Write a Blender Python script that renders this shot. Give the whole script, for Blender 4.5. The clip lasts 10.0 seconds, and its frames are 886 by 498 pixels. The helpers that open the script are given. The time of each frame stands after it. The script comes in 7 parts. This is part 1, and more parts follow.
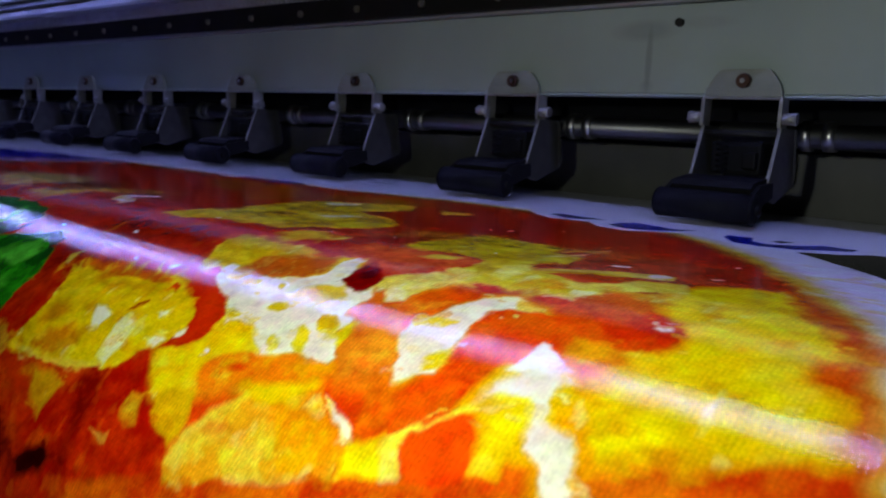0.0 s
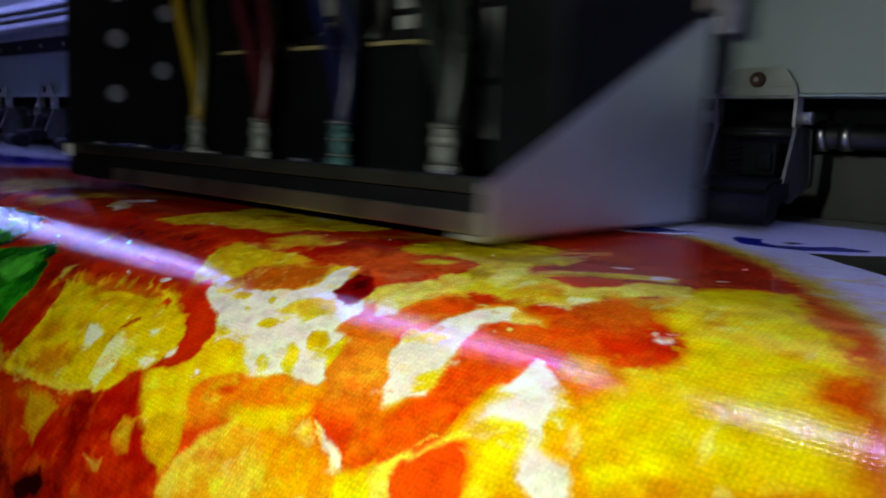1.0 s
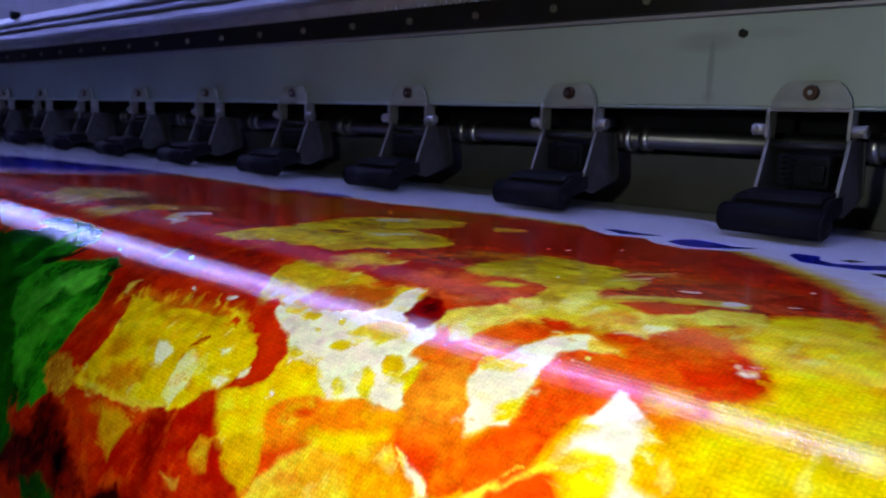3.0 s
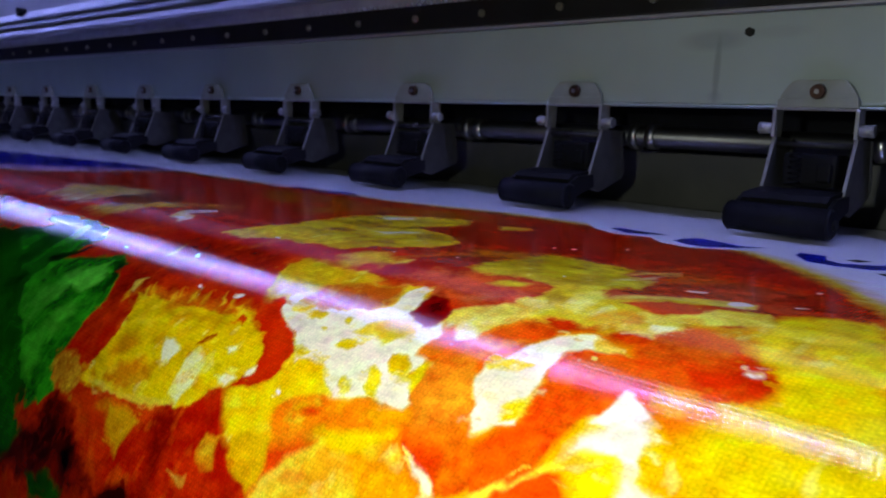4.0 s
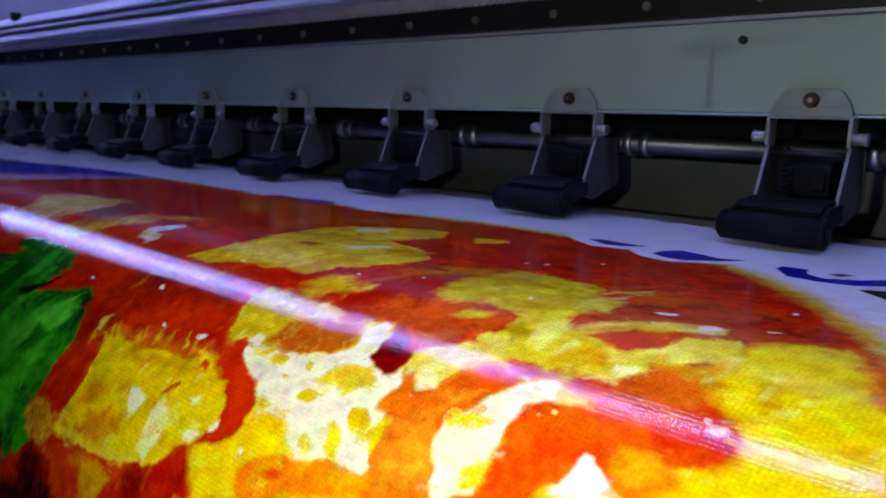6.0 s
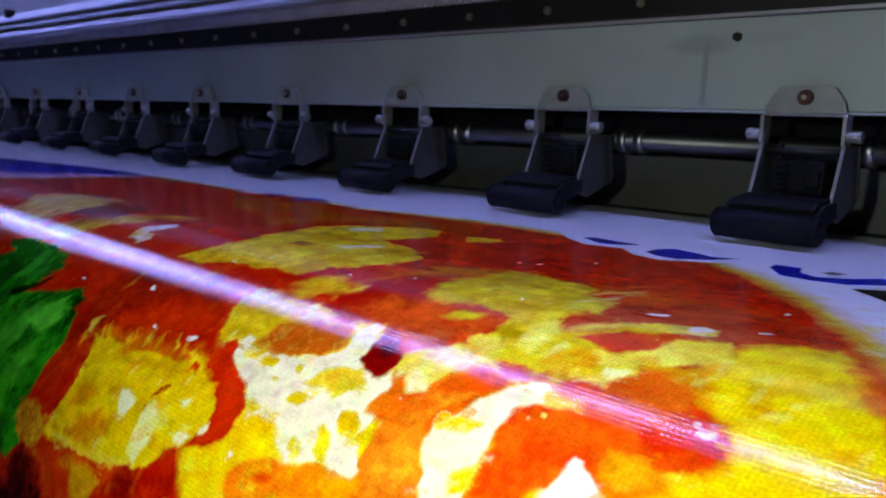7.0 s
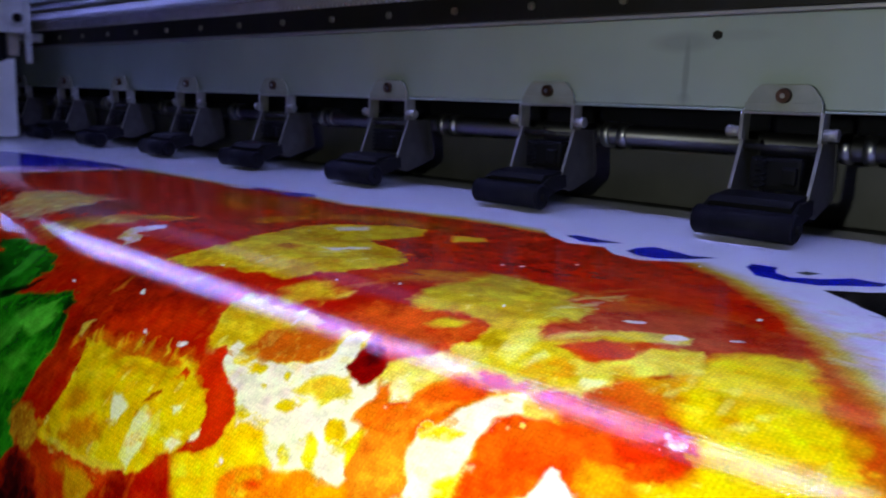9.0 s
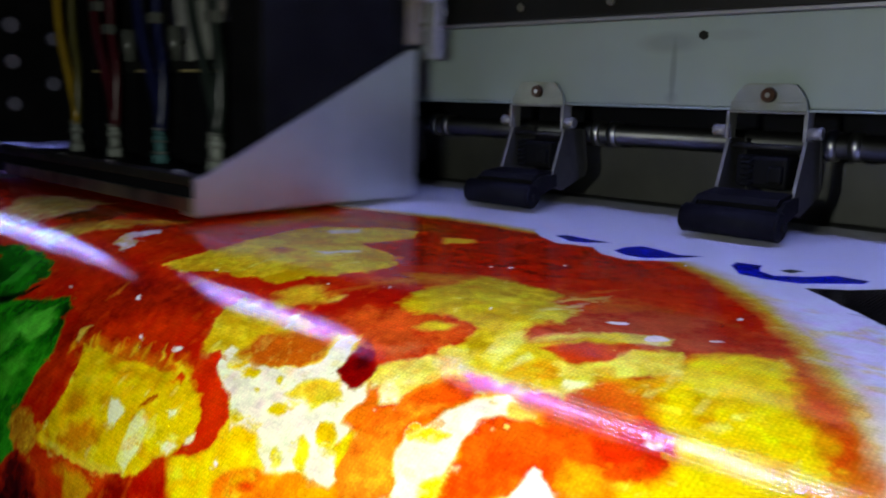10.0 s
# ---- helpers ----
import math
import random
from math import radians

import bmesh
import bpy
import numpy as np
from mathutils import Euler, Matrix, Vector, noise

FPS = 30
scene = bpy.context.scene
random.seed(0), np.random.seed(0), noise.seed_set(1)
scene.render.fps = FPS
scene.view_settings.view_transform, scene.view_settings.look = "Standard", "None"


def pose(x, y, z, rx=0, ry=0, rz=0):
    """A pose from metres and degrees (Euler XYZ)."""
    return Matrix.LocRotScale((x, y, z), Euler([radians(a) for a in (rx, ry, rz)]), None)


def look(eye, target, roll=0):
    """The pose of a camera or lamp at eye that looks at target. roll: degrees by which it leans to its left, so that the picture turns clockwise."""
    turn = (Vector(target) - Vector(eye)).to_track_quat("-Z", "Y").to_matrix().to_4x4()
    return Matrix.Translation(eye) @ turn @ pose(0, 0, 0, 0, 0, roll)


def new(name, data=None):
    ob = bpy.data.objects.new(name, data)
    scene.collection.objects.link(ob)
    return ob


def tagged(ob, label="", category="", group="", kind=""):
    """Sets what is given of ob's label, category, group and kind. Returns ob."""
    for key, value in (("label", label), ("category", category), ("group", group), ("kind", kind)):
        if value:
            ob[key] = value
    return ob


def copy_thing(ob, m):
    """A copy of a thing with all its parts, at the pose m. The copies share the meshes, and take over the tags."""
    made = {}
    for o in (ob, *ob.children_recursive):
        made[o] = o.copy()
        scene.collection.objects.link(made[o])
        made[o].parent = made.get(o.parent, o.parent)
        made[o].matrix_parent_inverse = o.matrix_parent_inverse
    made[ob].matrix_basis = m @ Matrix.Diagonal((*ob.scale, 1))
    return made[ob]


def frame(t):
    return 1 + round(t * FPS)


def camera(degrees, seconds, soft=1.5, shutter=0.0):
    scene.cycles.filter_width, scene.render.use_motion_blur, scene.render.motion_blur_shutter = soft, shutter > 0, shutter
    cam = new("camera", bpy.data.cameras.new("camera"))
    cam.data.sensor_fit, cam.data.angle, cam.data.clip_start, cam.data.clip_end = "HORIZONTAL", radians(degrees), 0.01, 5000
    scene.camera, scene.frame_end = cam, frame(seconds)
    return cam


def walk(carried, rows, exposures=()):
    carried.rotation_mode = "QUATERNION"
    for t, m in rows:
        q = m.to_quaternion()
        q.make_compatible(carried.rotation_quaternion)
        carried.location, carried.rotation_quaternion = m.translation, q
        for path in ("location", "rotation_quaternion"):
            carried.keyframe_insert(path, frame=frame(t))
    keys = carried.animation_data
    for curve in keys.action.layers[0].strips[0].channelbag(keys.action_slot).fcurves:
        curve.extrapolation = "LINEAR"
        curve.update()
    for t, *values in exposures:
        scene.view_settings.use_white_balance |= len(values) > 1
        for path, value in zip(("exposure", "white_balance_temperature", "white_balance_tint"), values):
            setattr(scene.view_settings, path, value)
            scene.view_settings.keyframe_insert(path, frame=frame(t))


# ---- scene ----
cam = camera(58.2, 10.0, soft=1.6, shutter=0.5)
cam.data.dof.use_dof, cam.data.dof.focus_distance, cam.data.dof.aperture_fstop = True, 0.19, 38.0
PATH = [
    (0, (0.1308, -0.3439, 0.0322), (-0.5155, 0.4048, -0.1148), 3.02),
    (0.5, (0.1303, -0.3391, 0.0312), (-0.5238, 0.4027, -0.1167), 2.61),
    (1, (0.1298, -0.3414, 0.0303), (-0.5295, 0.3973, -0.1096), 2.60),
    (1.5, (0.1270, -0.3440, 0.0316), (-0.5382, 0.3888, -0.1120), 2.89),
    (2, (0.1243, -0.3482, 0.0348), (-0.5490, 0.3771, -0.1084), 2.81),
    (2.5, (0.1226, -0.3495, 0.0361), (-0.5546, 0.3723, -0.1066), 2.64),
    (4, (0.1215, -0.3504, 0.0369), (-0.5614, 0.3648, -0.1119), 2.76),
    (4.5, (0.1218, -0.3500, 0.0399), (-0.5570, 0.3697, -0.1063), 2.84),
    (5, (0.1218, -0.3509, 0.0412), (-0.5609, 0.3652, -0.1040), 2.78),
    (5.5, (0.1217, -0.3499, 0.0409), (-0.5602, 0.3666, -0.1060), 2.68),
    (7, (0.1222, -0.3465, 0.0425), (-0.5559, 0.3719, -0.1124), 2.39),
    (7.5, (0.1225, -0.3457, 0.0431), (-0.5519, 0.3746, -0.1195), 2.42),
    (8, (0.1228, -0.3456, 0.0441), (-0.5462, 0.3756, -0.1353), 2.74),
    (8.5, (0.1230, -0.3493, 0.0469), (-0.5400, 0.3783, -0.1294), 2.76),
    (9, (0.1258, -0.3487, 0.0507), (-0.5386, 0.3769, -0.1284), 2.21),
    (9.5, (0.1298, -0.3518, 0.0542), (-0.5383, 0.3692, -0.1297), 1.92),
    (10, (0.1307, -0.3499, 0.0541), (-0.5314, 0.3764, -0.1309), 1.54),
]
walk(cam, [(t, look(eye, target, roll)) for t, eye, target, roll in PATH],
     exposures=[(0.0, -0.62), (0.5, -0.64), (1.0, -0.62), (1.5, -0.54), (2.5, -0.46), (5.0, -0.35), (7.5, -0.24), (9.0, -0.18), (10.0, -0.15)])

# ---- light ----
world = bpy.data.worlds.new("world")
scene.world = world
world.use_nodes = True
world.node_tree.nodes["Background"].inputs[0].default_value = (0.5, 0.55, 0.7, 1)
world.node_tree.nodes["Background"].inputs[1].default_value = 0.004
scene.view_settings.exposure = 0.0


def area_lamp(name, eye, target, size, power, colour):
    data = bpy.data.lights.new(name, "AREA")
    data.shape, data.size, data.energy, data.color = "DISK", size, power, colour
    ob = new(name, data)
    ob.matrix_world = look(eye, target)
    return ob


# the small white torch beside the camera
area_lamp("torch_light", (0.060, -0.362, 0.060), (-0.06, -0.05, 0.02), 0.014, 0.46, (0.93, 1.0, 0.93))
# faint bluish fill lamp added high in front, with no known source
area_lamp("room_fill_light", (-0.2, -1.6, 1.5), (-0.2, -0.3, 0.0), 0.9, 0.5, (0.50, 0.60, 1.0))

# ---- materials ----


def material(name, colour, rough=0.5, metal=0.0, vary=0.25, scale=60.0, bump=0.1, fine=900.0, spec=0.5, coat=0.0):
    """A painted, plastic or metal surface with stains at one scale and grain at another."""
    m = bpy.data.materials.new(name)
    m.use_nodes = True
    nt = m.node_tree
    b = nt.nodes["Principled BSDF"]
    geo = nt.nodes.new("ShaderNodeTexCoord")
    big, small = nt.nodes.new("ShaderNodeTexNoise"), nt.nodes.new("ShaderNodeTexNoise")
    big.inputs["Scale"].default_value, big.inputs["Detail"].default_value = scale, 5
    small.inputs["Scale"].default_value, small.inputs["Detail"].default_value = fine, 3
    for n in (big, small):
        nt.links.new(geo.outputs["Object"], n.inputs["Vector"])
    ramp = nt.nodes.new("ShaderNodeMapRange")
    ramp.inputs[1].default_value, ramp.inputs[2].default_value = 0.3, 0.7
    ramp.inputs[3].default_value, ramp.inputs[4].default_value = 1 - vary, 1 + vary * 0.5
    nt.links.new(big.outputs[0], ramp.inputs[0])
    tint = nt.nodes.new("ShaderNodeMix")
    tint.data_type, tint.blend_type = "RGBA", "MULTIPLY"
    tint.inputs["Factor"].default_value = 1.0
    tint.inputs["A"].default_value = (*colour, 1)
    nt.links.new(ramp.outputs[0], tint.inputs["B"])
    nt.links.new(tint.outputs["Result"], b.inputs["Base Color"])
    rr = nt.nodes.new("ShaderNodeMapRange")
    rr.inputs[3].default_value, rr.inputs[4].default_value = max(0.02, rough - 0.1), min(1, rough + 0.1)
    nt.links.new(small.outputs[0], rr.inputs[0])
    nt.links.new(rr.outputs[0], b.inputs["Roughness"])
    bp = nt.nodes.new("ShaderNodeBump")
    bp.inputs["Strength"].default_value, bp.inputs["Distance"].default_value = bump, 0.0004
    nt.links.new(small.outputs[0], bp.inputs["Height"])
    nt.links.new(bp.outputs[0], b.inputs["Normal"])
    b.inputs["Metallic"].default_value = metal
    b.inputs["Specular IOR Level"].default_value = spec
    b.inputs["Coat Weight"].default_value = coat
    return m


def glow(name, colour, strength):
    m = bpy.data.materials.new(name)
    m.use_nodes = True
    b = m.node_tree.nodes["Principled BSDF"]
    b.inputs["Base Color"].default_value = (0.8, 0.8, 0.8, 1)
    b.inputs["Emission Color"].default_value = (*colour, 1)
    b.inputs["Emission Strength"].default_value = strength
    return m


def print_material():
    """Glossy vinyl banner: the ink from the mesh, with ink speckle and the weave of the cloth."""
    m = bpy.data.materials.new("printed_vinyl")
    m.use_nodes = True
    nt = m.node_tree
    b = nt.nodes["Principled BSDF"]
    ink = nt.nodes.new("ShaderNodeAttribute")
    ink.attribute_name = "ink"
    uv = nt.nodes.new("ShaderNodeUVMap")
    uv.uv_map = "sheet"
    mottle, speck = nt.nodes.new("ShaderNodeTexNoise"), nt.nodes.new("ShaderNodeTexNoise")
    mottle.inputs["Scale"].default_value, mottle.inputs["Detail"].default_value = 160, 6
    speck.inputs["Scale"].default_value, speck.inputs["Detail"].default_value = 1500, 2
    for n in (mottle, speck):
        nt.links.new(uv.outputs[0], n.inputs["Vector"])
    add = nt.nodes.new("ShaderNodeMath")
    add.operation = "ADD"
    nt.links.new(mottle.outputs[0], add.inputs[0])
    nt.links.new(speck.outputs[0], add.inputs[1])
    ramp = nt.nodes.new("ShaderNodeMapRange")
    ramp.inputs[1].default_value, ramp.inputs[2].default_value = 0.66, 1.62
    ramp.inputs[3].default_value, ramp.inputs[4].default_value = 0.72, 1.28
    nt.links.new(add.outputs[0], ramp.inputs[0])
    tint = nt.nodes.new("ShaderNodeMix")
    tint.data_type, tint.blend_type = "RGBA", "MULTIPLY"
    tint.inputs["Factor"].default_value = 1.0
    nt.links.new(ink.outputs["Color"], tint.inputs["A"])
    nt.links.new(ramp.outputs[0], tint.inputs["B"])
    nt.links.new(ink.outputs["Alpha"], tint.inputs["Factor"])
    nt.links.new(tint.outputs["Result"], b.inputs["Base Color"])
    # weave: two crossed sets of threads
    waves = []
    for way in ("X", "Y"):
        w = nt.nodes.new("ShaderNodeTexWave")
        w.bands_direction = way
        w.inputs["Scale"].default_value, w.inputs["Distortion"].default_value = 275.0, 0.6
        w.inputs["Detail"].default_value = 1.0
        nt.links.new(uv.outputs[0], w.inputs["Vector"])
        waves.append(w)
    cross = nt.nodes.new("ShaderNodeMath")
    cross.operation = "MULTIPLY"
    nt.links.new(waves[0].outputs["Fac"], cross.inputs[0])
    nt.links.new(waves[1].outputs["Fac"], cross.inputs[1])
    thread = nt.nodes.new("ShaderNodeMath")
    thread.operation = "MULTIPLY_ADD"
    thread.inputs[1].default_value = 0.24
    nt.links.new(cross.outputs[0], thread.inputs[0])
    nt.links.new(add.outputs[0], thread.inputs[2])
    nt.links.new(thread.outputs[0], ramp.inputs[0])
    bp = nt.nodes.new("ShaderNodeBump")
    bp.inputs["Strength"].default_value, bp.inputs["Distance"].default_value = 0.095, 0.0002
    lump = nt.nodes.new("ShaderNodeTexNoise")
    lump.inputs["Scale"].default_value, lump.inputs["Detail"].default_value = 420, 3
    nt.links.new(uv.outputs[0], lump.inputs["Vector"])
    rough = nt.nodes.new("ShaderNodeMath")
    rough.operation = "MULTIPLY_ADD"
    rough.inputs[1].default_value = 0.5
    nt.links.new(lump.outputs[0], rough.inputs[0])
    nt.links.new(cross.outputs[0], rough.inputs[2])
    nt.links.new(rough.outputs[0], bp.inputs["Height"])
    nt.links.new(bp.outputs[0], b.inputs["Normal"])
    b.inputs["Roughness"].default_value = 0.055
    b.inputs["Specular IOR Level"].default_value = 0.30
    return m


GREY = material("grey_painted_steel", (0.285, 0.345, 0.325), 0.5, 0, 0.12, 14, 0.05, spec=0.3)
BLACK = material("black_plastic", (0.007, 0.007, 0.008), 0.6, 0, 0.4, 40, spec=0.05)
RUBBER = material("black_rubber", (0.006, 0.006, 0.009), 0.6, 0, 0.3, 200, 0.3, spec=0.06)
STEEL = material("brushed_steel", (0.40, 0.40, 0.385), 0.34, 1.0, 0.25, 90, 0.1)
CHROME = material("dull_steel_shaft", (0.10, 0.10, 0.098), 0.42, 1.0, 0.3, 30, 0.02)
ALU = material("anodised_aluminium", (0.33, 0.33, 0.37), 0.45, 0.4, 0.15, 20, 0.05)
PLATE = material("galvanised_plate", (0.76, 0.77, 0.74), 0.47, 1.0, 0.12, 25, 0.1)
DARK = material("dark_oiled_steel", (0.014, 0.014, 0.013), 0.5, 0.2, 0.3, 30, spec=0.3)
CLEAR = material("smoky_acrylic", (0.18, 0.195, 0.145), 0.35, 0.1, 0.2, 90, 0.03)
BRASS = material("rusty_screw", (0.055, 0.028, 0.016), 0.5, 0.8, 0.4, 300)
BEIGE = material("beige_bracket", (0.20, 0.17, 0.12), 0.5, 0, 0.2, 40)
BELT = material("grey_belt", (0.30, 0.30, 0.34), 0.6, 0, 0.2, 60)
YELLOW = material("yellow_hose", (0.34, 0.21, 0.010), 0.3, 0, 0.2, 80)
RED = material("dark_red_hose", (0.06, 0.005, 0.009), 0.3, 0, 0.2, 80)
BLUE = material("dark_blue_hose", (0.007, 0.009, 0.05), 0.3, 0, 0.2, 80)
GREENY = material("grey_green_hose", (0.018, 0.025, 0.02), 0.3, 0, 0.2, 80)
WHITE = material("white_plastic", (0.75, 0.75, 0.72), 0.4, 0, 0.1, 60)
OCHRE = material("dull_yellow_plastic", (0.40, 0.33, 0.14), 0.5, 0, 0.4, 60)
EDGE = material("bare_steel_edge", (0.21, 0.21, 0.19), 0.40, 0.4, 0.3, 150, 0.1)
WORN = material("worn_metal_edge", (0.54, 0.50, 0.42), 0.40, 1.0, 0.5, 45, 0.3)
PALE = material("pale_grey_plastic", (0.46, 0.46, 0.41), 0.5, 0, 0.25, 50)
BOLT = material("dull_bolt", (0.22, 0.21, 0.17), 0.4, 0.6, 0.3, 200)
ARM = material("grey_zinc_arm", (0.045, 0.045, 0.043), 0.45, 0.3, 0.3, 120)
PAINT = material("wall_paint", (0.40, 0.41, 0.45), 0.8, 0, 0.1, 3)
CONCRETE = material("concrete_floor", (0.25, 0.25, 0.25), 0.7, 0, 0.3, 4)
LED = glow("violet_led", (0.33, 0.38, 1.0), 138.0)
VINYL = print_material()

# ---- mesh helpers ----


def part(name, bm, mat, parent=None, label=""):
    me = bpy.data.meshes.new(name)
    bm.normal_update()
    bm.to_mesh(me)
    bm.free()
    me.materials.append(mat)
    ob = new(name, me)
    if parent is not None:
        ob.parent = parent
    return tagged(ob, label)


def base(name, x, y, z, label, category, group="", kind=""):
    ob = new(name)
    ob.empty_display_size = 0.01
    ob.matrix_basis = pose(x, y, z)
    return tagged(ob, label, category, group, kind)


def box(x0, x1, y0, y1, z0, z1, bevel=0.0, bm=None):
    bm = bm or bmesh.new()
    made = bmesh.ops.create_cube(bm, size=1)["verts"]
    for v in made:
        v.co = ((x0 + x1) / 2 + v.co.x * (x1 - x0), (y0 + y1) / 2 + v.co.y * (y1 - y0), (z0 + z1) / 2 + v.co.z * (z1 - z0))
    if bevel:
        edges = list({e for v in made for e in v.link_edges})
        bmesh.ops.bevel(bm, geom=edges, offset=bevel, segments=2, affect="EDGES", profile=0.6)
    return bm


def rod(a, b, r, seg=20, r2=None, bm=None):
    """A cylinder or cone from a to b, shaded smooth on its side."""
    bm = bm or bmesh.new()
    a, b = Vector(a), Vector(b)
    m = Matrix.Translation((a + b) / 2) @ (b - a).to_track_quat("Z", "Y").to_matrix().to_4x4()
    made = bmesh.ops.create_cone(bm, cap_ends=True, segments=seg, radius1=r, radius2=r if r2 is None else r2, depth=(b - a).length, matrix=m)
    for f in {f for v in made["verts"] for f in v.link_faces}:
        f.smooth = len(f.verts) == 4
    return bm


def slab(outline, thick, place):
    """A plate from an outline of (u, v), thick metres deep; place(u, v, w) puts it in space."""
    bm = bmesh.new()
    rings = [[bm.verts.new(place(u, v, w)) for u, v in outline] for w in (0, thick)]
    bm.faces.new(rings[0])
    bm.faces.new(reversed(rings[1]))
    for i in range(len(outline)):
        j = (i + 1) % len(outline)
        bm.faces.new((rings[0][j], rings[0][i], rings[1][i], rings[1][j]))
    bmesh.ops.recalc_face_normals(bm, faces=bm.faces)
    return bm


def hose(points, r, seg=12, steps=10):
    """A bent tube through the points."""
    bm = bmesh.new()
    pts = [Vector(p) for p in points]
    line = []
    for i in range(len(pts) - 1):
        p0, p1, p2, p3 = pts[max(i - 1, 0)], pts[i], pts[i + 1], pts[min(i + 2, len(pts) - 1)]
        for k in range(steps):
            t = k / steps
            line.append(0.5 * ((2 * p1) + (p2 - p0) * t + (2 * p0 - 5 * p1 + 4 * p2 - p3) * t * t + (3 * p1 - p0 - 3 * p2 + p3) * t**3))
    line.append(pts[-1])
    rings = []
    for i, p in enumerate(line):
        way = (line[min(i + 1, len(line) - 1)] - line[max(i - 1, 0)]).normalized()
        u = way.cross(Vector((0, 1, 0.01))).normalized()
        v = way.cross(u)
        rings.append([bm.verts.new(p + r * (math.cos(a) * u + math.sin(a) * v)) for a in (2 * math.pi * k / seg for k in range(seg))])
    for one, two in zip(rings, rings[1:]):
        for k in range(seg):
            f = bm.faces.new((one[k], one[(k + 1) % seg], two[(k + 1) % seg], two[k]))
            f.smooth = True
    bm.faces.new(rings[0])
    bm.faces.new(rings[-1])
    bmesh.ops.recalc_face_normals(bm, faces=bm.faces)
    return bm


# ---- the room ----
def room():
    for name, b in (("floor", (-4, 3, -4, 3, -1.05, -0.95)), ("ceiling", (-4, 3, -4, 3, 1.75, 1.85)),
                    ("wall_north", (-4, 3, 3, 3.1, -0.95, 1.75)), ("wall_south", (-4, 3, -4.1, -4, -0.95, 1.75)),
                    ("wall_west", (-4.1, -4, -4, 3, -0.95, 1.75)), ("wall_east", (3, 3.1, -4, 3, -0.95, 1.75))):
        ob = part(name, box(*b), CONCRETE if name == "floor" else PAINT)
        tagged(ob, {"floor": "grey concrete workshop floor", "ceiling": "plain pale workshop ceiling"}.get(name, "plain pale painted workshop wall"), name.split("_")[0], kind="structure")


room()

# ---- the printer's fixed parts ----
X0, X1 = -2.2, 0.75
ROLL_Y, FLAT, CURVE = -0.0383, 0.1428, 1 / 10.33
AXIS_Y = ROLL_Y - FLAT


def platen():
    p = base("printer_platen", 0, 0, 0, "dark steel printer platen with a rounded front apron under the banner", "printer platen")
    part("bed", box(X0, X1, AXIS_Y + 0.001, 0.16, -0.03, -0.0012), DARK, p)
    n, r = 28, CURVE - 0.0012
    outer = [(-math.sin(a) * r, math.cos(a) * r) for a in (math.pi / 2 * k / n for k in range(n + 1))]
    inner = [(-math.sin(a) * (r - 0.004), math.cos(a) * (r - 0.004)) for a in (math.pi / 2 * k / n for k in reversed(range(n + 1)))]
    ob = part("apron", slab(outer + inner, X1 - X0, lambda u, v, w: (X0 + w, AXIS_Y + u, -CURVE + v)), DARK, p)
    part("cabinet_front", box(X0, X1, AXIS_Y - r, AXIS_Y - r + 0.02, -0.60, -CURVE - 0.002), GREY, p, "grey painted cabinet front")
    for x in (X0 + 0.1, X1 - 0.2):
        part("leg", box(x, x + 0.1, AXIS_Y - 0.03, 0.1, -0.95, -0.03, 0.004), DARK, p)
    return p


platen()


def stained(mat):
    """The panel's grey paint with a dried drip below the bolt."""
    m = mat.copy()
    m.name = "stained_grey_paint"
    nt = m.node_tree
    geo = nt.nodes.new("ShaderNodeTexCoord")
    old = nt.nodes["Principled BSDF"].inputs["Base Color"].links[0].from_socket
    for cx, cz, wx, wz, deep in ((-0.0470, 0.0690, 0.0019, 0.0160, 0.34), (-0.0500, 0.0825, 0.017, 0.0052, 0.24), (-0.020, 0.0850, 0.015, 0.0030, 0.10), (-0.0470, 0.0575, 0.004, 0.003, 0.16)):
        m1 = nt.nodes.new("ShaderNodeMapping")
        m1.inputs["Location"].default_value = (-cx / wx, 0, -cz / wz)
        m1.inputs["Scale"].default_value = (1 / wx, 0, 1 / wz)
        far = nt.nodes.new("ShaderNodeVectorMath")
        far.operation = "LENGTH"
        ramp = nt.nodes.new("ShaderNodeMapRange")
        ramp.inputs[1].default_value, ramp.inputs[2].default_value = 0.5, 1.1
        ramp.inputs[3].default_value, ramp.inputs[4].default_value = deep, 0.0
        mix = nt.nodes.new("ShaderNodeMix")
        mix.data_type = "RGBA"
        mix.inputs["B"].default_value = (0.06, 0.06, 0.055, 1)
        nt.links.new(geo.outputs["Object"], m1.inputs["Vector"])
        nt.links.new(m1.outputs[0], far.inputs[0])
        nt.links.new(far.outputs["Value"], ramp.inputs[0])
        nt.links.new(ramp.outputs[0], mix.inputs["Factor"])
        nt.links.new(old, mix.inputs["A"])
        old = mix.outputs["Result"]
    nt.links.new(old, nt.nodes["Principled BSDF"].inputs["Base Color"])
    return m


def back_panel():
    p = base("printer_beam_panel", 0, 0, 0, "pale grey painted steel panel behind the pinch rollers, stained", "printer panel")
    part("panel", box(X0, X1, 0.0, 0.012, 0.0540, 0.0935, 0.0008), stained(GREY), p)
    part("lower_lip", box(X0, X1, -0.0012, 0.012, 0.0528, 0.0538, 0.0004), GREY, p)
    part("upper_lip", box(X0, X1, -0.003, 0.012, 0.0938, 0.0955, 0.0004), ALU, p)
    part("bolt", rod((-0.0330, 0.001, 0.0853), (-0.0330, -0.0022, 0.0853), 0.0020, 6), DARK, p)
    return p


back_panel()


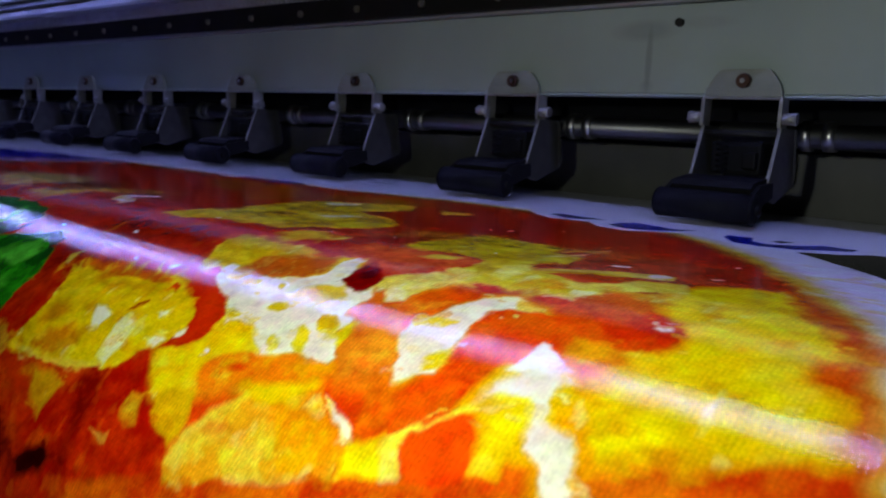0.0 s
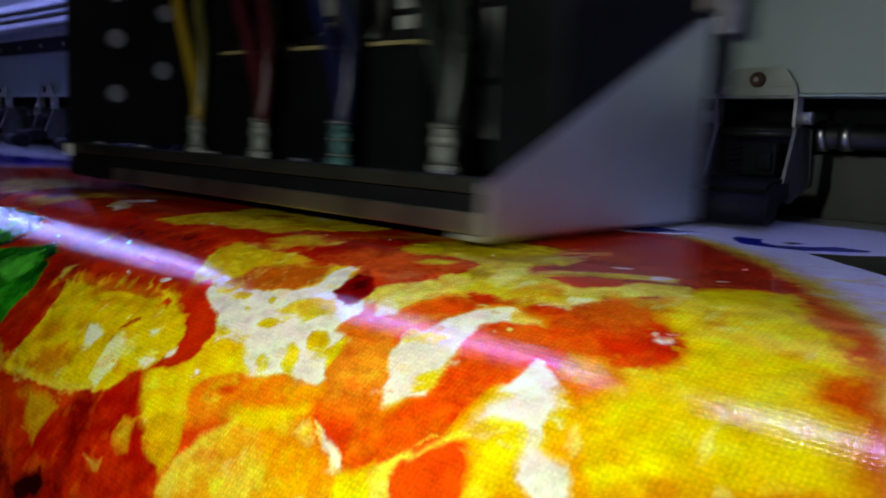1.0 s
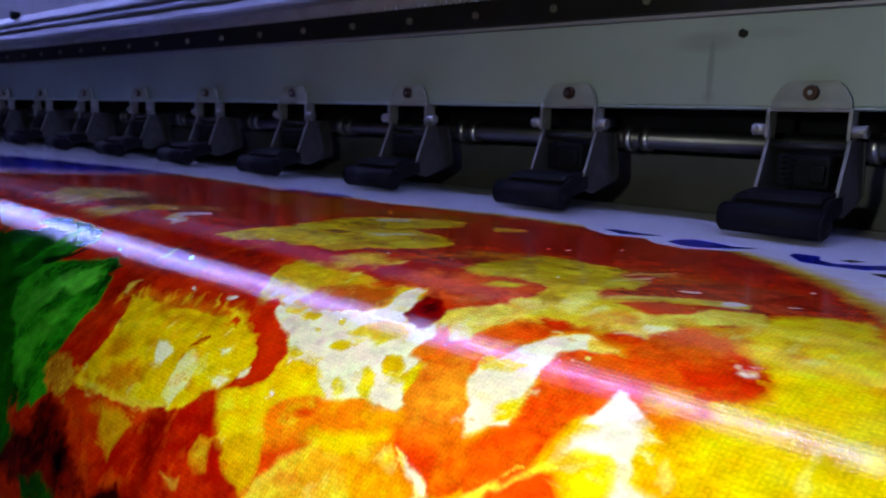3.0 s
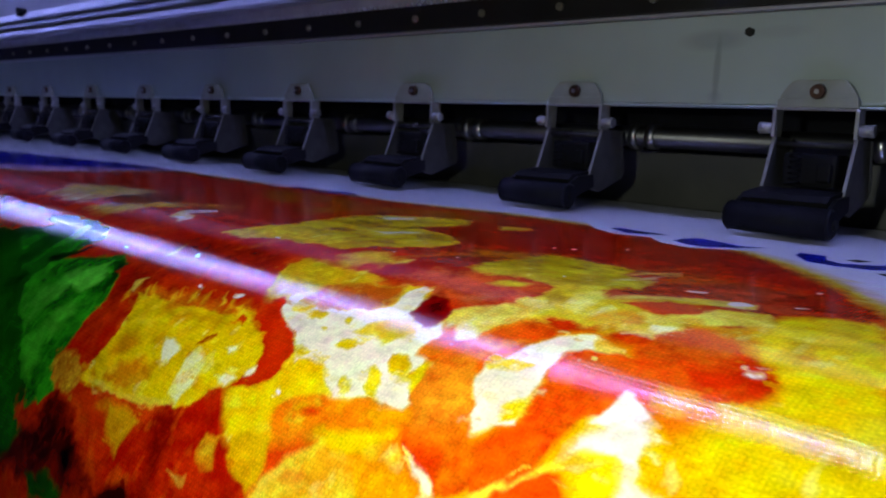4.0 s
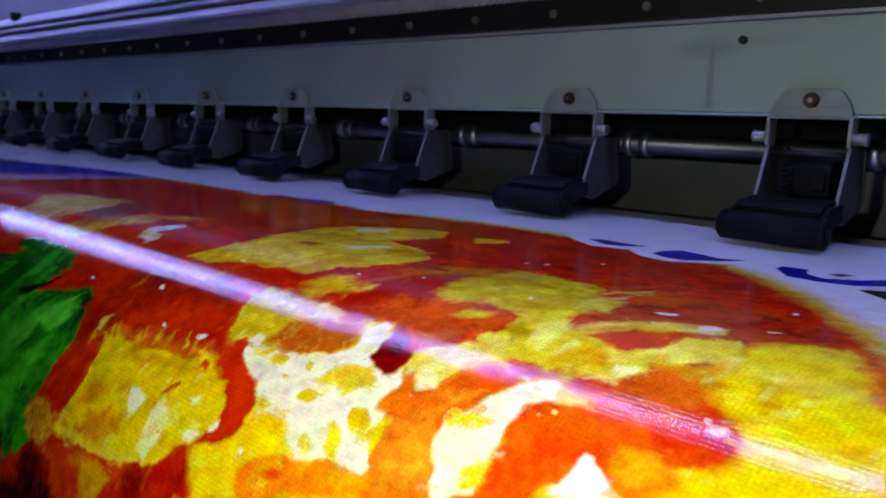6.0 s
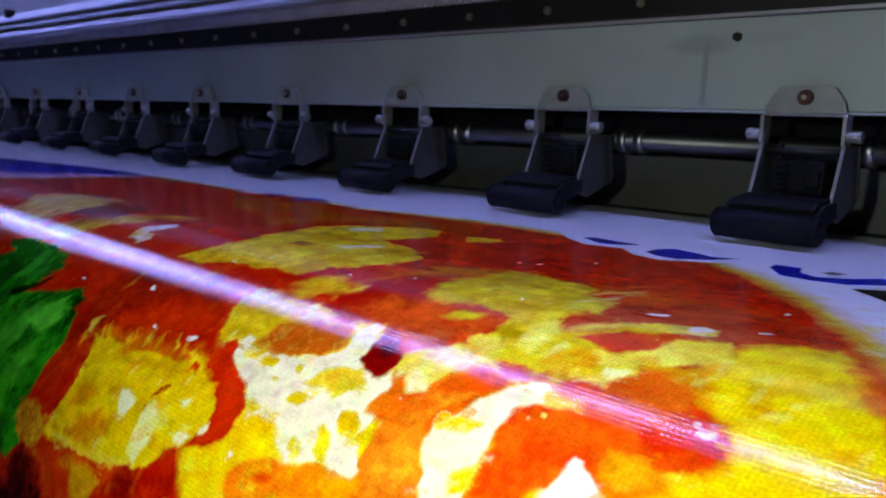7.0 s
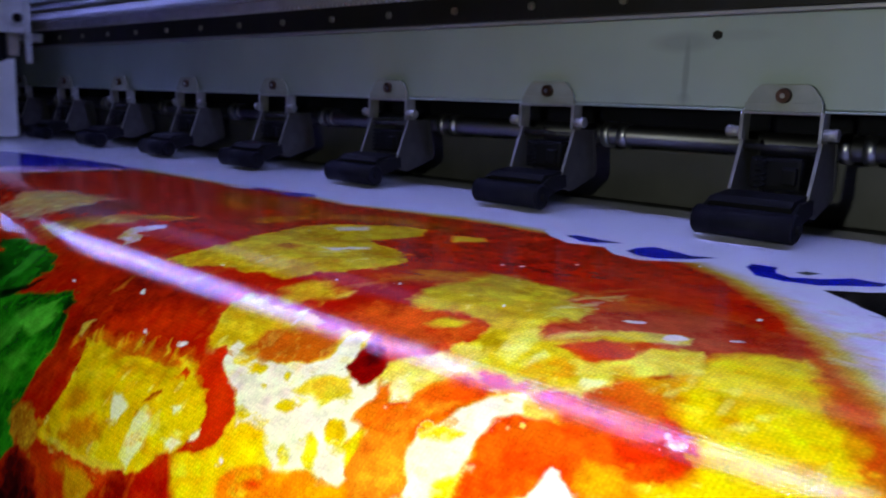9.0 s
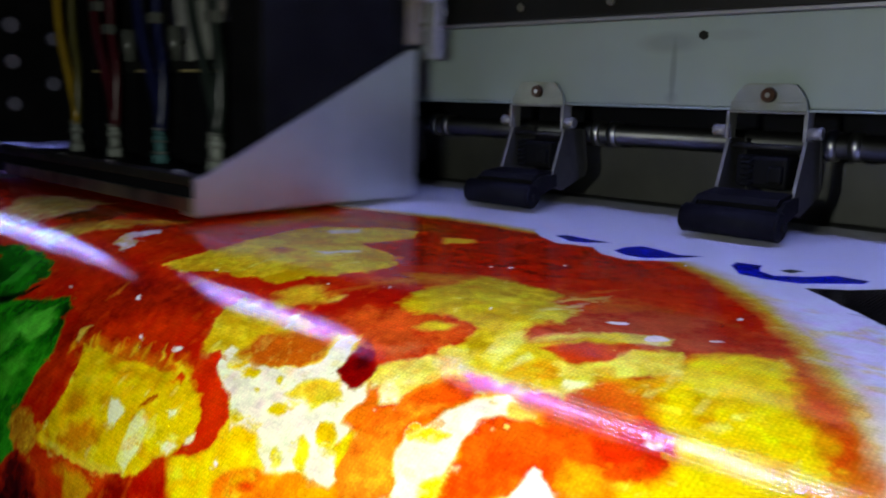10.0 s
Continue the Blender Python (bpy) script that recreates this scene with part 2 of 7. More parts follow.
def guide_rail():
    p = base("guide_rail", 0, 0, 0, "dark oiled steel carriage guide rail with a row of bolts", "guide rail")
    part("rail", box(X0, X1, -0.005, 0.012, 0.0957, 0.1165, 0.0006), DARK, p)
    k = 0
    x = -0.0251 + 0.0538 * 10
    while x > X0 + 0.02:
        bm = rod((x, -0.005, 0.1022), (x, -0.0066, 0.1022), 0.0021, 12)
        rod((x, -0.0066, 0.1022), (x, -0.0072, 0.1022), 0.0012, 6, bm=bm)
        part("bolt", bm, BOLT, p)
        x -= 0.0538
    return p


guide_rail()


def beam():
    p = base("carriage_beam", 0, 0, 0, "ribbed anodised aluminium carriage beam above the guide rail", "beam")
    prof = [(-0.006, 0.1168), (-0.0240, 0.1168), (-0.0240, 0.1190), (-0.010, 0.1281), (-0.0155, 0.1291), (-0.0155, 0.1308), (-0.008, 0.1358), (-0.0135, 0.1368), (-0.0135, 0.1388),
            (-0.006, 0.1473), (-0.006, 0.175), (0.10, 0.175), (0.10, 0.1168)]
    part("extrusion", slab(prof, X1 - X0, lambda u, v, w: (X0 + w, u, v)), ALU, p)
    part("knob", rod((-0.895, -0.005, 0.1472), (-0.895, -0.015, 0.1472), 0.005, 16), BLACK, p, "black knob")
    return p


beam()


def belt():
    p = base("toothed_belt", 0, 0, 0, "grey toothed drive belt along the beam", "drive belt")
    part("band", box(X0 + 0.05, X1 - 0.05, -0.0120, -0.0080, 0.1108, 0.1166), BELT, p)
    bm = bmesh.new()
    x = -1.3
    while x < X1 - 0.06:
        box(x, x + 0.0026, -0.0117, -0.0083, 0.1091, 0.1108, bm=bm)
        x += 0.005
    tagged(part("teeth", bm, BELT, p), kind="stuff")
    return p


belt()


def shafts():
    p = base("pressure_shaft", 0, 0, 0, "chromed steel pressure shaft behind the pinch rollers", "shaft")
    part("shaft", rod((X0, 0.03, 0.038), (X1, 0.03, 0.038), 0.0055, 24), CHROME, p)
    x = 0.12 * 5
    while x > X0:
        for a, c, r in ((0.0155, 0.0200, 0.0068), (0.0250, 0.0300, 0.0064)):
            part("collar", rod((x + a, 0.03, 0.038), (x + c, 0.03, 0.038), r, 20), STEEL, p)
        x -= 0.12
    q = base("inner_plate", 0, 0, 0, "dark olive steel plate behind the pinch rollers", "printer panel")
    part("plate", box(X0, X1, 0.068, 0.078, -0.001, 0.03, 0.0008), material("olive_dark_steel", (0.055, 0.055, 0.045), 0.6, 0, 0.3, 30), q)
    part("upper_plate", box(X0, X1, 0.072, 0.082, 0.0302, 0.114, 0.0008), BLACK, q)
    return p


shafts()


def pinch_roller(x):
    p = base("pinch_roller_unit", x, 0, 0, "pinch roller with black rubber roller in a steel bracket", "pinch roller", "pinch rollers along the platen")
    # shouldered mounting plate screwed on the panel
    half = [(0.0164, 0.0528), (0.0150, 0.0580), (0.0126, 0.0617), (0.0108, 0.0636), (0.0086, 0.0643)]
    outline = half + [(-u, v) for u, v in reversed(half)]
    plate = part("mounting_plate", slab(outline, 0.0015, lambda u, v, w: (u, -0.0030 - w, v)), CLEAR, p, "smoky clear mounting plate with cut shoulders")
    part("plate_edge", box(-0.0160, 0.0160, -0.0052, -0.0046, 0.0530, 0.0565, 0.0002), CLEAR, plate)
    part("screw", rod((0, -0.0045, 0.0594), (0, -0.0066, 0.0594), 0.0033, 16, 0.0029), BRASS, plate, "rusty screw")
    part("screw_socket", rod((0, -0.0066, 0.0594), (0, -0.0069, 0.0594), 0.0011, 6), STEEL, plate)
    # the bent steel bracket: top bar, two short legs, slanted side arms with bright front edges
    part("top_bar", box(-0.0168, 0.0168, -0.0056, -0.0042, 0.0517, 0.0527, 0.0004), EDGE, p)
    for sx in (-0.0172, 0.0158):
        s = -1 if sx < 0 else 1
        part("bracket_leg", slab([(-0.0056, 0.0405), (-0.0058, 0.0515), (-0.0050, 0.0526), (0.0020, 0.0526), (0.0020, 0.0405)], 0.0014, lambda u, v, w: (sx + w, u, v)), EDGE, p)
        arm = [(-0.0030, 0.0404), (-0.0130, 0.0146), (-0.0100, 0.0105), (-0.0030, 0.0090), (0.0185, 0.0160), (0.0195, 0.0190), (0.0150, 0.0404)]
        plate_arm = part("arm", slab(arm, 0.0014, lambda u, v, w: (sx + w, u, v)), ARM, p)
        part("front_edge", slab([(-0.0034, 0.0404), (-0.0135, 0.0144), (-0.0131, 0.0142), (-0.0030, 0.0402)], 0.0014, lambda u, v, w: (sx + w, u, v)), EDGE, plate_arm, "bright bare steel edge")
        part("rear_edge", slab([(0.0136, 0.0402), (0.0180, 0.0185), (0.0196, 0.0185), (0.0152, 0.0402)], 0.0022, lambda u, v, w: (sx - 0.0004 + w, u, v)), ARM, plate_arm)
        a, b = (sx + 0.0007 + s * 0.0009, sx + 0.0007 + s * 0.0066)
        part("pin", rod((a, -0.0035, 0.0440), (b, -0.0035, 0.0440), 0.0024, 14), EDGE, p)
        part("pin_nut", rod((b - s * 0.0022, -0.0035, 0.0440), (b, -0.0035, 0.0440), 0.0026, 6), EDGE, p)
    part("cross_shaft", rod((-0.0160, -0.0010, 0.0375), (0.0160, -0.0010, 0.0375), 0.0014, 12), DARK, p)
    block = part("spring_block", box(-0.0110, 0.0110, -0.0060, 0.0120, 0.0200, 0.0340, 0.0018), BLACK, p)
    part("block_lug", box(0.0040, 0.0100, -0.0095, -0.0062, 0.0225, 0.0300, 0.0010), BLACK, block)
    coil = []
    for k in range(49):
        a = 2 * math.pi * k / 8
        coil.append((-0.0045 + 0.0023 * math.cos(a), -0.0100 + 0.0023 * math.sin(a), 0.0200 + 0.0140 * k / 48))
    part("spring", hose(coil, 0.0004, 5, 1), BLACK, p, "dark coil spring")
    # the roller in its holder
    bm = bmesh.new()
    for a, b, r1, r2 in ((-0.0208, -0.0196, 0.0050, 0.0062), (-0.0196, 0.0196, 0.0060, 0.0060), (0.0196, 0.0208, 0.0062, 0.0050)):
        rod((a, -0.0325, 0.0079), (b, -0.0325, 0.0079), r1, 24, r2, bm=bm)
    roller = part("roller", bm, RUBBER, p, "black rubber roller")
    part("axle", rod((-0.0222, -0.0325, 0.0079), (0.0222, -0.0325, 0.0079), 0.0020, 12), BLACK, roller)
    holder = [(-0.0290, 0.0155), (-0.0255, 0.0180), (-0.0120, 0.0195), (-0.0085, 0.0170), (-0.0110, 0.0120), (-0.0260, 0.0090)]
    part("roller_holder", slab(holder, 0.0330, lambda u, v, w: (-0.0165 + w, u, v)), BLACK, p)
    for sx in (-0.0188, 0.0172):
        part("holder_cheek", slab([(-0.0350, 0.0090), (-0.0335, 0.0120), (-0.0240, 0.0172), (-0.0110, 0.0180), (-0.0100, 0.0120), (-0.0250, 0.0075)], 0.0016, lambda u, v, w: (sx + w, u, v)), BLACK, p)
    return p


first = pinch_roller(0.0)
for n in range(-3, 17):
    if n:
        copy_thing(first, pose(-0.12 * n, 0, 0))


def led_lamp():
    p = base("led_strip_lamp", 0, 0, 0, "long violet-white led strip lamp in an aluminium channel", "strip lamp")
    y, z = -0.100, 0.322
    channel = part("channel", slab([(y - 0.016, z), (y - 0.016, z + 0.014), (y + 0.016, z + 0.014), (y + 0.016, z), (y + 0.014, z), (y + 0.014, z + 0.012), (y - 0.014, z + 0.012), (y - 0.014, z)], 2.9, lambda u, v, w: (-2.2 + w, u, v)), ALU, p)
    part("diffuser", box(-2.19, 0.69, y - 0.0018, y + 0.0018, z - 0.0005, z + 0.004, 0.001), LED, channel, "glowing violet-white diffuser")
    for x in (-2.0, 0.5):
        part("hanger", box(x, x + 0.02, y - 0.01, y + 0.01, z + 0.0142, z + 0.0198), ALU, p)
    q = base("printer_hood", 0, 0, 0, "dark printer hood over the carriage beam", "printer hood")
    part("hood", box(X0, X1, -0.10, 0.15, z + 0.02, z + 0.035, 0.004), DARK, q)
    part("hood_back", box(X0, X1, 0.104, 0.15, 0.115, z + 0.0198, 0.002), DARK, q)
    return p


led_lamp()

# ---- the banner's picture, in millimetres: x along the machine, s from the rollers towards the front ----
def value_noise(x, y, seed):
    """Smooth noise in -1..1 on arrays."""
    rng = np.random.RandomState(seed)
    grid = rng.rand(64, 64) * 2 - 1
    xi, yi = np.floor(x).astype(int), np.floor(y).astype(int)
    fx, fy = x - xi, y - yi
    fx, fy = fx * fx * (3 - 2 * fx), fy * fy * (3 - 2 * fy)
    g = lambda a, b: grid[a % 64, b % 64]
    return (g(xi, yi) * (1 - fx) + g(xi + 1, yi) * fx) * (1 - fy) + (g(xi, yi + 1) * (1 - fx) + g(xi + 1, yi + 1) * fx) * fy


def fractal(x, y, seed, octaves=4):
    out, amp = 0, 1.0
    for k in range(octaves):
        out = out + amp * value_noise(x * 2**k + 17.3 * k, y * 2**k + 5.1 * k, seed + k)
        amp *= 0.5
    return out / 1.6


def linear(rgb):
    """From screen values 0..255 to linear light."""
    return np.array([(v / 255) ** 2.2 for v in rgb])


class Artwork:
    def __init__(self, x, s):
        self.x, self.s = x, s
        self.wx = 1.3 * fractal(x / 8, s / 8, 3, 3) + 0.5 * fractal(x / 2.2, s / 2.2, 103, 3)
        self.ws = 1.3 * fractal(x / 8, s / 8, 23, 3) + 0.5 * fractal(x / 2.2, s / 2.2, 123, 3)
        self.f1 = fractal(x / 14, s / 14, 43, 5)
        self.f2 = 0.7 * fractal(x / 5, s / 5, 63, 4) + 0.8 * fractal(x / 1.6, s / 1.6, 83, 3)
        self.ink = np.zeros((len(x), 3))

    def depth(self, outline, warp, pick):
        """How far inside the outline each picked place lies, in millimetres."""
        px, py = self.x[pick] + warp * self.wx[pick], self.s[pick] + warp * self.ws[pick]
        inside, near = np.zeros(len(px), bool), np.full(len(px), 1e9)
        for (ax, ay), (bx, by) in zip(outline, outline[1:] + outline[:1]):
            cross = (ay > py) != (by > py)
            with np.errstate(divide="ignore", invalid="ignore"):
                inside ^= cross & (px < (bx - ax) * (py - ay) / (by - ay if by != ay else 1e-9) + ax)
            k = np.clip(((px - ax) * (bx - ax) + (py - ay) * (by - ay)) / ((bx - ax) ** 2 + (by - ay) ** 2 + 1e-9), 0, 1)
            near = np.minimum(near, np.hypot(px - ax - k * (bx - ax), py - ay - k * (by - ay)))
        return np.where(inside, near, -near)

    def paint(self, outline, one, two=None, soft=1.0, warp=2.0, alpha=1.0, grain=1.0, shift=0.0, grow=0.0):
        """Lay a patch, mottled between two inks."""
        xs, ys = [p[0] for p in outline], [p[1] for p in outline]
        pad = soft + 2 * warp + 2 + grow
        box_ = np.where((self.x > min(xs) - pad) & (self.x < max(xs) + pad) & (self.s > min(ys) - pad) & (self.s < max(ys) + pad))[0]
        if not len(box_):
            return
        a = np.clip((self.depth(outline, warp, box_) + grow) / soft + 0.5, 0, 1)[:, None] * alpha
        k = np.clip(0.5 + shift + grain * (0.7 * self.f1[box_] + 0.5 * self.f2[box_]), 0, 1)[:, None]
        colour = linear(one) * (1 - k) + linear(two or one) * k
        self.ink[box_] = self.ink[box_] * (1 - a) + colour * a


PAPER = (232, 232, 238)


def draw(x, s):
    """The inks of the picture, laid from the ground up."""
    art = Artwork(x, s)
    art.paint([(-3000, -300), (1500, -300), (1500, 600), (-3000, 600)], PAPER, warp=0)
    # the pizza out to its rim
    rim = [(-390, 62), (-386, 36), (-271, 38), (-249, 30), (-190, 34), (-176.9, 36.8), (-145.2, 27.9), (-99.3, 18.5), (-64, 19.3), (-22.7, 24.7), (4.5, 29.9), (29.2, 46.3), (50, 67.4), (67.8, 90.4), (82.6, 113.1), (93.5, 132.6), (99.8, 144.3), (122, 210), (124, 260), (110, 420), (-420, 420), (-560, 260), (-480, 190), (-397, 126)]
    art.paint(rim, (206, 170, 30), (226, 200, 70), soft=9, warp=1)
    inner = [(-386, 70), (-380, 42), (-271, 42), (-249, 34), (-190, 38), (-173.7, 39.5), (-139.6, 33.3), (-93.8, 25), (-58.9, 26.5), (-19, 31.1), (6.5, 38.4), (27.9, 54.1), (47.3, 75.2), (64.8, 97.5), (79.3, 119.4), (90.2, 136.9), (98.1, 150.5), (114, 205), (114, 260), (100, 420), (-410, 420), (-550, 260), (-472, 192), (-392, 128)]
    art.paint(inner, (186, 28, 4), (208, 54, 8), soft=7, warp=1.2)
    art.paint([(-60, 215), (-20, 196), (30, 175), (60, 165), (92, 160), (112, 205), (112, 260), (96, 420), (-160, 420), (-110, 250)], (206, 58, 10), (236, 120, 14), soft=14, warp=5)
    art.paint([(-260, 250), (-110, 200), (-60, 190), (-40, 215), (-60, 300), (-200, 330)], (182, 28, 6), (206, 56, 10), soft=10, warp=4)
    # dark sauce
    art.paint([(-133.1, 191.4), (-139.3, 175.8), (-136.5, 167.9), (-101.5, 165.8), (-88.3, 166.6), (-95.2, 176.5), (-110.9, 185.1), (-113.5, 195.6), (-121.1, 206.5), (-123.9, 219.5), (-129.2, 219), (-128.8, 204.4)], (96, 12, 4), (170, 34, 8), soft=8, warp=4, alpha=0.75)
    art.paint([(-97.4, 166.2), (-93.6, 163.1), (-81.9, 167.6), (-75.4, 174.3), (-84.7, 174.5)], (120, 10, 6), soft=6, warp=2, alpha=0.7)
    art.paint([(-62.7, 151), (-51, 142.7), (-35.1, 127.1), (-24.3, 130.9), (-26.7, 144.6), (-32.6, 158.7), (-47.9, 158.4)], (186, 26, 8), (206, 60, 14), soft=6, warp=4)
    art.paint([(-62.8, 155.3), (-55.7, 147.7), (-43.8, 148.9), (-43.1, 158.1), (-55.2, 161.2)], (214, 172, 16), (240, 212, 60), soft=5, warp=3, alpha=0.8)
    # rough brown sauce
    art.paint([(-30.2, 169.2), (-26.2, 156), (-17, 151.9), (-6.5, 144.5), (3.9, 141.5), (10, 152.1), (6, 158.4), (-1.4, 167.8), (-5.8, 169.5), (-17.4, 164.2), (-25.8, 164.8)], (190, 44, 14), (222, 120, 50), soft=4, warp=4, grain=1.3)
    art.paint([(-128.9, 179.2), (-129.5, 173), (-128.4, 172), (-126.2, 178.4), (-128.4, 181.9)], (206, 120, 30), soft=2, warp=1, alpha=0.8)
    art.paint([(-122.4, 198.2), (-125.8, 194.4), (-120.7, 191.7), (-121.2, 195.9), (-120.1, 198.6)], (214, 170, 40), (230, 200, 110), soft=1.5, warp=1)
    # map-shaped cheese
    art.paint([(-126.7, 159.1), (-123.3, 152.4), (-117.1, 139.9), (-121.1, 130.1), (-128.1, 107.1), (-132, 98.6), (-125.2, 80.3), (-108.2, 63.6), (-96.1, 62.3), (-87.3, 72.9), (-87.6, 83.5), (-89.5, 99.3), (-70, 103.3), (-55, 112.9), (-50.7, 121.7), (-54.3, 130.6), (-56.1, 138.4), (-68.9, 150.6), (-74.5, 153.1), (-85.5, 154.1), (-100.1, 155.5), (-111.3, 159.7)], (206, 160, 8), (238, 206, 44), soft=1.2, warp=1.8, grain=1.5)
    art.paint([(-88.8, 121.2), (-80.3, 107.5), (-76.3, 111), (-83.6, 122.9)], (240, 230, 180), soft=3, warp=1.5)
    art.paint([(-121.2, 89.6), (-115.9, 75.8), (-108.5, 82.4), (-113.5, 93)], (240, 232, 190), soft=3, warp=1.5, alpha=0.8)
    art.paint([(-103.3, 125.2), (-96.9, 122.5), (-94.4, 129.3), (-101.9, 133.5)], (170, 60, 10), soft=3, warp=1.5, alpha=0.7)
    art.paint([(-80.4, 64.2), (-68.9, 58.2), (-63.3, 63.1), (-69.3, 74.3)], (214, 172, 16), (240, 212, 60), soft=3, warp=1)
    art.paint([(-169.9, 156.2), (-176.1, 149.4), (-172.5, 141.5), (-166.7, 137.2), (-162.3, 140.8), (-167.1, 149.2), (-155.7, 154), (-159.2, 159.3)], (244, 240, 224), (220, 180, 90), soft=1.5, warp=1.5)
    art.paint([(-227.4, 165.9), (-215.9, 150.4), (-198.6, 138.2), (-176.3, 121.6), (-169.5, 122.9), (-184.3, 142.8), (-200.3, 155), (-206.1, 167.4)], (196, 110, 20), (224, 190, 70), soft=5, warp=4, shift=-0.1)
    art.paint([(-291.4, 156.9), (-297.9, 146.2), (-280.4, 128), (-247.7, 120), (-236.7, 141.2), (-243.1, 159.4), (-262.8, 167.6)], (224, 200, 150), (206, 120, 40), soft=6, warp=6)
    art.paint([(-224.5, 156.8), (-221.8, 132.2), (-217, 118.4), (-205.2, 150.2), (-216.7, 160.2)], (60, 80, 20), (150, 60, 14), soft=4, warp=3, alpha=0.7)
    art.paint([(-159.5, 104.7), (-159, 65.4), (-126.6, 45.8), (-92, 47.7), (-86.7, 57), (-114.1, 61.3), (-143, 78.1), (-145.4, 108.6)], (196, 140, 20), (170, 60, 10), soft=5, warp=3, alpha=0.8)
    art.paint([(-83.3, 87.7), (-70.1, 82.8), (-56.4, 90.2), (-48.5, 110.9), (-57.2, 109.7)], (120, 14, 8), (160, 24, 8), soft=6, warp=3, alpha=0.6)
    art.paint([(-61.6, 79.6), (-48.5, 44.8), (-11.4, 52), (11.4, 54.1), (10, 80.9), (-12.2, 94.6), (-29.3, 101.9)], (160, 18, 6), (176, 30, 8), soft=8, warp=3, alpha=0.5)
    art.paint([(-44.8, 139.1), (-41.2, 128.3), (-33.2, 116.5), (-13.3, 107.7), (-10.9, 116.1), (-17.3, 132.7), (-22.3, 142.2), (-29.9, 141.5)], (200, 70, 14), (214, 150, 30), soft=5, warp=4, alpha=0.8, grain=1.4)
    art.paint([(-234, 74.4), (-242.4, 57.5), (-204.1, 52.7), (-163.7, 56.6), (-161.5, 71.4), (-188.4, 76.9), (-182.8, 95.6)], (196, 130, 20), (176, 60, 12), soft=6, warp=4, alpha=0.8)
    art.paint([(-304.8, 145.3), (-285.5, 125.1), (-249.7, 129.3), (-244, 147.3), (-274.8, 156.1)], (206, 160, 60), (224, 200, 140), soft=6, warp=4, alpha=0.85)
    art.paint([(-240.4, 148.8), (-237.2, 126.9), (-223.8, 119.9), (-205.9, 143.8), (-217.2, 156)], (60, 70, 20), (150, 50, 14), soft=5, warp=3, alpha=0.7)
    # olive cheese
    art.paint([(-13.7, 136.6), (-14.2, 119.9), (-9.6, 112.4), (2, 116.9), (17.7, 120.5), (22.5, 125.1), (18.5, 139.2), (16.9, 145.1), (9.5, 141.5), (10.1, 148.9), (0.8, 144.6), (-8.3, 142.5)], (196, 160, 16), (222, 190, 50), soft=4, warp=3, grain=1.3)
    # dark streaks
    art.paint([(22, 144), (20.5, 127.3), (28.1, 112.1), (49.3, 107), (68.4, 109.3), (73.3, 117.5), (55.3, 134.4), (41.3, 134.7), (26.4, 145.4)], (146, 26, 8), (190, 64, 24), soft=5, warp=4, alpha=0.85)
    art.paint([(13.9, 117.6), (26, 108.5), (37.4, 98.3), (54.4, 101.6), (67, 105.5), (57.5, 109.1), (39.9, 109.7), (25.3, 118.7)], (206, 120, 30), (190, 60, 14), soft=4, warp=3, alpha=0.6)
    # pale strands
    art.paint([(16, 160.4), (12, 151.2), (10.7, 142.9), (12, 137.6), (18.4, 140.2), (22.1, 147.5), (27.9, 147.6), (28.3, 138.8), (37.2, 133), (41.6, 135.3), (34.1, 145), (44.4, 144.8), (55.8, 138), (60.3, 145.5), (55.1, 151.5), (48, 157.6), (44.4, 161.8), (40.2, 163), (35.2, 164.2), (26.7, 162.2), (20.7, 161.9), (15.7, 166.3), (11.1, 169.2), (11.5, 164.7)], (212, 180, 14), (238, 214, 60), soft=3, warp=2.5, grain=1.2)
    art.paint([(20.5, 159.6), (17, 148.6), (18.3, 143.6), (23.8, 151.3), (25.6, 159.7)], (246, 232, 120), (240, 212, 60), soft=3, warp=2)
    art.paint([(38.7, 164), (41.3, 158.1), (47.1, 156.2), (46.7, 159.9), (42.7, 163.4)], (244, 242, 196), (246, 232, 120), soft=2, warp=1.5)
    art.paint([(38.9, 154.5), (44.1, 149.1), (48.6, 149.5), (43.6, 155.1)], (246, 232, 120), (240, 212, 60), soft=3, warp=2, alpha=0.8)
    art.paint([(28.6, 148.1), (30, 143.6), (40.6, 138.6), (45, 141.7), (40.7, 148.2), (33.7, 150.2)], (190, 36, 8), (212, 84, 20), soft=2.5, warp=2)
    art.paint([(24.7, 156.4), (29.4, 151.9), (35.3, 152.5), (38.3, 153.6), (32.4, 158.2)], (220, 130, 20), (236, 180, 40), soft=3, warp=2)
    art.paint([(32.7, 125.5), (35.7, 116.8), (45.5, 120.7), (54.3, 120.8), (51, 131.4), (43.9, 131.5)], (206, 120, 60), (236, 206, 150), soft=4, warp=4, alpha=0.5, grain=1.5)
    # cheese run into the sauce
    art.paint([(-19.7, 151.4), (-7.5, 144.3), (0.8, 142.4), (7.7, 144.7), (9.4, 149.2), (9.3, 153.4), (6.1, 163.5), (-2.1, 169.1), (-10.6, 166.7), (-17.9, 161.7), (-12.4, 156.5)], (176, 40, 10), (206, 84, 30), soft=4, warp=3, grain=1.6)
    art.paint([(-39.1, 135.1), (-37.2, 117.4), (-25, 107), (-15, 104), (-16.6, 117.1), (-23.5, 131.8)], (190, 120, 16), (206, 150, 24), soft=7, warp=4, alpha=0.55)
